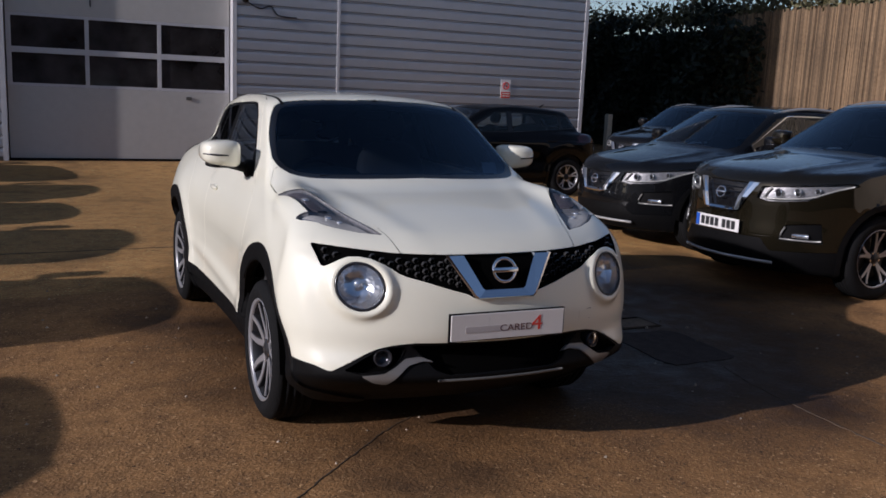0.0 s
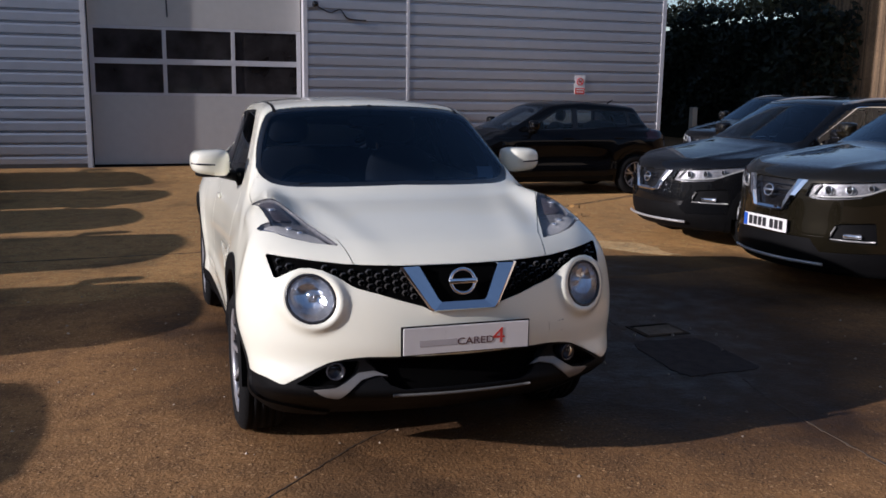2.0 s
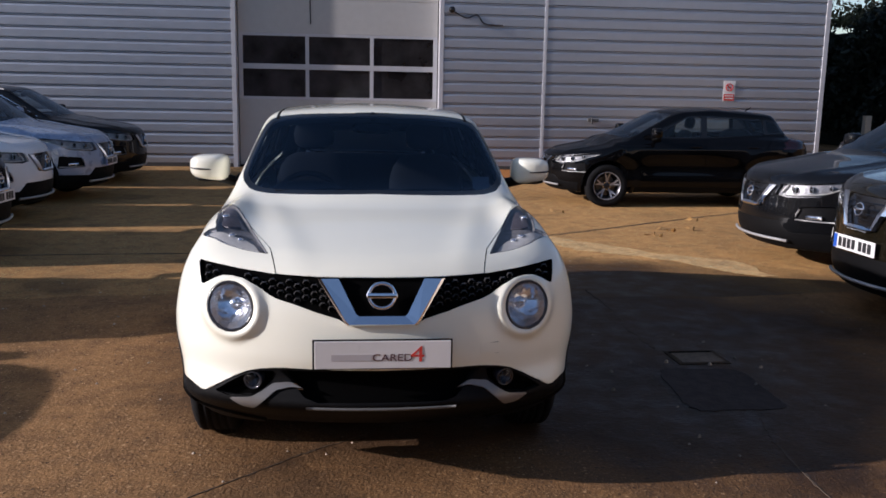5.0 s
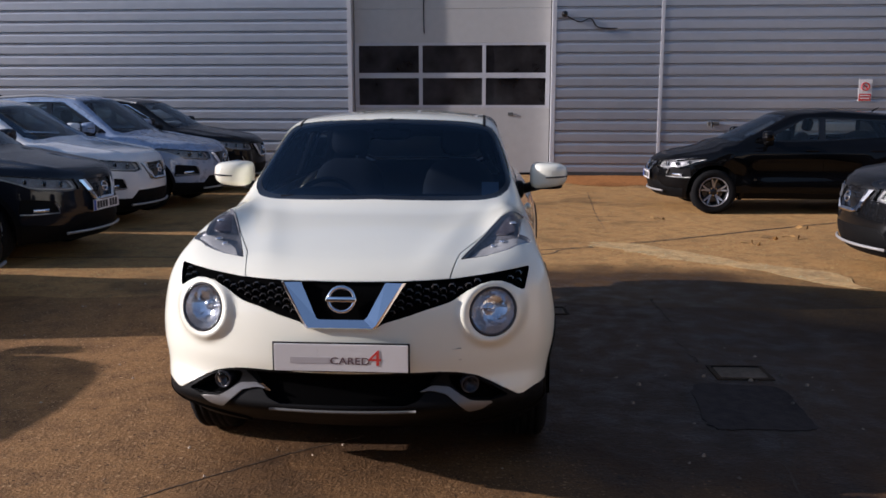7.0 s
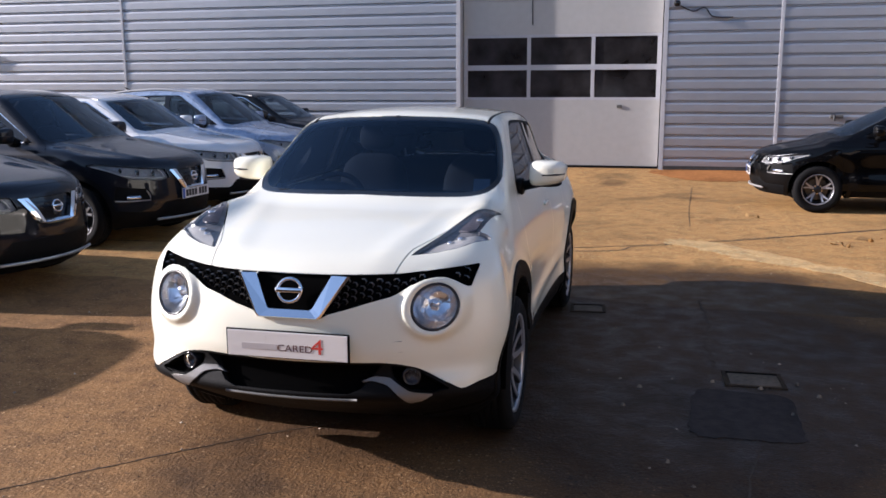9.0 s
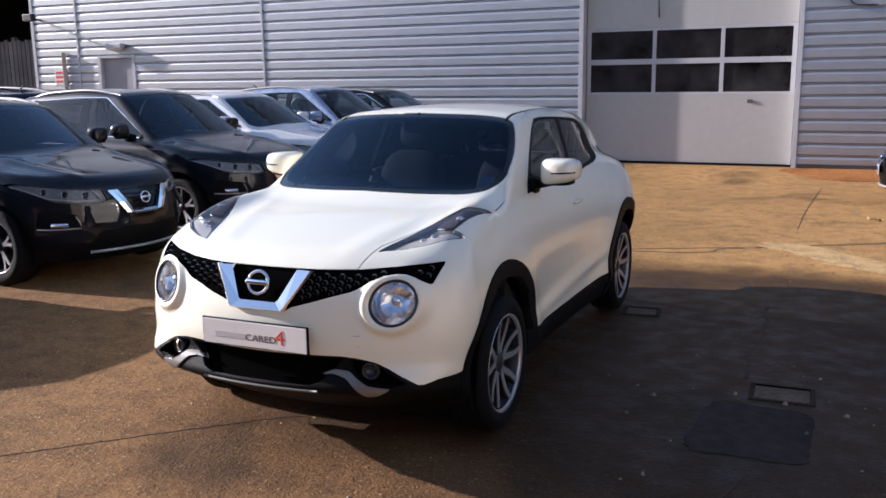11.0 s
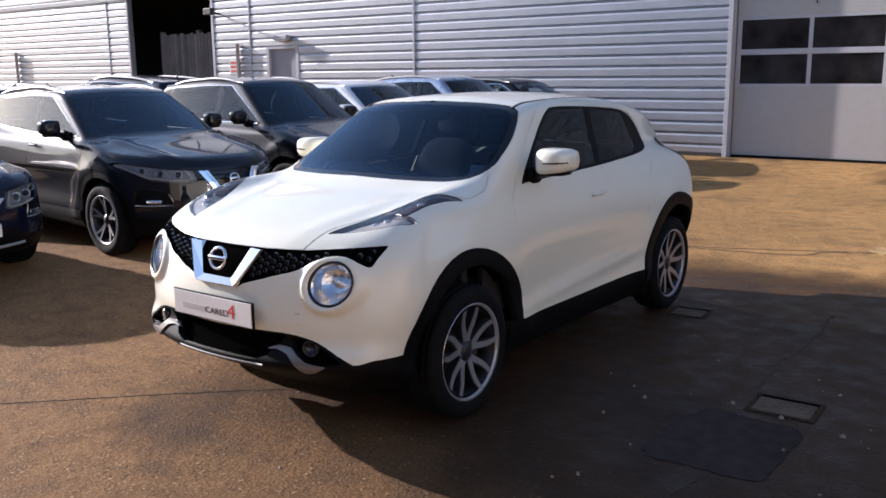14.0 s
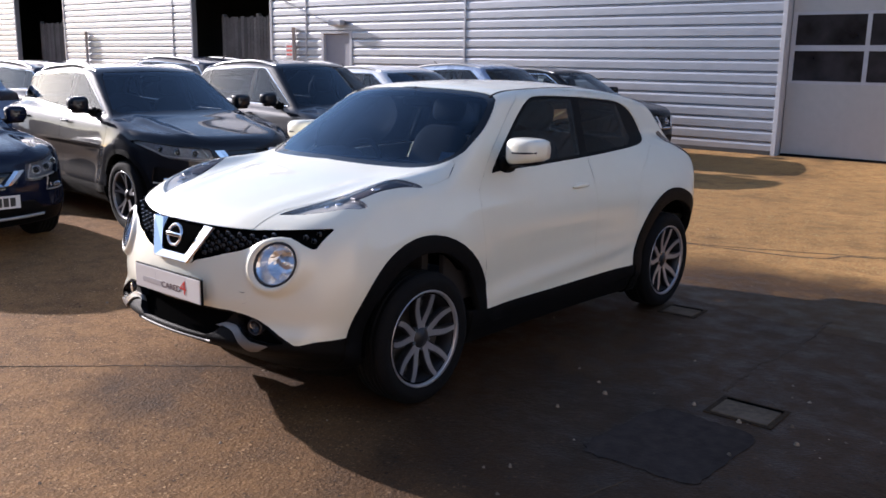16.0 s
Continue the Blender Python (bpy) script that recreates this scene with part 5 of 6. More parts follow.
    wid = [0.105, 0.095, 0.075, 0.036, 0.036, 0.075, 0.095, 0.105]
    rows = []
    for (x, z), w in zip(path, wid):
        inx = x - math.copysign(w * 0.9, x) if abs(x) > 0.15 else x
        inz = z if abs(x) > 0.15 else z + w
        rows.append([bm.verts.new((x, yy(x, z), z)), bm.verts.new(((x + inx) / 2, yy(x, z) - 0.012, (z + inz) / 2)), bm.verts.new((inx, yy(inx, inz) + 0.006, inz)), bm.verts.new((inx, yy(inx, inz) + 0.04, inz)), bm.verts.new((x, yy(x, z) + 0.04, z))])
    for a, b in zip(rows, rows[1:]):
        for i in range(4):
            bm.faces.new((a[i], a[i + 1], b[i + 1], b[i]))
    bmesh.ops.recalc_face_normals(bm, faces=bm.faces[:])
    part("chrome_surround", bm, M_CHROME, grille, "chrome V-shaped surround")
    ez = 0.5 * (g0 + g1) + 0.02
    emblem(car, (0, yy(0, ez) - 0.004, ez), 0.05, Matrix.Rotation(-0.2, 4, "X"))
    for k, (b0, b1) in enumerate(zip(T("headlamp", -0.045, 0.0, 0.0, True), T("headlamp", 0.002, 0.01, 0.001, True))):
        sd = 1 - 2 * k
        root = new("headlamp")
        root.parent = car
        part("housing", b0, M_LAMPIN, root, "grey lamp interior")
        tr = surface_tree(sh, "headlamp", -0.03)
        for x, rr_ in ((0.485, 0.036), (0.610, 0.034), (0.715, 0.026)):
            hit = tr.ray_cast(Vector((x, -1, 0.45 * lamp_low(x, h, W) + 0.55 * lamp_top(x, h, W))), Vector((0, 1, 0)))
            if hit[0] is not None:
                rim = bmesh.new()
                tube(rim, [(hit[0].x * sd + rr_ * math.cos(a), hit[0].y - 0.004, hit[0].z + rr_ * math.sin(a)) for a in np.linspace(0, 2 * math.pi, 17)], 0.005, 5)
                part("lamp_ring", rim, M_REFLECT, root, "", True)
                part("projector", blob(bmesh.new(), (hit[0].x * sd, hit[0].y, hit[0].z), (rr_ * 0.78, 0.022, rr_ * 0.78), 2.0, 8), M_GLOSSBLK, root, "dark glass projector lens", True)
        strip = bmesh.new()
        tube(strip, [(x * sd, y_ - 0.006, z_) for x, y_, z_ in lamp_line(tr, h, W)], 0.007, 6)
        up = [tr.ray_cast(Vector((x, -1, z)), Vector((0, 1, 0)))[0] for x, z in ((0.385, h[0] + 0.012), (0.40, 0.5 * (h[0] + h[1])), (0.43, h[1] - 0.008))]
        up = [(p.x * sd, p.y - 0.006, p.z) for p in up if p is not None]
        if len(up) > 1:
            tube(strip, up, 0.009, 6)
        part("light_strip", strip, M_GUIDE, root, "white angled light strip", True)
        part("lens", b1, M_LENS, root, "clear lamp lens").visible_shadow = False
    for b in T("fog_bezel", -0.02, 0.0, 0.0, True):
        part("fog_bezel", b, M_BLACKPL, car)
    trf = surface_tree(sh, "fog_bezel", -0.01)
    for sd in (1, -1):
        rim = [(x * sd, trf.ray_cast(Vector((x, -1, z)), Vector((0, 1, 0)))[0], z) for x, z in ((0.585, 0.615), (0.565, 0.56), (0.560, 0.512), (0.66, 0.510), (0.74, 0.508), (0.785, 0.512))]
        rim = [(x, q.y - 0.012, z) for x, q, z in rim if q is not None]
        if len(rim) > 2:
            part("fog_frame", tube(bmesh.new(), rim, 0.0075, 6), M_LIP, car, "slim bright fog lamp frame", True)
        bm = bmesh.new()
        row = [(x * sd, trf.ray_cast(Vector((x, -1, 0.545)), Vector((0, 1, 0)))[0]) for x in (0.63, 0.66, 0.69, 0.72)]
        row = [(x, h_.y - 0.003, 0.545) for x, h_ in row if h_ is not None]
        if len(row) > 1:
            tube(bm, row, 0.020, 8)
        if len(bm.verts):
            part("fog_lamp", bm, M_REFLECT, car, "", True)
        else:
            bm.free()
    bm = bmesh.new()
    tube(bm, [(x, 0.012 + 0.46 * x * x + 0.05 * abs(x) ** 5, 0.30) for x in np.linspace(-0.52, 0.52, 15)], 0.014, 8)
    part("skid_lip", bm, M_LIP, car, "silver lower lip", True)
    if s["plate"]:
        plate(car, (0, -0.012, s["plate_z"]), (0.52, 0.111))
    part("dashboard", dash_mesh(cy + 0.25, cz - 0.17), M_CABIN, car, "", True)
    for x in (-0.38, 0.38):
        seat(car, x, by - 0.55, cz - 0.50)
    bm = bmesh.new()
    blob(bm, (0, by + 0.75, cz - 0.15), (0.62, 0.08, 0.30), 3.2, 8, Matrix.Rotation(-0.25, 4, "X"))
    part("rear_bench", bm, M_SEAT, car, "", True)
    steering_wheel(car, -0.38, cy + 0.56, cz - 0.10)
    part("cabin_floor", boxes(((-W + 0.12, cy, 0.42), (W - 0.12, L - 0.5, 0.45)), ((-W + 0.12, cy, 0.45), (-W + 0.15, L - 0.5, cz - 0.06)), ((W - 0.15, cy, 0.45), (W - 0.12, L - 0.5, cz - 0.06)), ((-W + 0.12, cy, 0.45), (W - 0.12, cy + 0.04, cz - 0.1)), ((-W + 0.12, L - 0.5, 0.42), (W - 0.12, L - 0.46, cz))), M_CABIN, car)
    bm = bmesh.new()
    blob(bm, (0, hy + 0.02, H - 0.16), (0.11, 0.02, 0.035), 3, 6)
    part("rear_view_mirror", bm, M_GLOSSBLK, car, "", True)
    if s["rails"]:
        for sd in (1, -1):
            bm = bmesh.new()
            xr = lambda y: (W - 0.135 - 0.34 * (H - 0.05 - cz) - 0.045 - 0.07 * max(0, (y - L * 0.6) / L)) * sd
            ys = np.linspace(hy + 0.12, L - 0.75, 14)
            roofz = generic_roof(s)
            tube(bm, [(xr(y), y, roofz(y) + 0.035 * min(1, 5 * min(k, 13 - k) / 13) - 0.035) for k, y in enumerate(ys)], 0.02, 8)
            part("roof_rail", bm, M_LIP if s["rails"] == "silver" else M_BLACKPL, car, "silver roof rail", True)
    bm = bmesh.new()
    tube(bm, [(0, L - 0.85, H - 0.03), (0, L - 0.76, H + 0.02)], [0.014, 0.006], 6)
    part("aerial", bm, M_BLACKPL, car)
    for sd in (1, -1):
        paint_parts.append(door_mirror(car, ((W + 0.055) * sd, cy + 0.50, cz + 0.095), sd, (0.10, 0.075, 0.080), paint, ((W - 0.12) * sd, cy + 0.56, cz + 0.015)).children[0])
        for y in (s["fa"], s["ra"]):
            wheel(car, ((W - 0.125) * sd, y, s["rw"]), sd, s["rw"], s["rw"] - 0.112, 0.22, "five")
            arch_liner(car, y, s["rw"] + 0.01, s["rw"] + 0.06, 0.5, W - 0.03, sd)
    return car


def generic_roof(s):
    L, H, hy = s["L"], s["H"], s["head_y"]
    c = curve([(hy - 0.1, H - 0.055), (hy + 0.1, H - 0.03), (hy + 0.6, H), (L * 0.65, H - 0.005), (L * 0.8, H - 0.05), (L * 0.93, H - 0.13)])
    return lambda y: float(c(y)) - 0.02


def lamp_low(x, h, W):
    return float(np.interp(x, [0.34, 0.43, 0.56, 0.70, W - 0.03], [h[0], h[0] - 0.022, h[0] - 0.014, h[0] + 0.008, h[2] - 0.02]))


def lamp_top(x, h, W):
    return float(np.interp(x, [0.37, 0.60, W - 0.055], [h[1], h[1] + 0.025, h[2]]))


def lamp_line(tr, h, W):
    out = []
    for x in np.linspace(0.38, W - 0.07, 12):
        z = lamp_low(x, h, W) + 0.022
        hit = tr.ray_cast(Vector((x, -1, z)), Vector((0, 1, 0)))
        if hit[0] is not None:
            out.append((x, hit[0].y - 0.004, z))
    return out if len(out) > 1 else [(0.4, 0.1, h[0]), (0.5, 0.12, h[0])]


def repaint(car, paint):
    """Gives a copied car its own paint on all painted parts."""
    for o in car.children_recursive:
        if o.type == "MESH" and o.material_slots and o.material_slots[0].material and o.material_slots[0].material.name.endswith("_paint"):
            o.material_slots[0].link = "OBJECT"
            o.material_slots[0].material = paint


BIG = dict(L=4.66, W=0.915, H=1.71, fa=0.97, ra=3.675, rw=0.362, cowl_y=1.20, cowl_z=1.19, head_y=2.02, nose_z=1.02, clad=0.42, air_top=0.50, grille=(0.70, 0.955), lamp=(0.835, 0.935, 1.0), bpillar=2.52, win_end=4.16,
           dark_arch=True, rails="silver", plate=True, plate_z=0.575, v_in=0.0, bend=0.82)
MID = dict(L=4.38, W=0.90, H=1.60, fa=0.90, ra=3.545, rw=0.345, cowl_y=1.15, cowl_z=1.10, head_y=1.92, nose_z=0.905, clad=0.40, air_top=0.48, grille=(0.605, 0.815), lamp=(0.735, 0.832, 0.905), bpillar=2.40, win_end=3.95,
           dark_arch=True, rails="silver", plate=False, plate_z=0.55, v_in=0.0, rake=0.75, hatch=0.50, bend=0.92)
HATCH = dict(L=4.05, W=0.87, H=1.46, fa=0.80, ra=3.32, rw=0.315, cowl_y=0.98, cowl_z=1.00, head_y=1.80, nose_z=0.765, clad=0.30, air_top=0.44, grille=(0.56, 0.71), lamp=(0.635, 0.72, 0.80), bpillar=2.28, win_end=3.62,
             dark_arch=False, rails="", plate=True, plate_z=0.50, v_in=0.0, rake=0.8, hatch=0.55, bend=0.85)

RIGHT_GROUP, LEFT_GROUP, BACK_GROUP = "cars in the row facing the yard", "cars in the row along the yard", "cars parked behind the front row"
face_w, face_e = 90 * -1, 90
big = build_generic("estate_suv", BIG, PAINTS["olive_black"], "dark olive-black SUV with chrome V grille, roof rails and white plate")
big.matrix_basis = pose(5.60, 6.40, 0, 0, 0, face_w + 2)
tagged(big, group=RIGHT_GROUP)
mid = build_generic("compact_suv", MID, PAINTS["charcoal"], "charcoal black compact SUV with bright headlamps")
mid.matrix_basis = pose(5.80, 8.66, 0.004, 0, 0, face_w + 2)
tagged(mid, group=RIGHT_GROUP)
hatch = build_generic("hatchback", HATCH, PAINTS["black"], "gloss black hatchback parked side-on before the metal wall")
hatch.matrix_basis = pose(4.72, 13.62, 0.004, 0, 0, face_w)
tagged(hatch, group=RIGHT_GROUP)


def another(src, x, y, turn, paint, label, group):
    c = copy_thing(src, pose(x, y, 0.004, 0, 0, turn))
    repaint(c, PAINTS[paint])
    return tagged(c, label, group=group)


tall = build_generic("compact_suv", dict(MID, H=1.67, plate=True), PAINTS["slate_grey"], "dark grey compact SUV with chrome V grille and white plate")
tall.matrix_basis = pose(-1.60, 9.10, 0.004, 0, 0, face_e - 3)
tagged(tall, group=LEFT_GROUP)
another(mid, 10.2, 14.35, face_w + 12, "charcoal", "dark compact SUV parked beyond the others", RIGHT_GROUP)
supermini = build_generic("hatchback", dict(HATCH, H=1.49, nose_z=0.83, grille=(0.58, 0.70), lamp=(0.62, 0.75, 0.845), bend=0.58, plate_z=0.45), PAINTS["dark_blue"], "dark blue hatchback with white plate")
supermini.matrix_basis = pose(-2.05, 4.33, 0.004, 0, 0, face_e)
tagged(supermini, group=LEFT_GROUP)
another(mid, -1.43, 6.55, face_e - 4, "slate_grey", "dark slate compact SUV with silver roof rails", LEFT_GROUP)
another(mid, -1.92, 11.38, face_e - 2, "white", "white compact SUV with silver roof rails", LEFT_GROUP)
another(tall, -1.72, 13.46, face_e - 2, "silver_blue", "silver-blue compact SUV with silver roof rails", LEFT_GROUP)
another(mid, -1.75, 15.75, face_e, "charcoal", "charcoal compact SUV beside the metal wall", LEFT_GROUP)
for k, (kind, y, pt, lab) in enumerate(((big, 6.0, "silver_blue", "silver SUV in the rear row"), (mid, 8.0, "dark_blue", "dark blue compact SUV in the rear row"), (big, 10.6, "dark_blue", "dark blue SUV in the rear row"), (mid, 13.2, "bright_silver", "silver compact SUV in the rear row"))):
    another(kind, -11.4 - 0.2 * (k % 2), y, face_w, pt, lab, BACK_GROUP)


# ---- ground, building, fence, trees ----
WALL_Y, RIB = 17.39, 0.21
M_CLAD = mat("white_coated_steel", (0.445, 0.45, 0.48), 0.44, 0.78, vary=0.05, scale=2.0, spec=0.8)
M_TRIM = mat("grey_trim_steel", (0.50, 0.50, 0.52), 0.4, 0.0, vary=0.06, scale=4)
M_DOORP = mat("pale_door_panel", (0.47, 0.455, 0.43), 0.45, vary=0.05, scale=3)
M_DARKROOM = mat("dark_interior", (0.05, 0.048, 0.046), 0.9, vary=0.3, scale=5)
# reflections in the panes painted as pale and dark blotches of base colour
M_PANE = mat("mottled_reflection_pane", (0.032, 0.030, 0.032), 0.10, vary=0.85, scale=0.9, bump=0.3, bump_scale=1.6, spec=0.5)
M_WOOD = mat("weathered_slat", (0.16, 0.105, 0.058), 0.85, vary=0.3, scale=6, bump=0.4, bump_scale=40, each=0.45)
M_POSTW = mat("grey_board", (0.17, 0.16, 0.15), 0.9, vary=0.3, scale=8, each=0.3)
M_CONC = mat("pale_concrete", (0.36, 0.27, 0.18), 0.9, vary=0.2, scale=6, bump=0.3, bump_scale=60)
M_TAR = mat("dark_joint_filler", (0.075, 0.051, 0.032), 0.9, vary=0.3, scale=20)
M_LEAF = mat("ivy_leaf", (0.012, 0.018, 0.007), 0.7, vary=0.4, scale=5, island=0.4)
M_LEAFD = mat("dry_leaf", (0.10, 0.09, 0.04), 0.7, vary=0.4, scale=5, island=0.4)
M_BARK = mat("bark", (0.09, 0.07, 0.05), 0.9, vary=0.3, scale=10, bump=0.5, bump_scale=30)
M_SIGNW = mat("white_sign", (0.75, 0.74, 0.72), 0.4)


def build_ground():
    bm = bmesh.new()
    xs = [-400, -60, -20, -8, -2.0, -1.2, -0.4, 8, 20, 60, 400]
    ys = [-400, -40, 0, 8, 15.6, 16.6, 17.3, 30, 60, 400]
    zs = {15.6: 0.0, 16.6: 0.07, 17.3: 0.12, 30: 0.12, 60: 0.12, 400: 0.12}
    v = [[bm.verts.new((x, y, zs.get(y, 0.0))) for y in ys] for x in xs]
    for i in range(len(xs) - 1):
        for j in range(len(ys) - 1):
            bm.faces.new((v[i][j], v[i + 1][j], v[i + 1][j + 1], v[i][j + 1]))
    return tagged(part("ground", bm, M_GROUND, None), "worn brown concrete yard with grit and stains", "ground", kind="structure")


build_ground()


def slab_apron():
    """The paler slab between the yard and the building, with a ragged near edge."""
    rnd = random.Random(12)
    bm = bmesh.new()
    xs = [-14.0 + 0.35 * k for k in range(int(31.6 / 0.35))]
    ys = [None, 9.0, 12.0, 15.6, 16.6, 17.35]
    hs = {15.6: 0.0, 16.6: 0.07, 17.35: 0.1235}
    rows = []
    for x in xs:
        near = 7.25 + 0.12 * math.sin(x * 1.1) + rnd.uniform(-0.05, 0.05)
        rows.append([bm.verts.new((x, y or near, hs.get(y, 0.0) + (0.004 if y else 0.0005))) for y in ys])
    for p, q in zip(rows, rows[1:]):
        for i in range(len(ys) - 1):
            bm.faces.new((p[i], q[i], q[i + 1], p[i + 1]))
    return tagged(part("pavement", bm, M_SLAB, None), "paler sandy concrete slab before the building", "pavement", kind="structure")


slab_apron()


def cladding(name, x0, x1, z0, z1, y=WALL_Y):
    """Horizontally ribbed steel sheet, with thickness behind."""
    prof = []
    n = int(round((z1 - z0) / RIB))
    for k in range(n):
        z = z0 + k * RIB
        prof += [(0.032, z), (0.032, z + 0.018), (0.0, z + 0.034), (0.0, z + RIB - 0.050), (0.008, z + RIB - 0.022)]
    prof += [(0.032, z0 + n * RIB)]
    bm = bmesh.new()
    a = [bm.verts.new((x0, y + d, z)) for d, z in prof]
    b = [bm.verts.new((x1, y + d, z)) for d, z in prof]
    c = [bm.verts.new((x, y + 0.20, z)) for x in (x0, x1) for z in (z0, z0 + n * RIB)]
    for i in range(len(prof) - 1):
        bm.faces.new((a[i], b[i], b[i + 1], a[i + 1]))
    bm.faces.new((c[0], c[1], c[3], c[2]))
    bm.faces.new([*a[::-1], c[0], c[1]][::-1])
    bm.faces.new([*b, c[3], c[2]])
    bmesh.ops.recalc_face_normals(bm, faces=bm.faces[:])
    return tagged(part(name, bm, M_CLAD, None), "white ribbed steel wall cladding", "wall", kind="structure")


TOP = 0.13 + 36 * RIB
DOOR_X0, DOOR_X1 = -0.41, 3.45
cladding("wall_east", DOOR_X1 + 0.06, 11.2, 0.13, TOP)
cladding("wall_centre", -11.58, DOOR_X0 - 0.06, 0.13, TOP)
cladding("wall_over_door", -12.78, -11.58, 0.13 + 11 * RIB, TOP)
cladding("wall_centre_left", -14.9, -12.78, 0.13, TOP)
cladding("wall_west", -27.1, -18.85, 0.13, TOP)
cladding("wall_far_west", -48, -31.2, 0.13, TOP)
cladding("wall_lintel", -18.85, -14.9, 0.13 + 21 * RIB, TOP)
cladding("wall_lintel_west", -31.2, -27.1, 0.13 + 21 * RIB, TOP)


def trim_strip(x, w=0.05, z0=0.13, z1=TOP):
    return tagged(part("trim", boxes(((x - w / 2, WALL_Y - 0.012, z0), (x + w / 2, WALL_Y + 0.03, z1)), bevel=0.004), M_TRIM, None), "grey steel joint strip", "trim", kind="structure")


for x, w in ((5.5, 0.06), (-7.8, 0.06), (-13.4, 0.06), (-14.9, 0.10), (-18.85, 0.10), (-19.9, 0.05), (-27.1, 0.10), (-31.2, 0.10), (11.2, 0.09)):
    trim_strip(x, w)
for x in (-13.85, -25.4):
    tagged(part("downpipe", tube(bmesh.new(), [(x, WALL_Y - 0.06, 0.12), (x, WALL_Y - 0.06, 2.55)], 0.05, 12), M_TRIM, None, "", True), "short grey pipe standing at the wall", "pipe")
tagged(part("wall_return", boxes(((11.0, WALL_Y + 0.22, 0.0), (11.2, 45, TOP))), M_CLAD, None), "white steel side wall of the building", "wall", kind="structure")
tagged(part("roof", boxes(((-48, WALL_Y - 0.15, TOP), (11.4, 45, TOP + 0.25))), M_TRIM, None), "flat grey roof edge of the building", "roof", kind="structure")
tagged(part("back_room", boxes(((-48, 26, 0), (11, 26.2, TOP)), ((-48.2, WALL_Y + 0.3, 0), (-48, 26, TOP)), ((-48, WALL_Y + 0.3, 0.121), (11, 26, 0.13))), M_DARKROOM, None), "dark workshop interior", "wall", kind="structure")


def sectional_door():
    d = empty("sectional_door", Matrix(), "pale sectional workshop door with two rows of dark panes", "door")
    tagged(d, kind="structure")
    y = WALL_Y + 0.215
    xa, xb = DOOR_X0 + 0.03, DOOR_X1 - 0.03
    zz = [0.16, 1.42]
    for a, b in zip(zz, zz[1:]):
        part("panel", boxes(((xa, y, a + 0.002), (xb, y + 0.05, b - 0.002)), bevel=0.004), M_DOORP, d)
    for a, b in ((2.66, 3.30), (3.30, 3.94), (3.94, 4.58)):
        part("panel", boxes(((xa, y, a + 0.002), (xb, y + 0.05, b - 0.002)), bevel=0.004), M_DOORP, d)
    # glazed sections
    px = [-0.33, 0.915, 2.15, 3.37]
    for a, b in ((1.42, 2.04), (2.04, 2.66)):
        items = [((xa, y, a), (xb, y + 0.05, a + 0.05)), ((xa, y, b - 0.05), (xb, y + 0.05, b))]
        items += [((xa, y, a + 0.05), (px[0] + 0.03, y + 0.05, b - 0.05)), ((px[3] - 0.03, y, a + 0.05), (xb, y + 0.05, b - 0.05))]
        items += [((p - 0.035, y, a + 0.05), (p + 0.035, y + 0.05, b - 0.05)) for p in px[1:3]]
        part("glazing_frame", boxes(*items, bevel=0.003), M_TRIM, d, "grey aluminium glazing frame")
        for p, q in zip(px, px[1:]):
            part("pane", boxes(((p + 0.03, y + 0.02, a + 0.05), (q - 0.03, y + 0.026, b - 0.05))), M_PANE, d, "dark glass pane")
    for x in (DOOR_X0 - 0.03, DOOR_X1 + 0.03):
        part("jamb", boxes(((x - 0.04, WALL_Y - 0.005, 0.12), (x + 0.04, WALL_Y + 0.32, 4.6)), bevel=0.004), M_TRIM, d, "pale steel door jamb")
    part("handle", boxes(((2.62, y - 0.02, 1.27), (2.72, y, 1.33)), bevel=0.006), M_SATIN, d)
    part("pull_cord", tube(bmesh.new(), [(0.98, y - 0.012, 3.50), (0.975, y - 0.02, 3.2), (0.985, y - 0.012, 2.84)], 0.011, 6), M_INK, d, "dark hanging pull cord", True)
    part("threshold", boxes(((xa, WALL_Y + 0.19, 0.10), (xb, WALL_Y + 0.26, 0.158))), M_RUBBER, d, "black rubber bottom seal")
    return d


sectional_door()
cladding("wall_above_gate", DOOR_X0 - 0.06, DOOR_X1 + 0.06, 0.13 + 21 * RIB, TOP)


def side_door():
    d = empty("side_door", Matrix(), "plain grey side door in the metal wall", "door")
    tagged(d, kind="structure")
    part("leaf", boxes(((-12.68, WALL_Y + 0.08, 0.13), (-11.68, WALL_Y + 0.13, 2.38)), bevel=0.004), mat("grey_door_paint", (0.30, 0.30, 0.34), 0.45, vary=0.05, scale=4), d)
    part("frame", boxes(((-12.78, WALL_Y - 0.01, 0.13), (-12.68, WALL_Y + 0.2, 2.44)), ((-11.68, WALL_Y - 0.01, 0.13), (-11.58, WALL_Y + 0.2, 2.44)), ((-12.68, WALL_Y - 0.01, 2.38), (-11.68, WALL_Y + 0.2, 2.44))), M_TRIM, d, "pale steel frame")
    part("handle", boxes(((-11.82, WALL_Y + 0.02, 1.15), (-11.78, WALL_Y + 0.08, 1.27)), bevel=0.006), M_SATIN, d)
    return d


side_door()
lamp = empty("wall_lamp", Matrix(), "small dark bulkhead lamp above the side door", "lamp")
part("hood", boxes(((-12.35, WALL_Y - 0.16, 2.60), (-11.85, WALL_Y, 2.72)), bevel=0.02), M_TRIM, lamp)
part("lens", boxes(((-12.30, WALL_Y - 0.14, 2.57), (-11.90, WALL_Y - 0.02, 2.60)), bevel=0.01), M_PLATE, lamp)

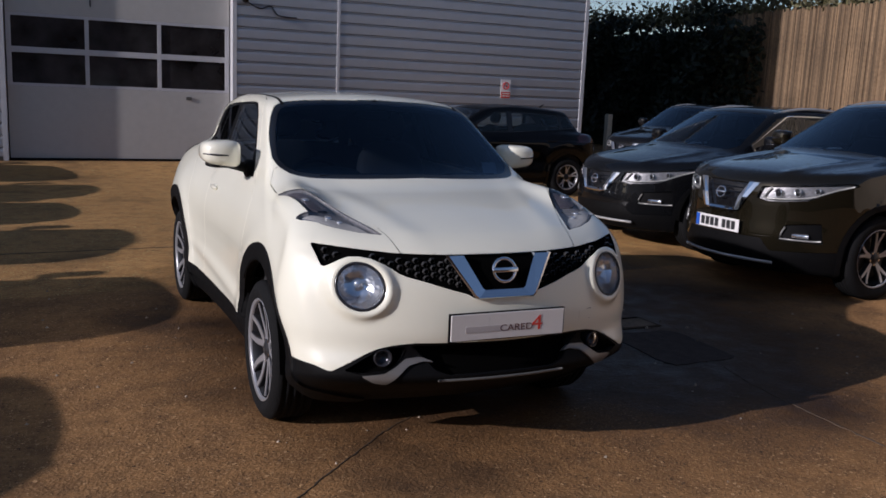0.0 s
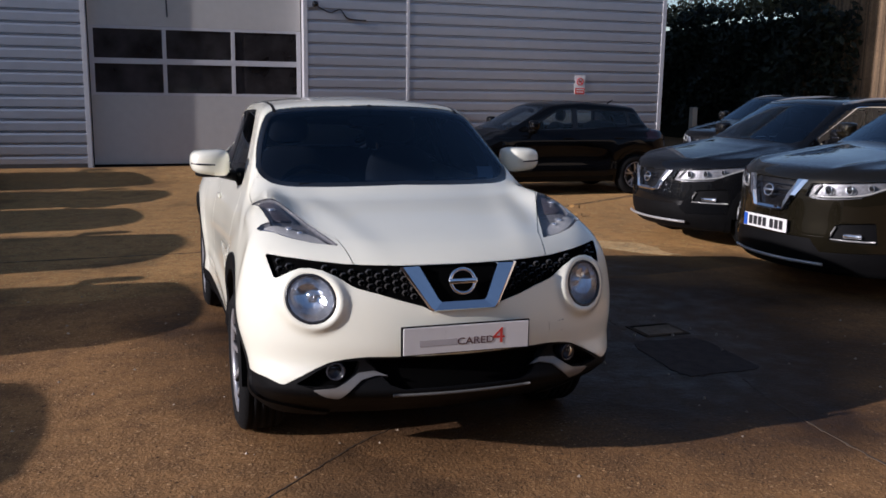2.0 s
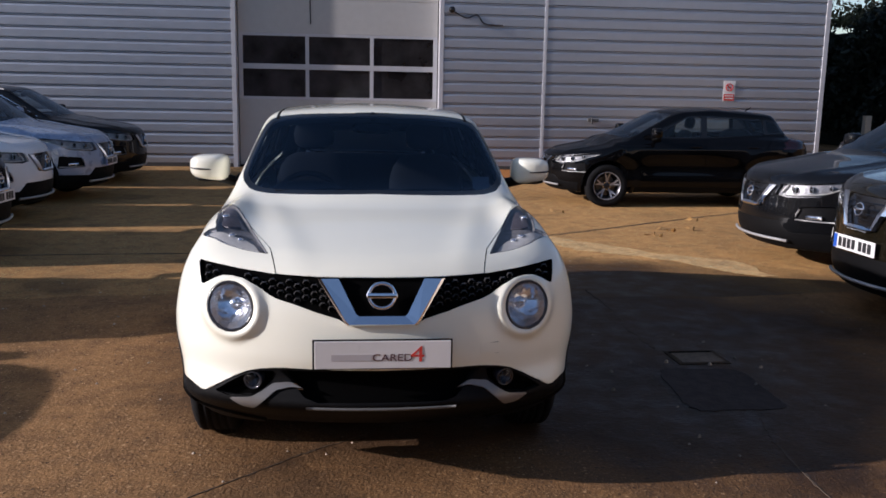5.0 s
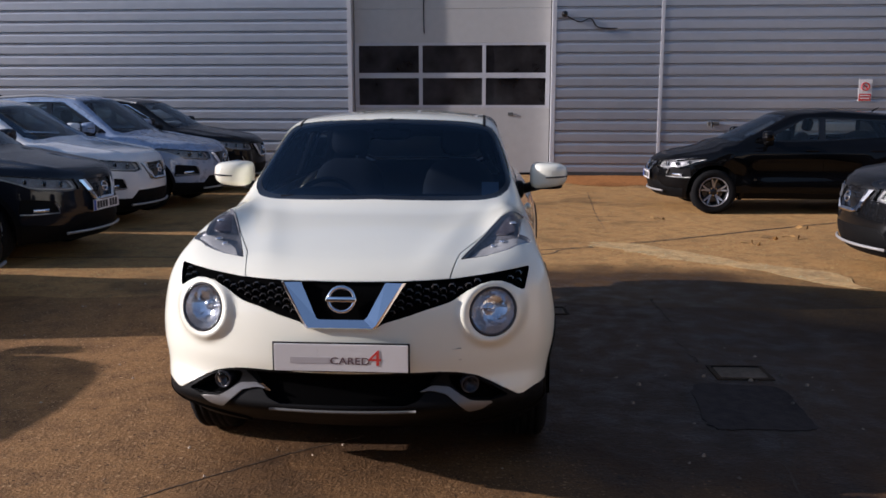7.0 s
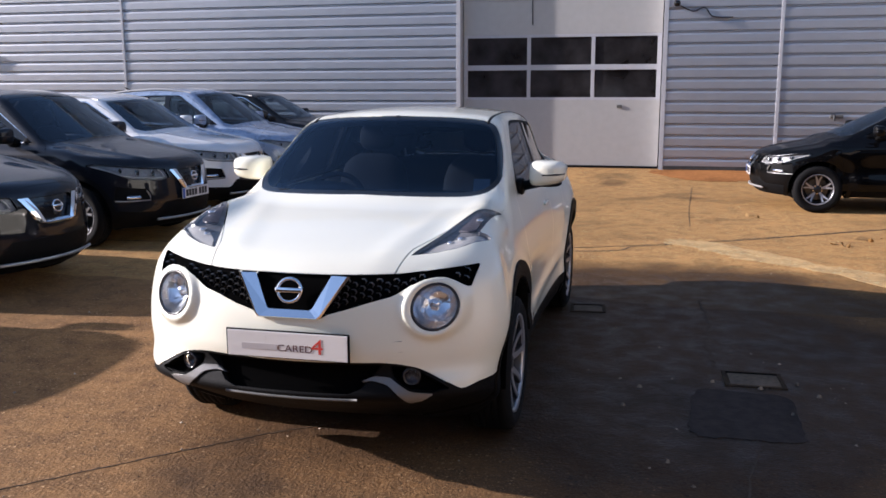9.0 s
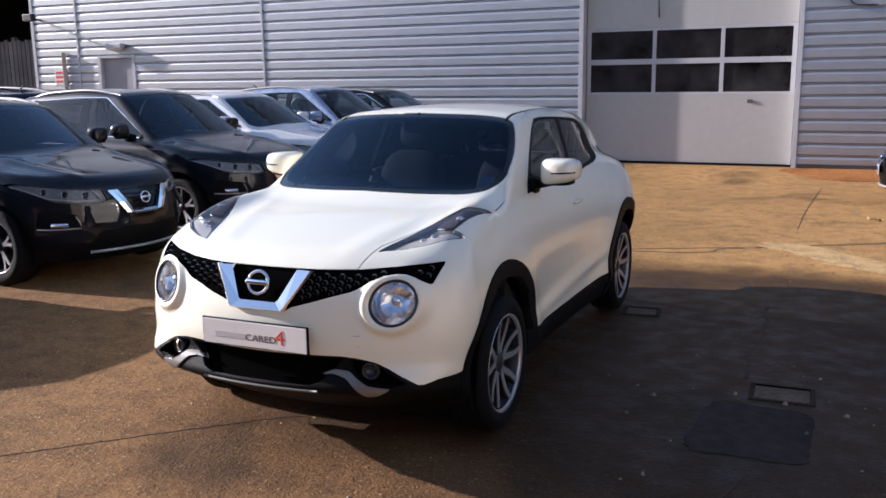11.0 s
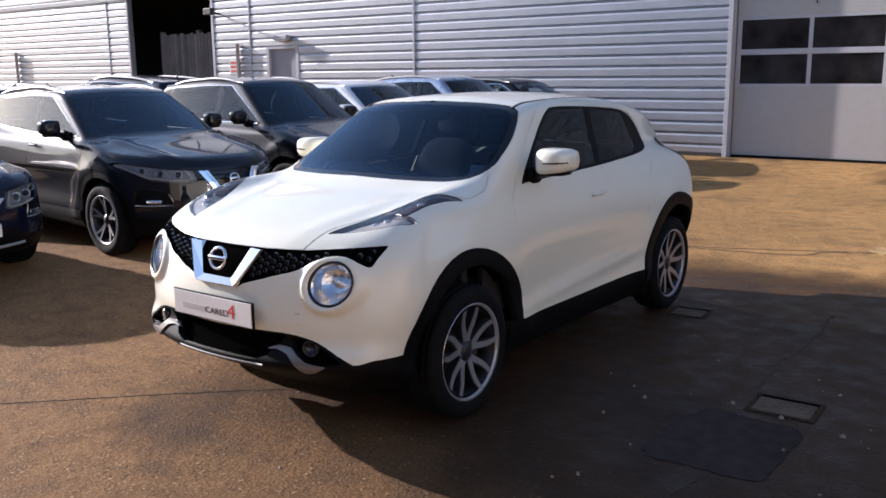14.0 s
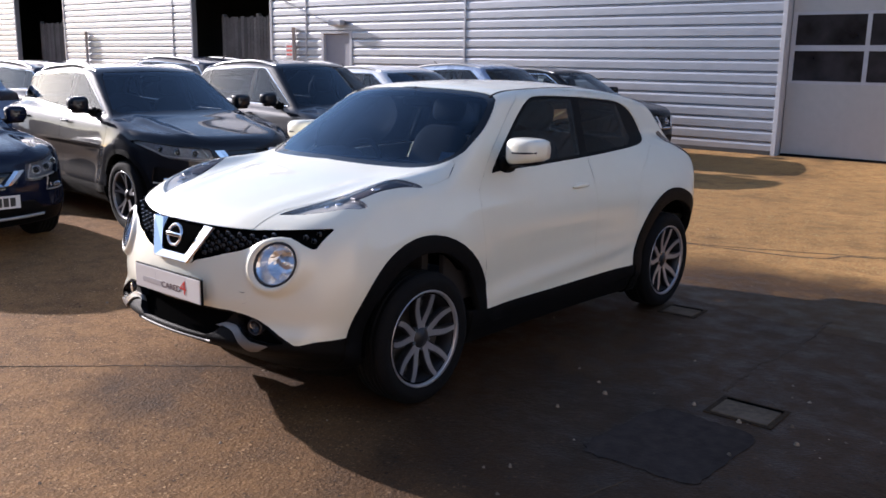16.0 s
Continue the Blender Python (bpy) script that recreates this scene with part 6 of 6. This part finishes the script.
# unseen walls added behind the walk; the south one blocks sky light
tagged(part("wall_south", boxes(((-70, -15.3, 0), (45, -15.0, 7.5))), mat("dull_brown_blocker", (0.13, 0.085, 0.06), 0.9, vary=0.3, scale=3, bump=0.3, bump_scale=30, spec=0.1), None), "unseen dull brown wall added to block sky light", "wall", kind="structure")
# unseen wall, added to throw warm sun onto the white car's shaded side
tagged(part("wall_east", boxes(((14.0, -15.0, 0), (14.3, 5.0, 5.5))), mat("pale_buff_bouncer", (0.42, 0.36, 0.285), 0.9, vary=0.12, scale=3, bump=0.2, bump_scale=40, spec=0.1), None), "unseen pale buff wall added to bounce sunlight", "wall", kind="structure")
# dark strips as the shadow line under the cladding, and the flashing over the western bays
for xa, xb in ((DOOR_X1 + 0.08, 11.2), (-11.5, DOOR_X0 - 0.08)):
    tagged(part("plinth", boxes(((xa, WALL_Y - 0.006, 0.08), (xb, WALL_Y - 0.002, 0.20))), M_DARKROOM, None), "dark strip painted as the shadow line under the cladding", "plinth", kind="structure")
tagged(part("trim", boxes(((-48, WALL_Y - 0.03, 3.97), (-14.95, WALL_Y - 0.013, 4.09)), bevel=0.004), M_TRIM, None), "long steel flashing over the open bays", "trim", kind="structure")
flood = empty("floodlight", Matrix(), "small dark floodlight on an arm at the wall", "lamp")
part("arm", tube(bmesh.new(), [(-14.55, WALL_Y, 3.36), (-14.55, WALL_Y - 0.34, 3.40)], 0.025, 8), M_INK, flood, "", True)
part("housing", boxes(((-14.70, WALL_Y - 0.46, 3.32), (-14.40, WALL_Y - 0.32, 3.50)), bevel=0.02), M_INK, flood)
notice = empty("wall_notice", Matrix(), "faded white and red notice on the steel wall", "sign")
part("sign_board", boxes(((-14.26, WALL_Y - 0.014, 1.74), (-13.92, WALL_Y - 0.004, 2.14)), bevel=0.002), M_SIGNW, notice)
for q in range(3):
    part("word_bar", boxes(((-14.22, WALL_Y - 0.018, 1.80 + 0.11 * q), (-13.96, WALL_Y - 0.0145, 1.86 + 0.11 * q))), M_REDINK, notice, "faded red bar in place of print")

# fence panels standing inside the open bays
for x0, x1, top in ((-18.5, -15.0, 2.95), (-31.0, -27.3, 2.95)):
    f = empty("board_fence", Matrix(), "grey vertical board fence in the open bay", "fence")
    for k in range(int((x1 - x0) / 0.16)):
        part("board", boxes(((x0 + k * 0.16, WALL_Y + 0.9, 0.13), (x0 + k * 0.16 + 0.14, WALL_Y + 0.925, top + 0.03 * math.sin(k * 2.3))), bevel=0.003), M_POSTW, f)
    for x in (x0, 0.5 * (x0 + x1), x1):
        part("post", boxes(((x - 0.06, WALL_Y + 0.93, 0.12), (x + 0.06, WALL_Y + 1.05, top + 0.1)), bevel=0.006), M_POSTW, f, "pale post")


def wall_sign():
    s = empty("safety_sign", Matrix(), "white no-smoking sign with red panel on the wall", "sign")
    x, z, y = 9.26, 1.75, WALL_Y - 0.012
    part("sign_board", boxes(((x - 0.12, y, z - 0.20), (x + 0.12, y + 0.008, z + 0.20)), bevel=0.002), M_SIGNW, s)
    part("sign_panel", boxes(((x - 0.11, y - 0.003, z - 0.19), (x + 0.11, y - 0.0005, z - 0.06))), M_REDINK, s, "red lower panel")
    bm = bmesh.new()
    for q in range(2):
        box(bm, (x - 0.085, y - 0.006, z - 0.105 - q * 0.05), (x + 0.085, y - 0.0035, z - 0.085 - q * 0.05))
    part("word_bar", bm, M_SIGNW, s, "pale bars in place of small print")
    bm = bmesh.new()
    tube(bm, [(x + 0.07 * math.cos(a), y - 0.004, z + 0.07 + 0.07 * math.sin(a)) for a in np.linspace(0, 2 * math.pi, 28, endpoint=False)], 0.010, 6, True)
    tube(bm, [(x - 0.05, y - 0.004, z + 0.12), (x + 0.05, y - 0.004, z + 0.02)], 0.009, 6)
    part("symbol_ring", bm, M_REDINK, s, "red prohibition ring")
    part("symbol", boxes(((x - 0.04, y - 0.003, z + 0.062), (x + 0.04, y - 0.001, z + 0.078))), M_INK, s)
    return s


wall_sign()
# camera on the wall and its cable
cc = empty("security_camera", Matrix(), "small dark security camera on the wall with hanging cable", "camera")
bm = bmesh.new()
blob(bm, (3.66, WALL_Y - 0.08, 3.16), (0.06, 0.08, 0.06), 2.4, 10)
part("housing", bm, M_GLOSSBLK, cc, "", True)
part("cable", tube(bmesh.new(), smooth_path([(3.72, WALL_Y - 0.02, 3.12), (3.95, WALL_Y - 0.03, 3.02), (4.15, WALL_Y - 0.02, 3.08), (4.3, WALL_Y - 0.025, 2.92), (4.65, WALL_Y - 0.02, 2.90)], 5), 0.012, 6), M_INK, cc, "", True)
tp = empty("wall_tap", Matrix(), "small outdoor tap with bracket on the wall", "tap")
part("bracket", boxes(((6.40, WALL_Y - 0.05, 1.10), (6.62, WALL_Y + 0.0, 1.16)), bevel=0.01), M_SATIN, tp)
part("spout", tube(bmesh.new(), smooth_path([(6.45, WALL_Y - 0.04, 1.14), (6.45, WALL_Y - 0.14, 1.16), (6.45, WALL_Y - 0.16, 1.06)], 4), 0.018, 8), M_INK, tp, "", True)


def slat_fence(x, y0, y1, z0, z1):
    """A tall close fence of narrow split slats, facing the yard."""
    f = empty("slat_fence", Matrix(), "tall fence of narrow weathered wooden slats", "fence")
    rnd = random.Random(4)
    y = y0
    near = 0
    while y < y1:
        w = rnd.uniform(0.035, 0.06)
        dx, top = rnd.uniform(0, 0.02), z1 + rnd.uniform(-0.05, 0.05)
        bm = bmesh.new()
        pts = [(x - dx, y), (x - dx - 0.012, y + w / 2), (x - dx, y + w), (x + 0.02, y + w), (x + 0.02, y)]
        lo = [bm.verts.new((a, b, z0)) for a, b in pts]
        hi = [bm.verts.new((a + rnd.uniform(-0.006, 0.006), b, top)) for a, b in pts]
        for i in range(5):
            bm.faces.new((lo[i], hi[i], hi[(i + 1) % 5], lo[(i + 1) % 5]))
        bm.faces.new(hi)
        bmesh.ops.recalc_face_normals(bm, faces=bm.faces[:])
        part("slat", bm, M_WOOD, f)
        y += w + rnd.uniform(0.002, 0.008)
    for z in (z0 + 0.5, z1 - 0.6):
        part("rail", boxes(((x + 0.021, y0, z), (x + 0.08, y1, z + 0.09))), M_WOOD, f)
    return f


slat_fence(17.6, 9.0, 21.0, 0.1, 4.08)
# plain board out of view, added so the sunlit fence fills the shade
far = empty("slat_fence", Matrix(), "unseen fence continuation added for warm bounced light", "fence")
part("boarding", boxes(((17.58, -28.0, 0.1), (17.64, 8.99, 4.08))), M_WOOD, far)


def leaf_cloud(name, material, places, size, seed, label, category, kind="stuff"):
    """Many small leaves, each a folded quad, at the places given."""
    rnd = random.Random(seed)
    vs, fs = [], []
    for c in places:
        n = Vector((rnd.gauss(0, 1), rnd.gauss(0, 1), rnd.gauss(0.4, 1))).normalized()
        u = n.orthogonal().normalized()
        u = Matrix.Rotation(rnd.uniform(0, 6.28), 3, n) @ u
        w = n.cross(u)
        s = size * rnd.uniform(0.6, 1.4)
        k = len(vs)
        vs += [c - u * s, c + w * s * 0.5 - n * s * 0.15, c + u * s, c - w * s * 0.5 - n * s * 0.15]
        fs += [(k, k + 1, k + 2), (k, k + 2, k + 3)]
    return tagged(mesh_ob(name, vs, fs, material), label, category, kind=kind)


def hedge_bank():
    rnd = random.Random(9)
    pts = []
    for _ in range(26000):
        y = rnd.uniform(18.5, 44)
        top = 3.75 + 0.35 * math.sin(y * 1.3) + 0.25 * math.sin(y * 3.1 + 1) + rnd.uniform(0, 0.25)
        z = rnd.uniform(0.1, 1) ** 0.8 * top
        pts.append(Vector((17.3 + rnd.uniform(-0.5, 0.5) - 0.25 * math.sin(y * 2 + z * 2), y, z)))
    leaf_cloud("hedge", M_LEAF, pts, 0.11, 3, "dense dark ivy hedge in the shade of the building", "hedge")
    # plain box behind the leaves, coloured as the shade within the hedge
    tagged(part("hedge_core", boxes(((17.5, 21.2, 0.05), (18.4, 45, 3.7))), mat("hedge_shade", (0.01, 0.014, 0.006), 0.95, vary=0.4, scale=4), None), "solid dark core with the inner hedge shade in its colour", "hedge", kind="stuff")


hedge_bank()
rr = random.Random(21)
leaf_cloud("fence_top_growth", M_LEAFD, [Vector((17.9 + rr.uniform(-0.3, 0.9), rr.uniform(9, 30), 4.0 + abs(rr.gauss(0, 0.32)))) for _ in range(7000)], 0.09, 5, "straggling pale climber above the fence", "climber")


def bare_tree(x, y, h, seed):
    """A bare winter tree: tapered trunk, limbs, twigs and a thin scatter of leaves."""
    rnd = random.Random(seed)
    t = empty("tree", Matrix.Translation((x, y, 0)), "bare winter tree with thin twigs behind the fence", "tree", "trees behind the fence")
    bm = bmesh.new()
    tips = []

    def limb(p, d, ln, r, depth):
        pts, rs = [p], [r]
        for k in range(4):
            d = (d + Vector((rnd.gauss(0, 0.16), rnd.gauss(0, 0.16), rnd.gauss(0.05, 0.10)))).normalized()
            p = p + d * ln / 4
            pts.append(p)
            rs.append(r * (1 - 0.14 * (k + 1)))
        tube(bm, pts, rs, 6 if depth < 2 else 4)
        if depth < 4:
            for _ in range(rnd.choice((2, 3, 3))):
                nd = (d + Vector((rnd.gauss(0, 0.55), rnd.gauss(0, 0.55), rnd.gauss(0.1, 0.35)))).normalized()
                limb(pts[rnd.choice((2, 3, 4))], nd, ln * rnd.uniform(0.55, 0.75), rs[-1] * 0.68, depth + 1)
        else:
            tips.append(p)
    limb(Vector((0, 0, 0)), Vector((0, 0, 1)), h * 0.38, h * 0.022, 0)
    part("trunk", bm, M_BARK, t, "", True)
    crown = leaf_cloud("crown", M_LEAFD, [p + Vector((rnd.gauss(0, 0.25), rnd.gauss(0, 0.25), rnd.gauss(0, 0.25))) for p in tips for _ in range(4)], 0.06, seed, "sparse dry leaves", "")
    crown.parent = t
    return t


for k, (x, y, h) in enumerate(((20.5, 23.5, 9), (21.5, 27.5, 10), (19.8, 31, 9), (22, 20, 9.5), (21, 16.5, 8.5), (23, 35, 11))):
    bare_tree(x, y, h, 40 + k)

tagged(part("marker_post", boxes(((13.9, 20.2, 0.1), (14.05, 20.35, 1.25)), bevel=0.01), mat("cream_concrete", (0.62, 0.55, 0.42), 0.85, vary=0.1, scale=8, bump=0.2), None), "short cream concrete post by the hedge", "post")
rg = random.Random(6)
leaf_cloud("grass_bank", mat("dry_grass", (0.20, 0.22, 0.06), 0.8, vary=0.3, scale=5, island=0.3), [Vector((rg.uniform(14.2, 17.2), rg.uniform(17.6, 20.5), 0.12 + abs(rg.gauss(0, 0.25)))) for _ in range(3500)], 0.10, 8, "rough yellow-green grass at the fence foot", "grass")


# ---- joints, cracks and patches in the concrete ----
def joint(pts, w, name="slab_joint", label="dark filled joint between concrete slabs", sway=0.35):
    rnd = random.Random(len(pts) + int(100 * pts[0][0]))
    path = smooth_path([(x, y) for x, y in pts], 30)
    bm = bmesh.new()
    rows, drift = [], 0.0
    for i, (x, y) in enumerate(path):
        a, b = path[max(i - 1, 0)], path[min(i + 1, len(path) - 1)]
        d = Vector((b[0] - a[0], b[1] - a[1])).normalized()
        ww = w * rnd.uniform(0.25, 1.4) / 2
        drift = 0.8 * drift + rnd.gauss(0, max(w * sway, 0.003))
        off = drift
        zg = float(np.interp(y, [15.6, 16.6, 17.3], [0, 0.07, 0.12])) + (0.004 if y > 7 else 0)
        rows.append([bm.verts.new((x - d.y * (off + s * ww), y + d.x * (off + s * ww), zg + h)) for s, h in ((-1, 0.0), (-1, 0.003), (1, 0.003), (1, 0.0))])
    for p, q in zip(rows, rows[1:]):
        for i in range(3):
            bm.faces.new((p[i], p[i + 1], q[i + 1], q[i]))
    bmesh.ops.recalc_face_normals(bm, faces=bm.faces[:])
    return tagged(part(name, bm, M_TAR, None), label, "joint", kind="structure")


joint([(-6, 8.6), (2.07, 9.22), (3.3, 9.75), (4.6, 10.5), (6.3, 11.6), (9, 13.2)], 0.022, sway=0.10)
joint([(1.5, 9.24), (2.07, 9.28), (3.3, 9.81), (4.6, 10.56), (6.3, 11.66), (8, 12.7)], 0.012, sway=0.2)
joint([(3.84, 11.2), (3.88, 12.8), (3.95, 14.4), (4.0, 15.5)], 0.007)
joint([(0.2, 2.7), (0.8, 3.29), (1.47, 3.94), (1.9, 4.3)], 0.005, "crack", "thin crack in the concrete")
joint([(3.84, 3.1), (3.85, 3.78), (3.95, 4.4)], 0.012)
joint([(3.82, 5.66), (3.80, 6.1), (3.83, 6.76), (3.81, 7.4)], 0.020, "crack", "thin crack in the concrete")


def ragged_sheet(name, pts, z, material, label, category, seed, rough=0.04):
    """A thin flat patch with an uneven outline."""
    rnd = random.Random(seed)
    path = smooth_path(pts, 7, True)
    bm = bmesh.new()
    zf = z if callable(z) else (lambda x, y: z)
    top = [bm.verts.new((x + rnd.gauss(0, rough), y + rnd.gauss(0, rough), zf(x, y))) for x, y in path]
    low = [bm.verts.new((v.co.x, v.co.y, v.co.z - 0.003)) for v in top]
    bm.faces.new(top)
    for i in range(len(top)):
        bm.faces.new((top[i], low[i], low[(i + 1) % len(top)], top[(i + 1) % len(top)]))
    bmesh.ops.triangulate(bm, faces=[f for f in bm.faces if len(f.verts) > 4])
    bmesh.ops.recalc_face_normals(bm, faces=bm.faces[:])
    return tagged(part(name, bm, material, None), label, category, kind="structure")


M_PALE = ground_material("worn_pale_concrete", 2.6, (1.0, 1.0, 0.9), 0.35)
ragged_sheet("worn_strip", [(3.7, 10.25), (4.3, 9.95), (4.95, 9.2), (5.75, 8.5), (5.6, 7.95), (4.9, 8.75), (4.2, 9.35), (3.6, 9.95)], 0.009, M_PALE, "pale worn strip across the slab", "pavement", 3)
ragged_sheet("dirt_strip", [(3.5, 17.3), (3.7, 16.5), (4.4, 16.15), (5.4, 16.4), (6.4, 16.75), (8.5, 16.95), (10.9, 17.1), (10.9, 17.3), (7, 17.3)], lambda x, y: 0.071 * (y - 15.6) + 0.010, mat("rusty_dirt", (0.30, 0.125, 0.04), 0.9, vary=0.4, scale=5, bump=0.3, bump_scale=40, spec=0.1), "rust-orange dirt along the foot of the wall", "dirt", 6, 0.02)
part_leaf = [(5.6, 10.6), (5.9, 10.7), (5.3, 10.2), (4.6, 12.2), (6.3, 11.4)]
leaf_cloud("fallen_leaves", mat("orange_leaf", (0.34, 0.19, 0.06), 0.7, vary=0.4, scale=5, island=0.4), [Vector((x + 0.12 * math.sin(7 * k), y + 0.1 * math.cos(5 * k), 0.02)) for x, y in part_leaf for k in range(3)], 0.05, 31, "a few dry fallen leaves", "leaves")
M_RIM = ground_material("greyish_mortar", 0.31, (1.0, 1.02, 1.12), 0.4)
ragged_sheet("repair_patch", [(3.66, 4.54), (3.92, 4.52), (4.17, 4.55), (4.19, 4.86), (4.18, 5.18), (3.93, 5.22), (3.70, 5.20), (3.65, 4.86)], 0.004, mat("newer_concrete", (0.043, 0.033, 0.028), 0.85, 0.0, vary=0.5, scale=6, bump=0.5, bump_scale=50, spec=0.1), "dark patch of newer concrete let into the yard", "patch", 14, 0.007)


def drain_cover(x0, y0, x1, y1, turn):
    """A small square concrete cover set in mortar, with an open slot along one edge."""
    root = empty("drain_cover", pose((x0 + x1) / 2, (y0 + y1) / 2, 0, 0, 0, turn), "small pale concrete drain cover with a black bar as the shaded inside of the slot", "drain cover", "drain covers in the yard")
    a, b = (x1 - x0) / 2, (y1 - y0) / 2
    part("frame", boxes(((-a - 0.025, -b - 0.025, -0.02), (-a, b + 0.045, 0.006)), ((a, -b - 0.025, -0.02), (a + 0.025, b + 0.045, 0.006)), ((-a, -b - 0.025, -0.02), (a, -b, 0.006)), ((-a, b + 0.03, -0.02), (a, b + 0.045, 0.006)), bevel=0.002), M_RIM, root, "rough mortar frame")
    # solid black bar stands for the shade inside the slot
    part("slot", boxes(((-a, b - 0.008, -0.02), (a, b + 0.03, 0.005))), M_RECESS_SHADE, root, "black bar as the shaded inside of the slot")
    part("slab", boxes(((-a + 0.004, -b + 0.004, -0.02), (a - 0.004, b - 0.008, 0.009)), bevel=0.003), M_COVER, root, "worn pale concrete slab")
    return root


M_COVER = mat("worn_cover_concrete", (0.15, 0.11, 0.075), 0.9, vary=0.35, scale=12, bump=0.4, bump_scale=60, spec=0.15)
drain_cover(3.88, 5.34, 4.17, 5.55, 2)
drain_cover(2.84, 6.84, 3.06, 7.02, 5)
rs = random.Random(17)
pv, pf = [], []
for _ in range(240):
    x, y, s = rs.uniform(-1, 7.5), rs.uniform(2.2, 12), rs.uniform(0.004, 0.013)
    k = len(pv)
    pv += [(x - s, y, 0.0), (x, y - s, 0.0), (x + s, y, 0.0), (x, y + s, 0.0), (x + rs.uniform(-s, s) * 0.4, y, s * 0.9)]
    pf += [(k, k + 1, k + 4), (k + 1, k + 2, k + 4), (k + 2, k + 3, k + 4), (k + 3, k, k + 4)]
for x, y in ((4.17, 4.91), (4.35, 5.23), (3.38, 5.18), (3.53, 4.16), (4.26, 5.42), (3.79, 5.36), (3.30, 4.86), (4.05, 5.30)):
    k, s = len(pv), rs.uniform(0.009, 0.017)
    pv += [(x - s, y, 0.0), (x, y - s * 0.6, 0.0), (x + s, y, 0.0), (x, y + s * 0.6, 0.0), (x - s * 0.5, y, 0.016), (x, y - s * 0.3, 0.018), (x + s * 0.6, y, 0.015), (x, y + s * 0.3, 0.017)]
    pf += [(k + i, k + (i + 1) % 4, k + 4 + (i + 1) % 4, k + 4 + i) for i in range(4)] + [(k + 4, k + 5, k + 6, k + 7)]
tagged(mesh_ob("grit", pv, pf, mat("pale_grit", (0.30, 0.24, 0.18), 0.9, vary=0.3, scale=30, island=0.5)), "loose pale grit and small stones", "grit", kind="stuff")
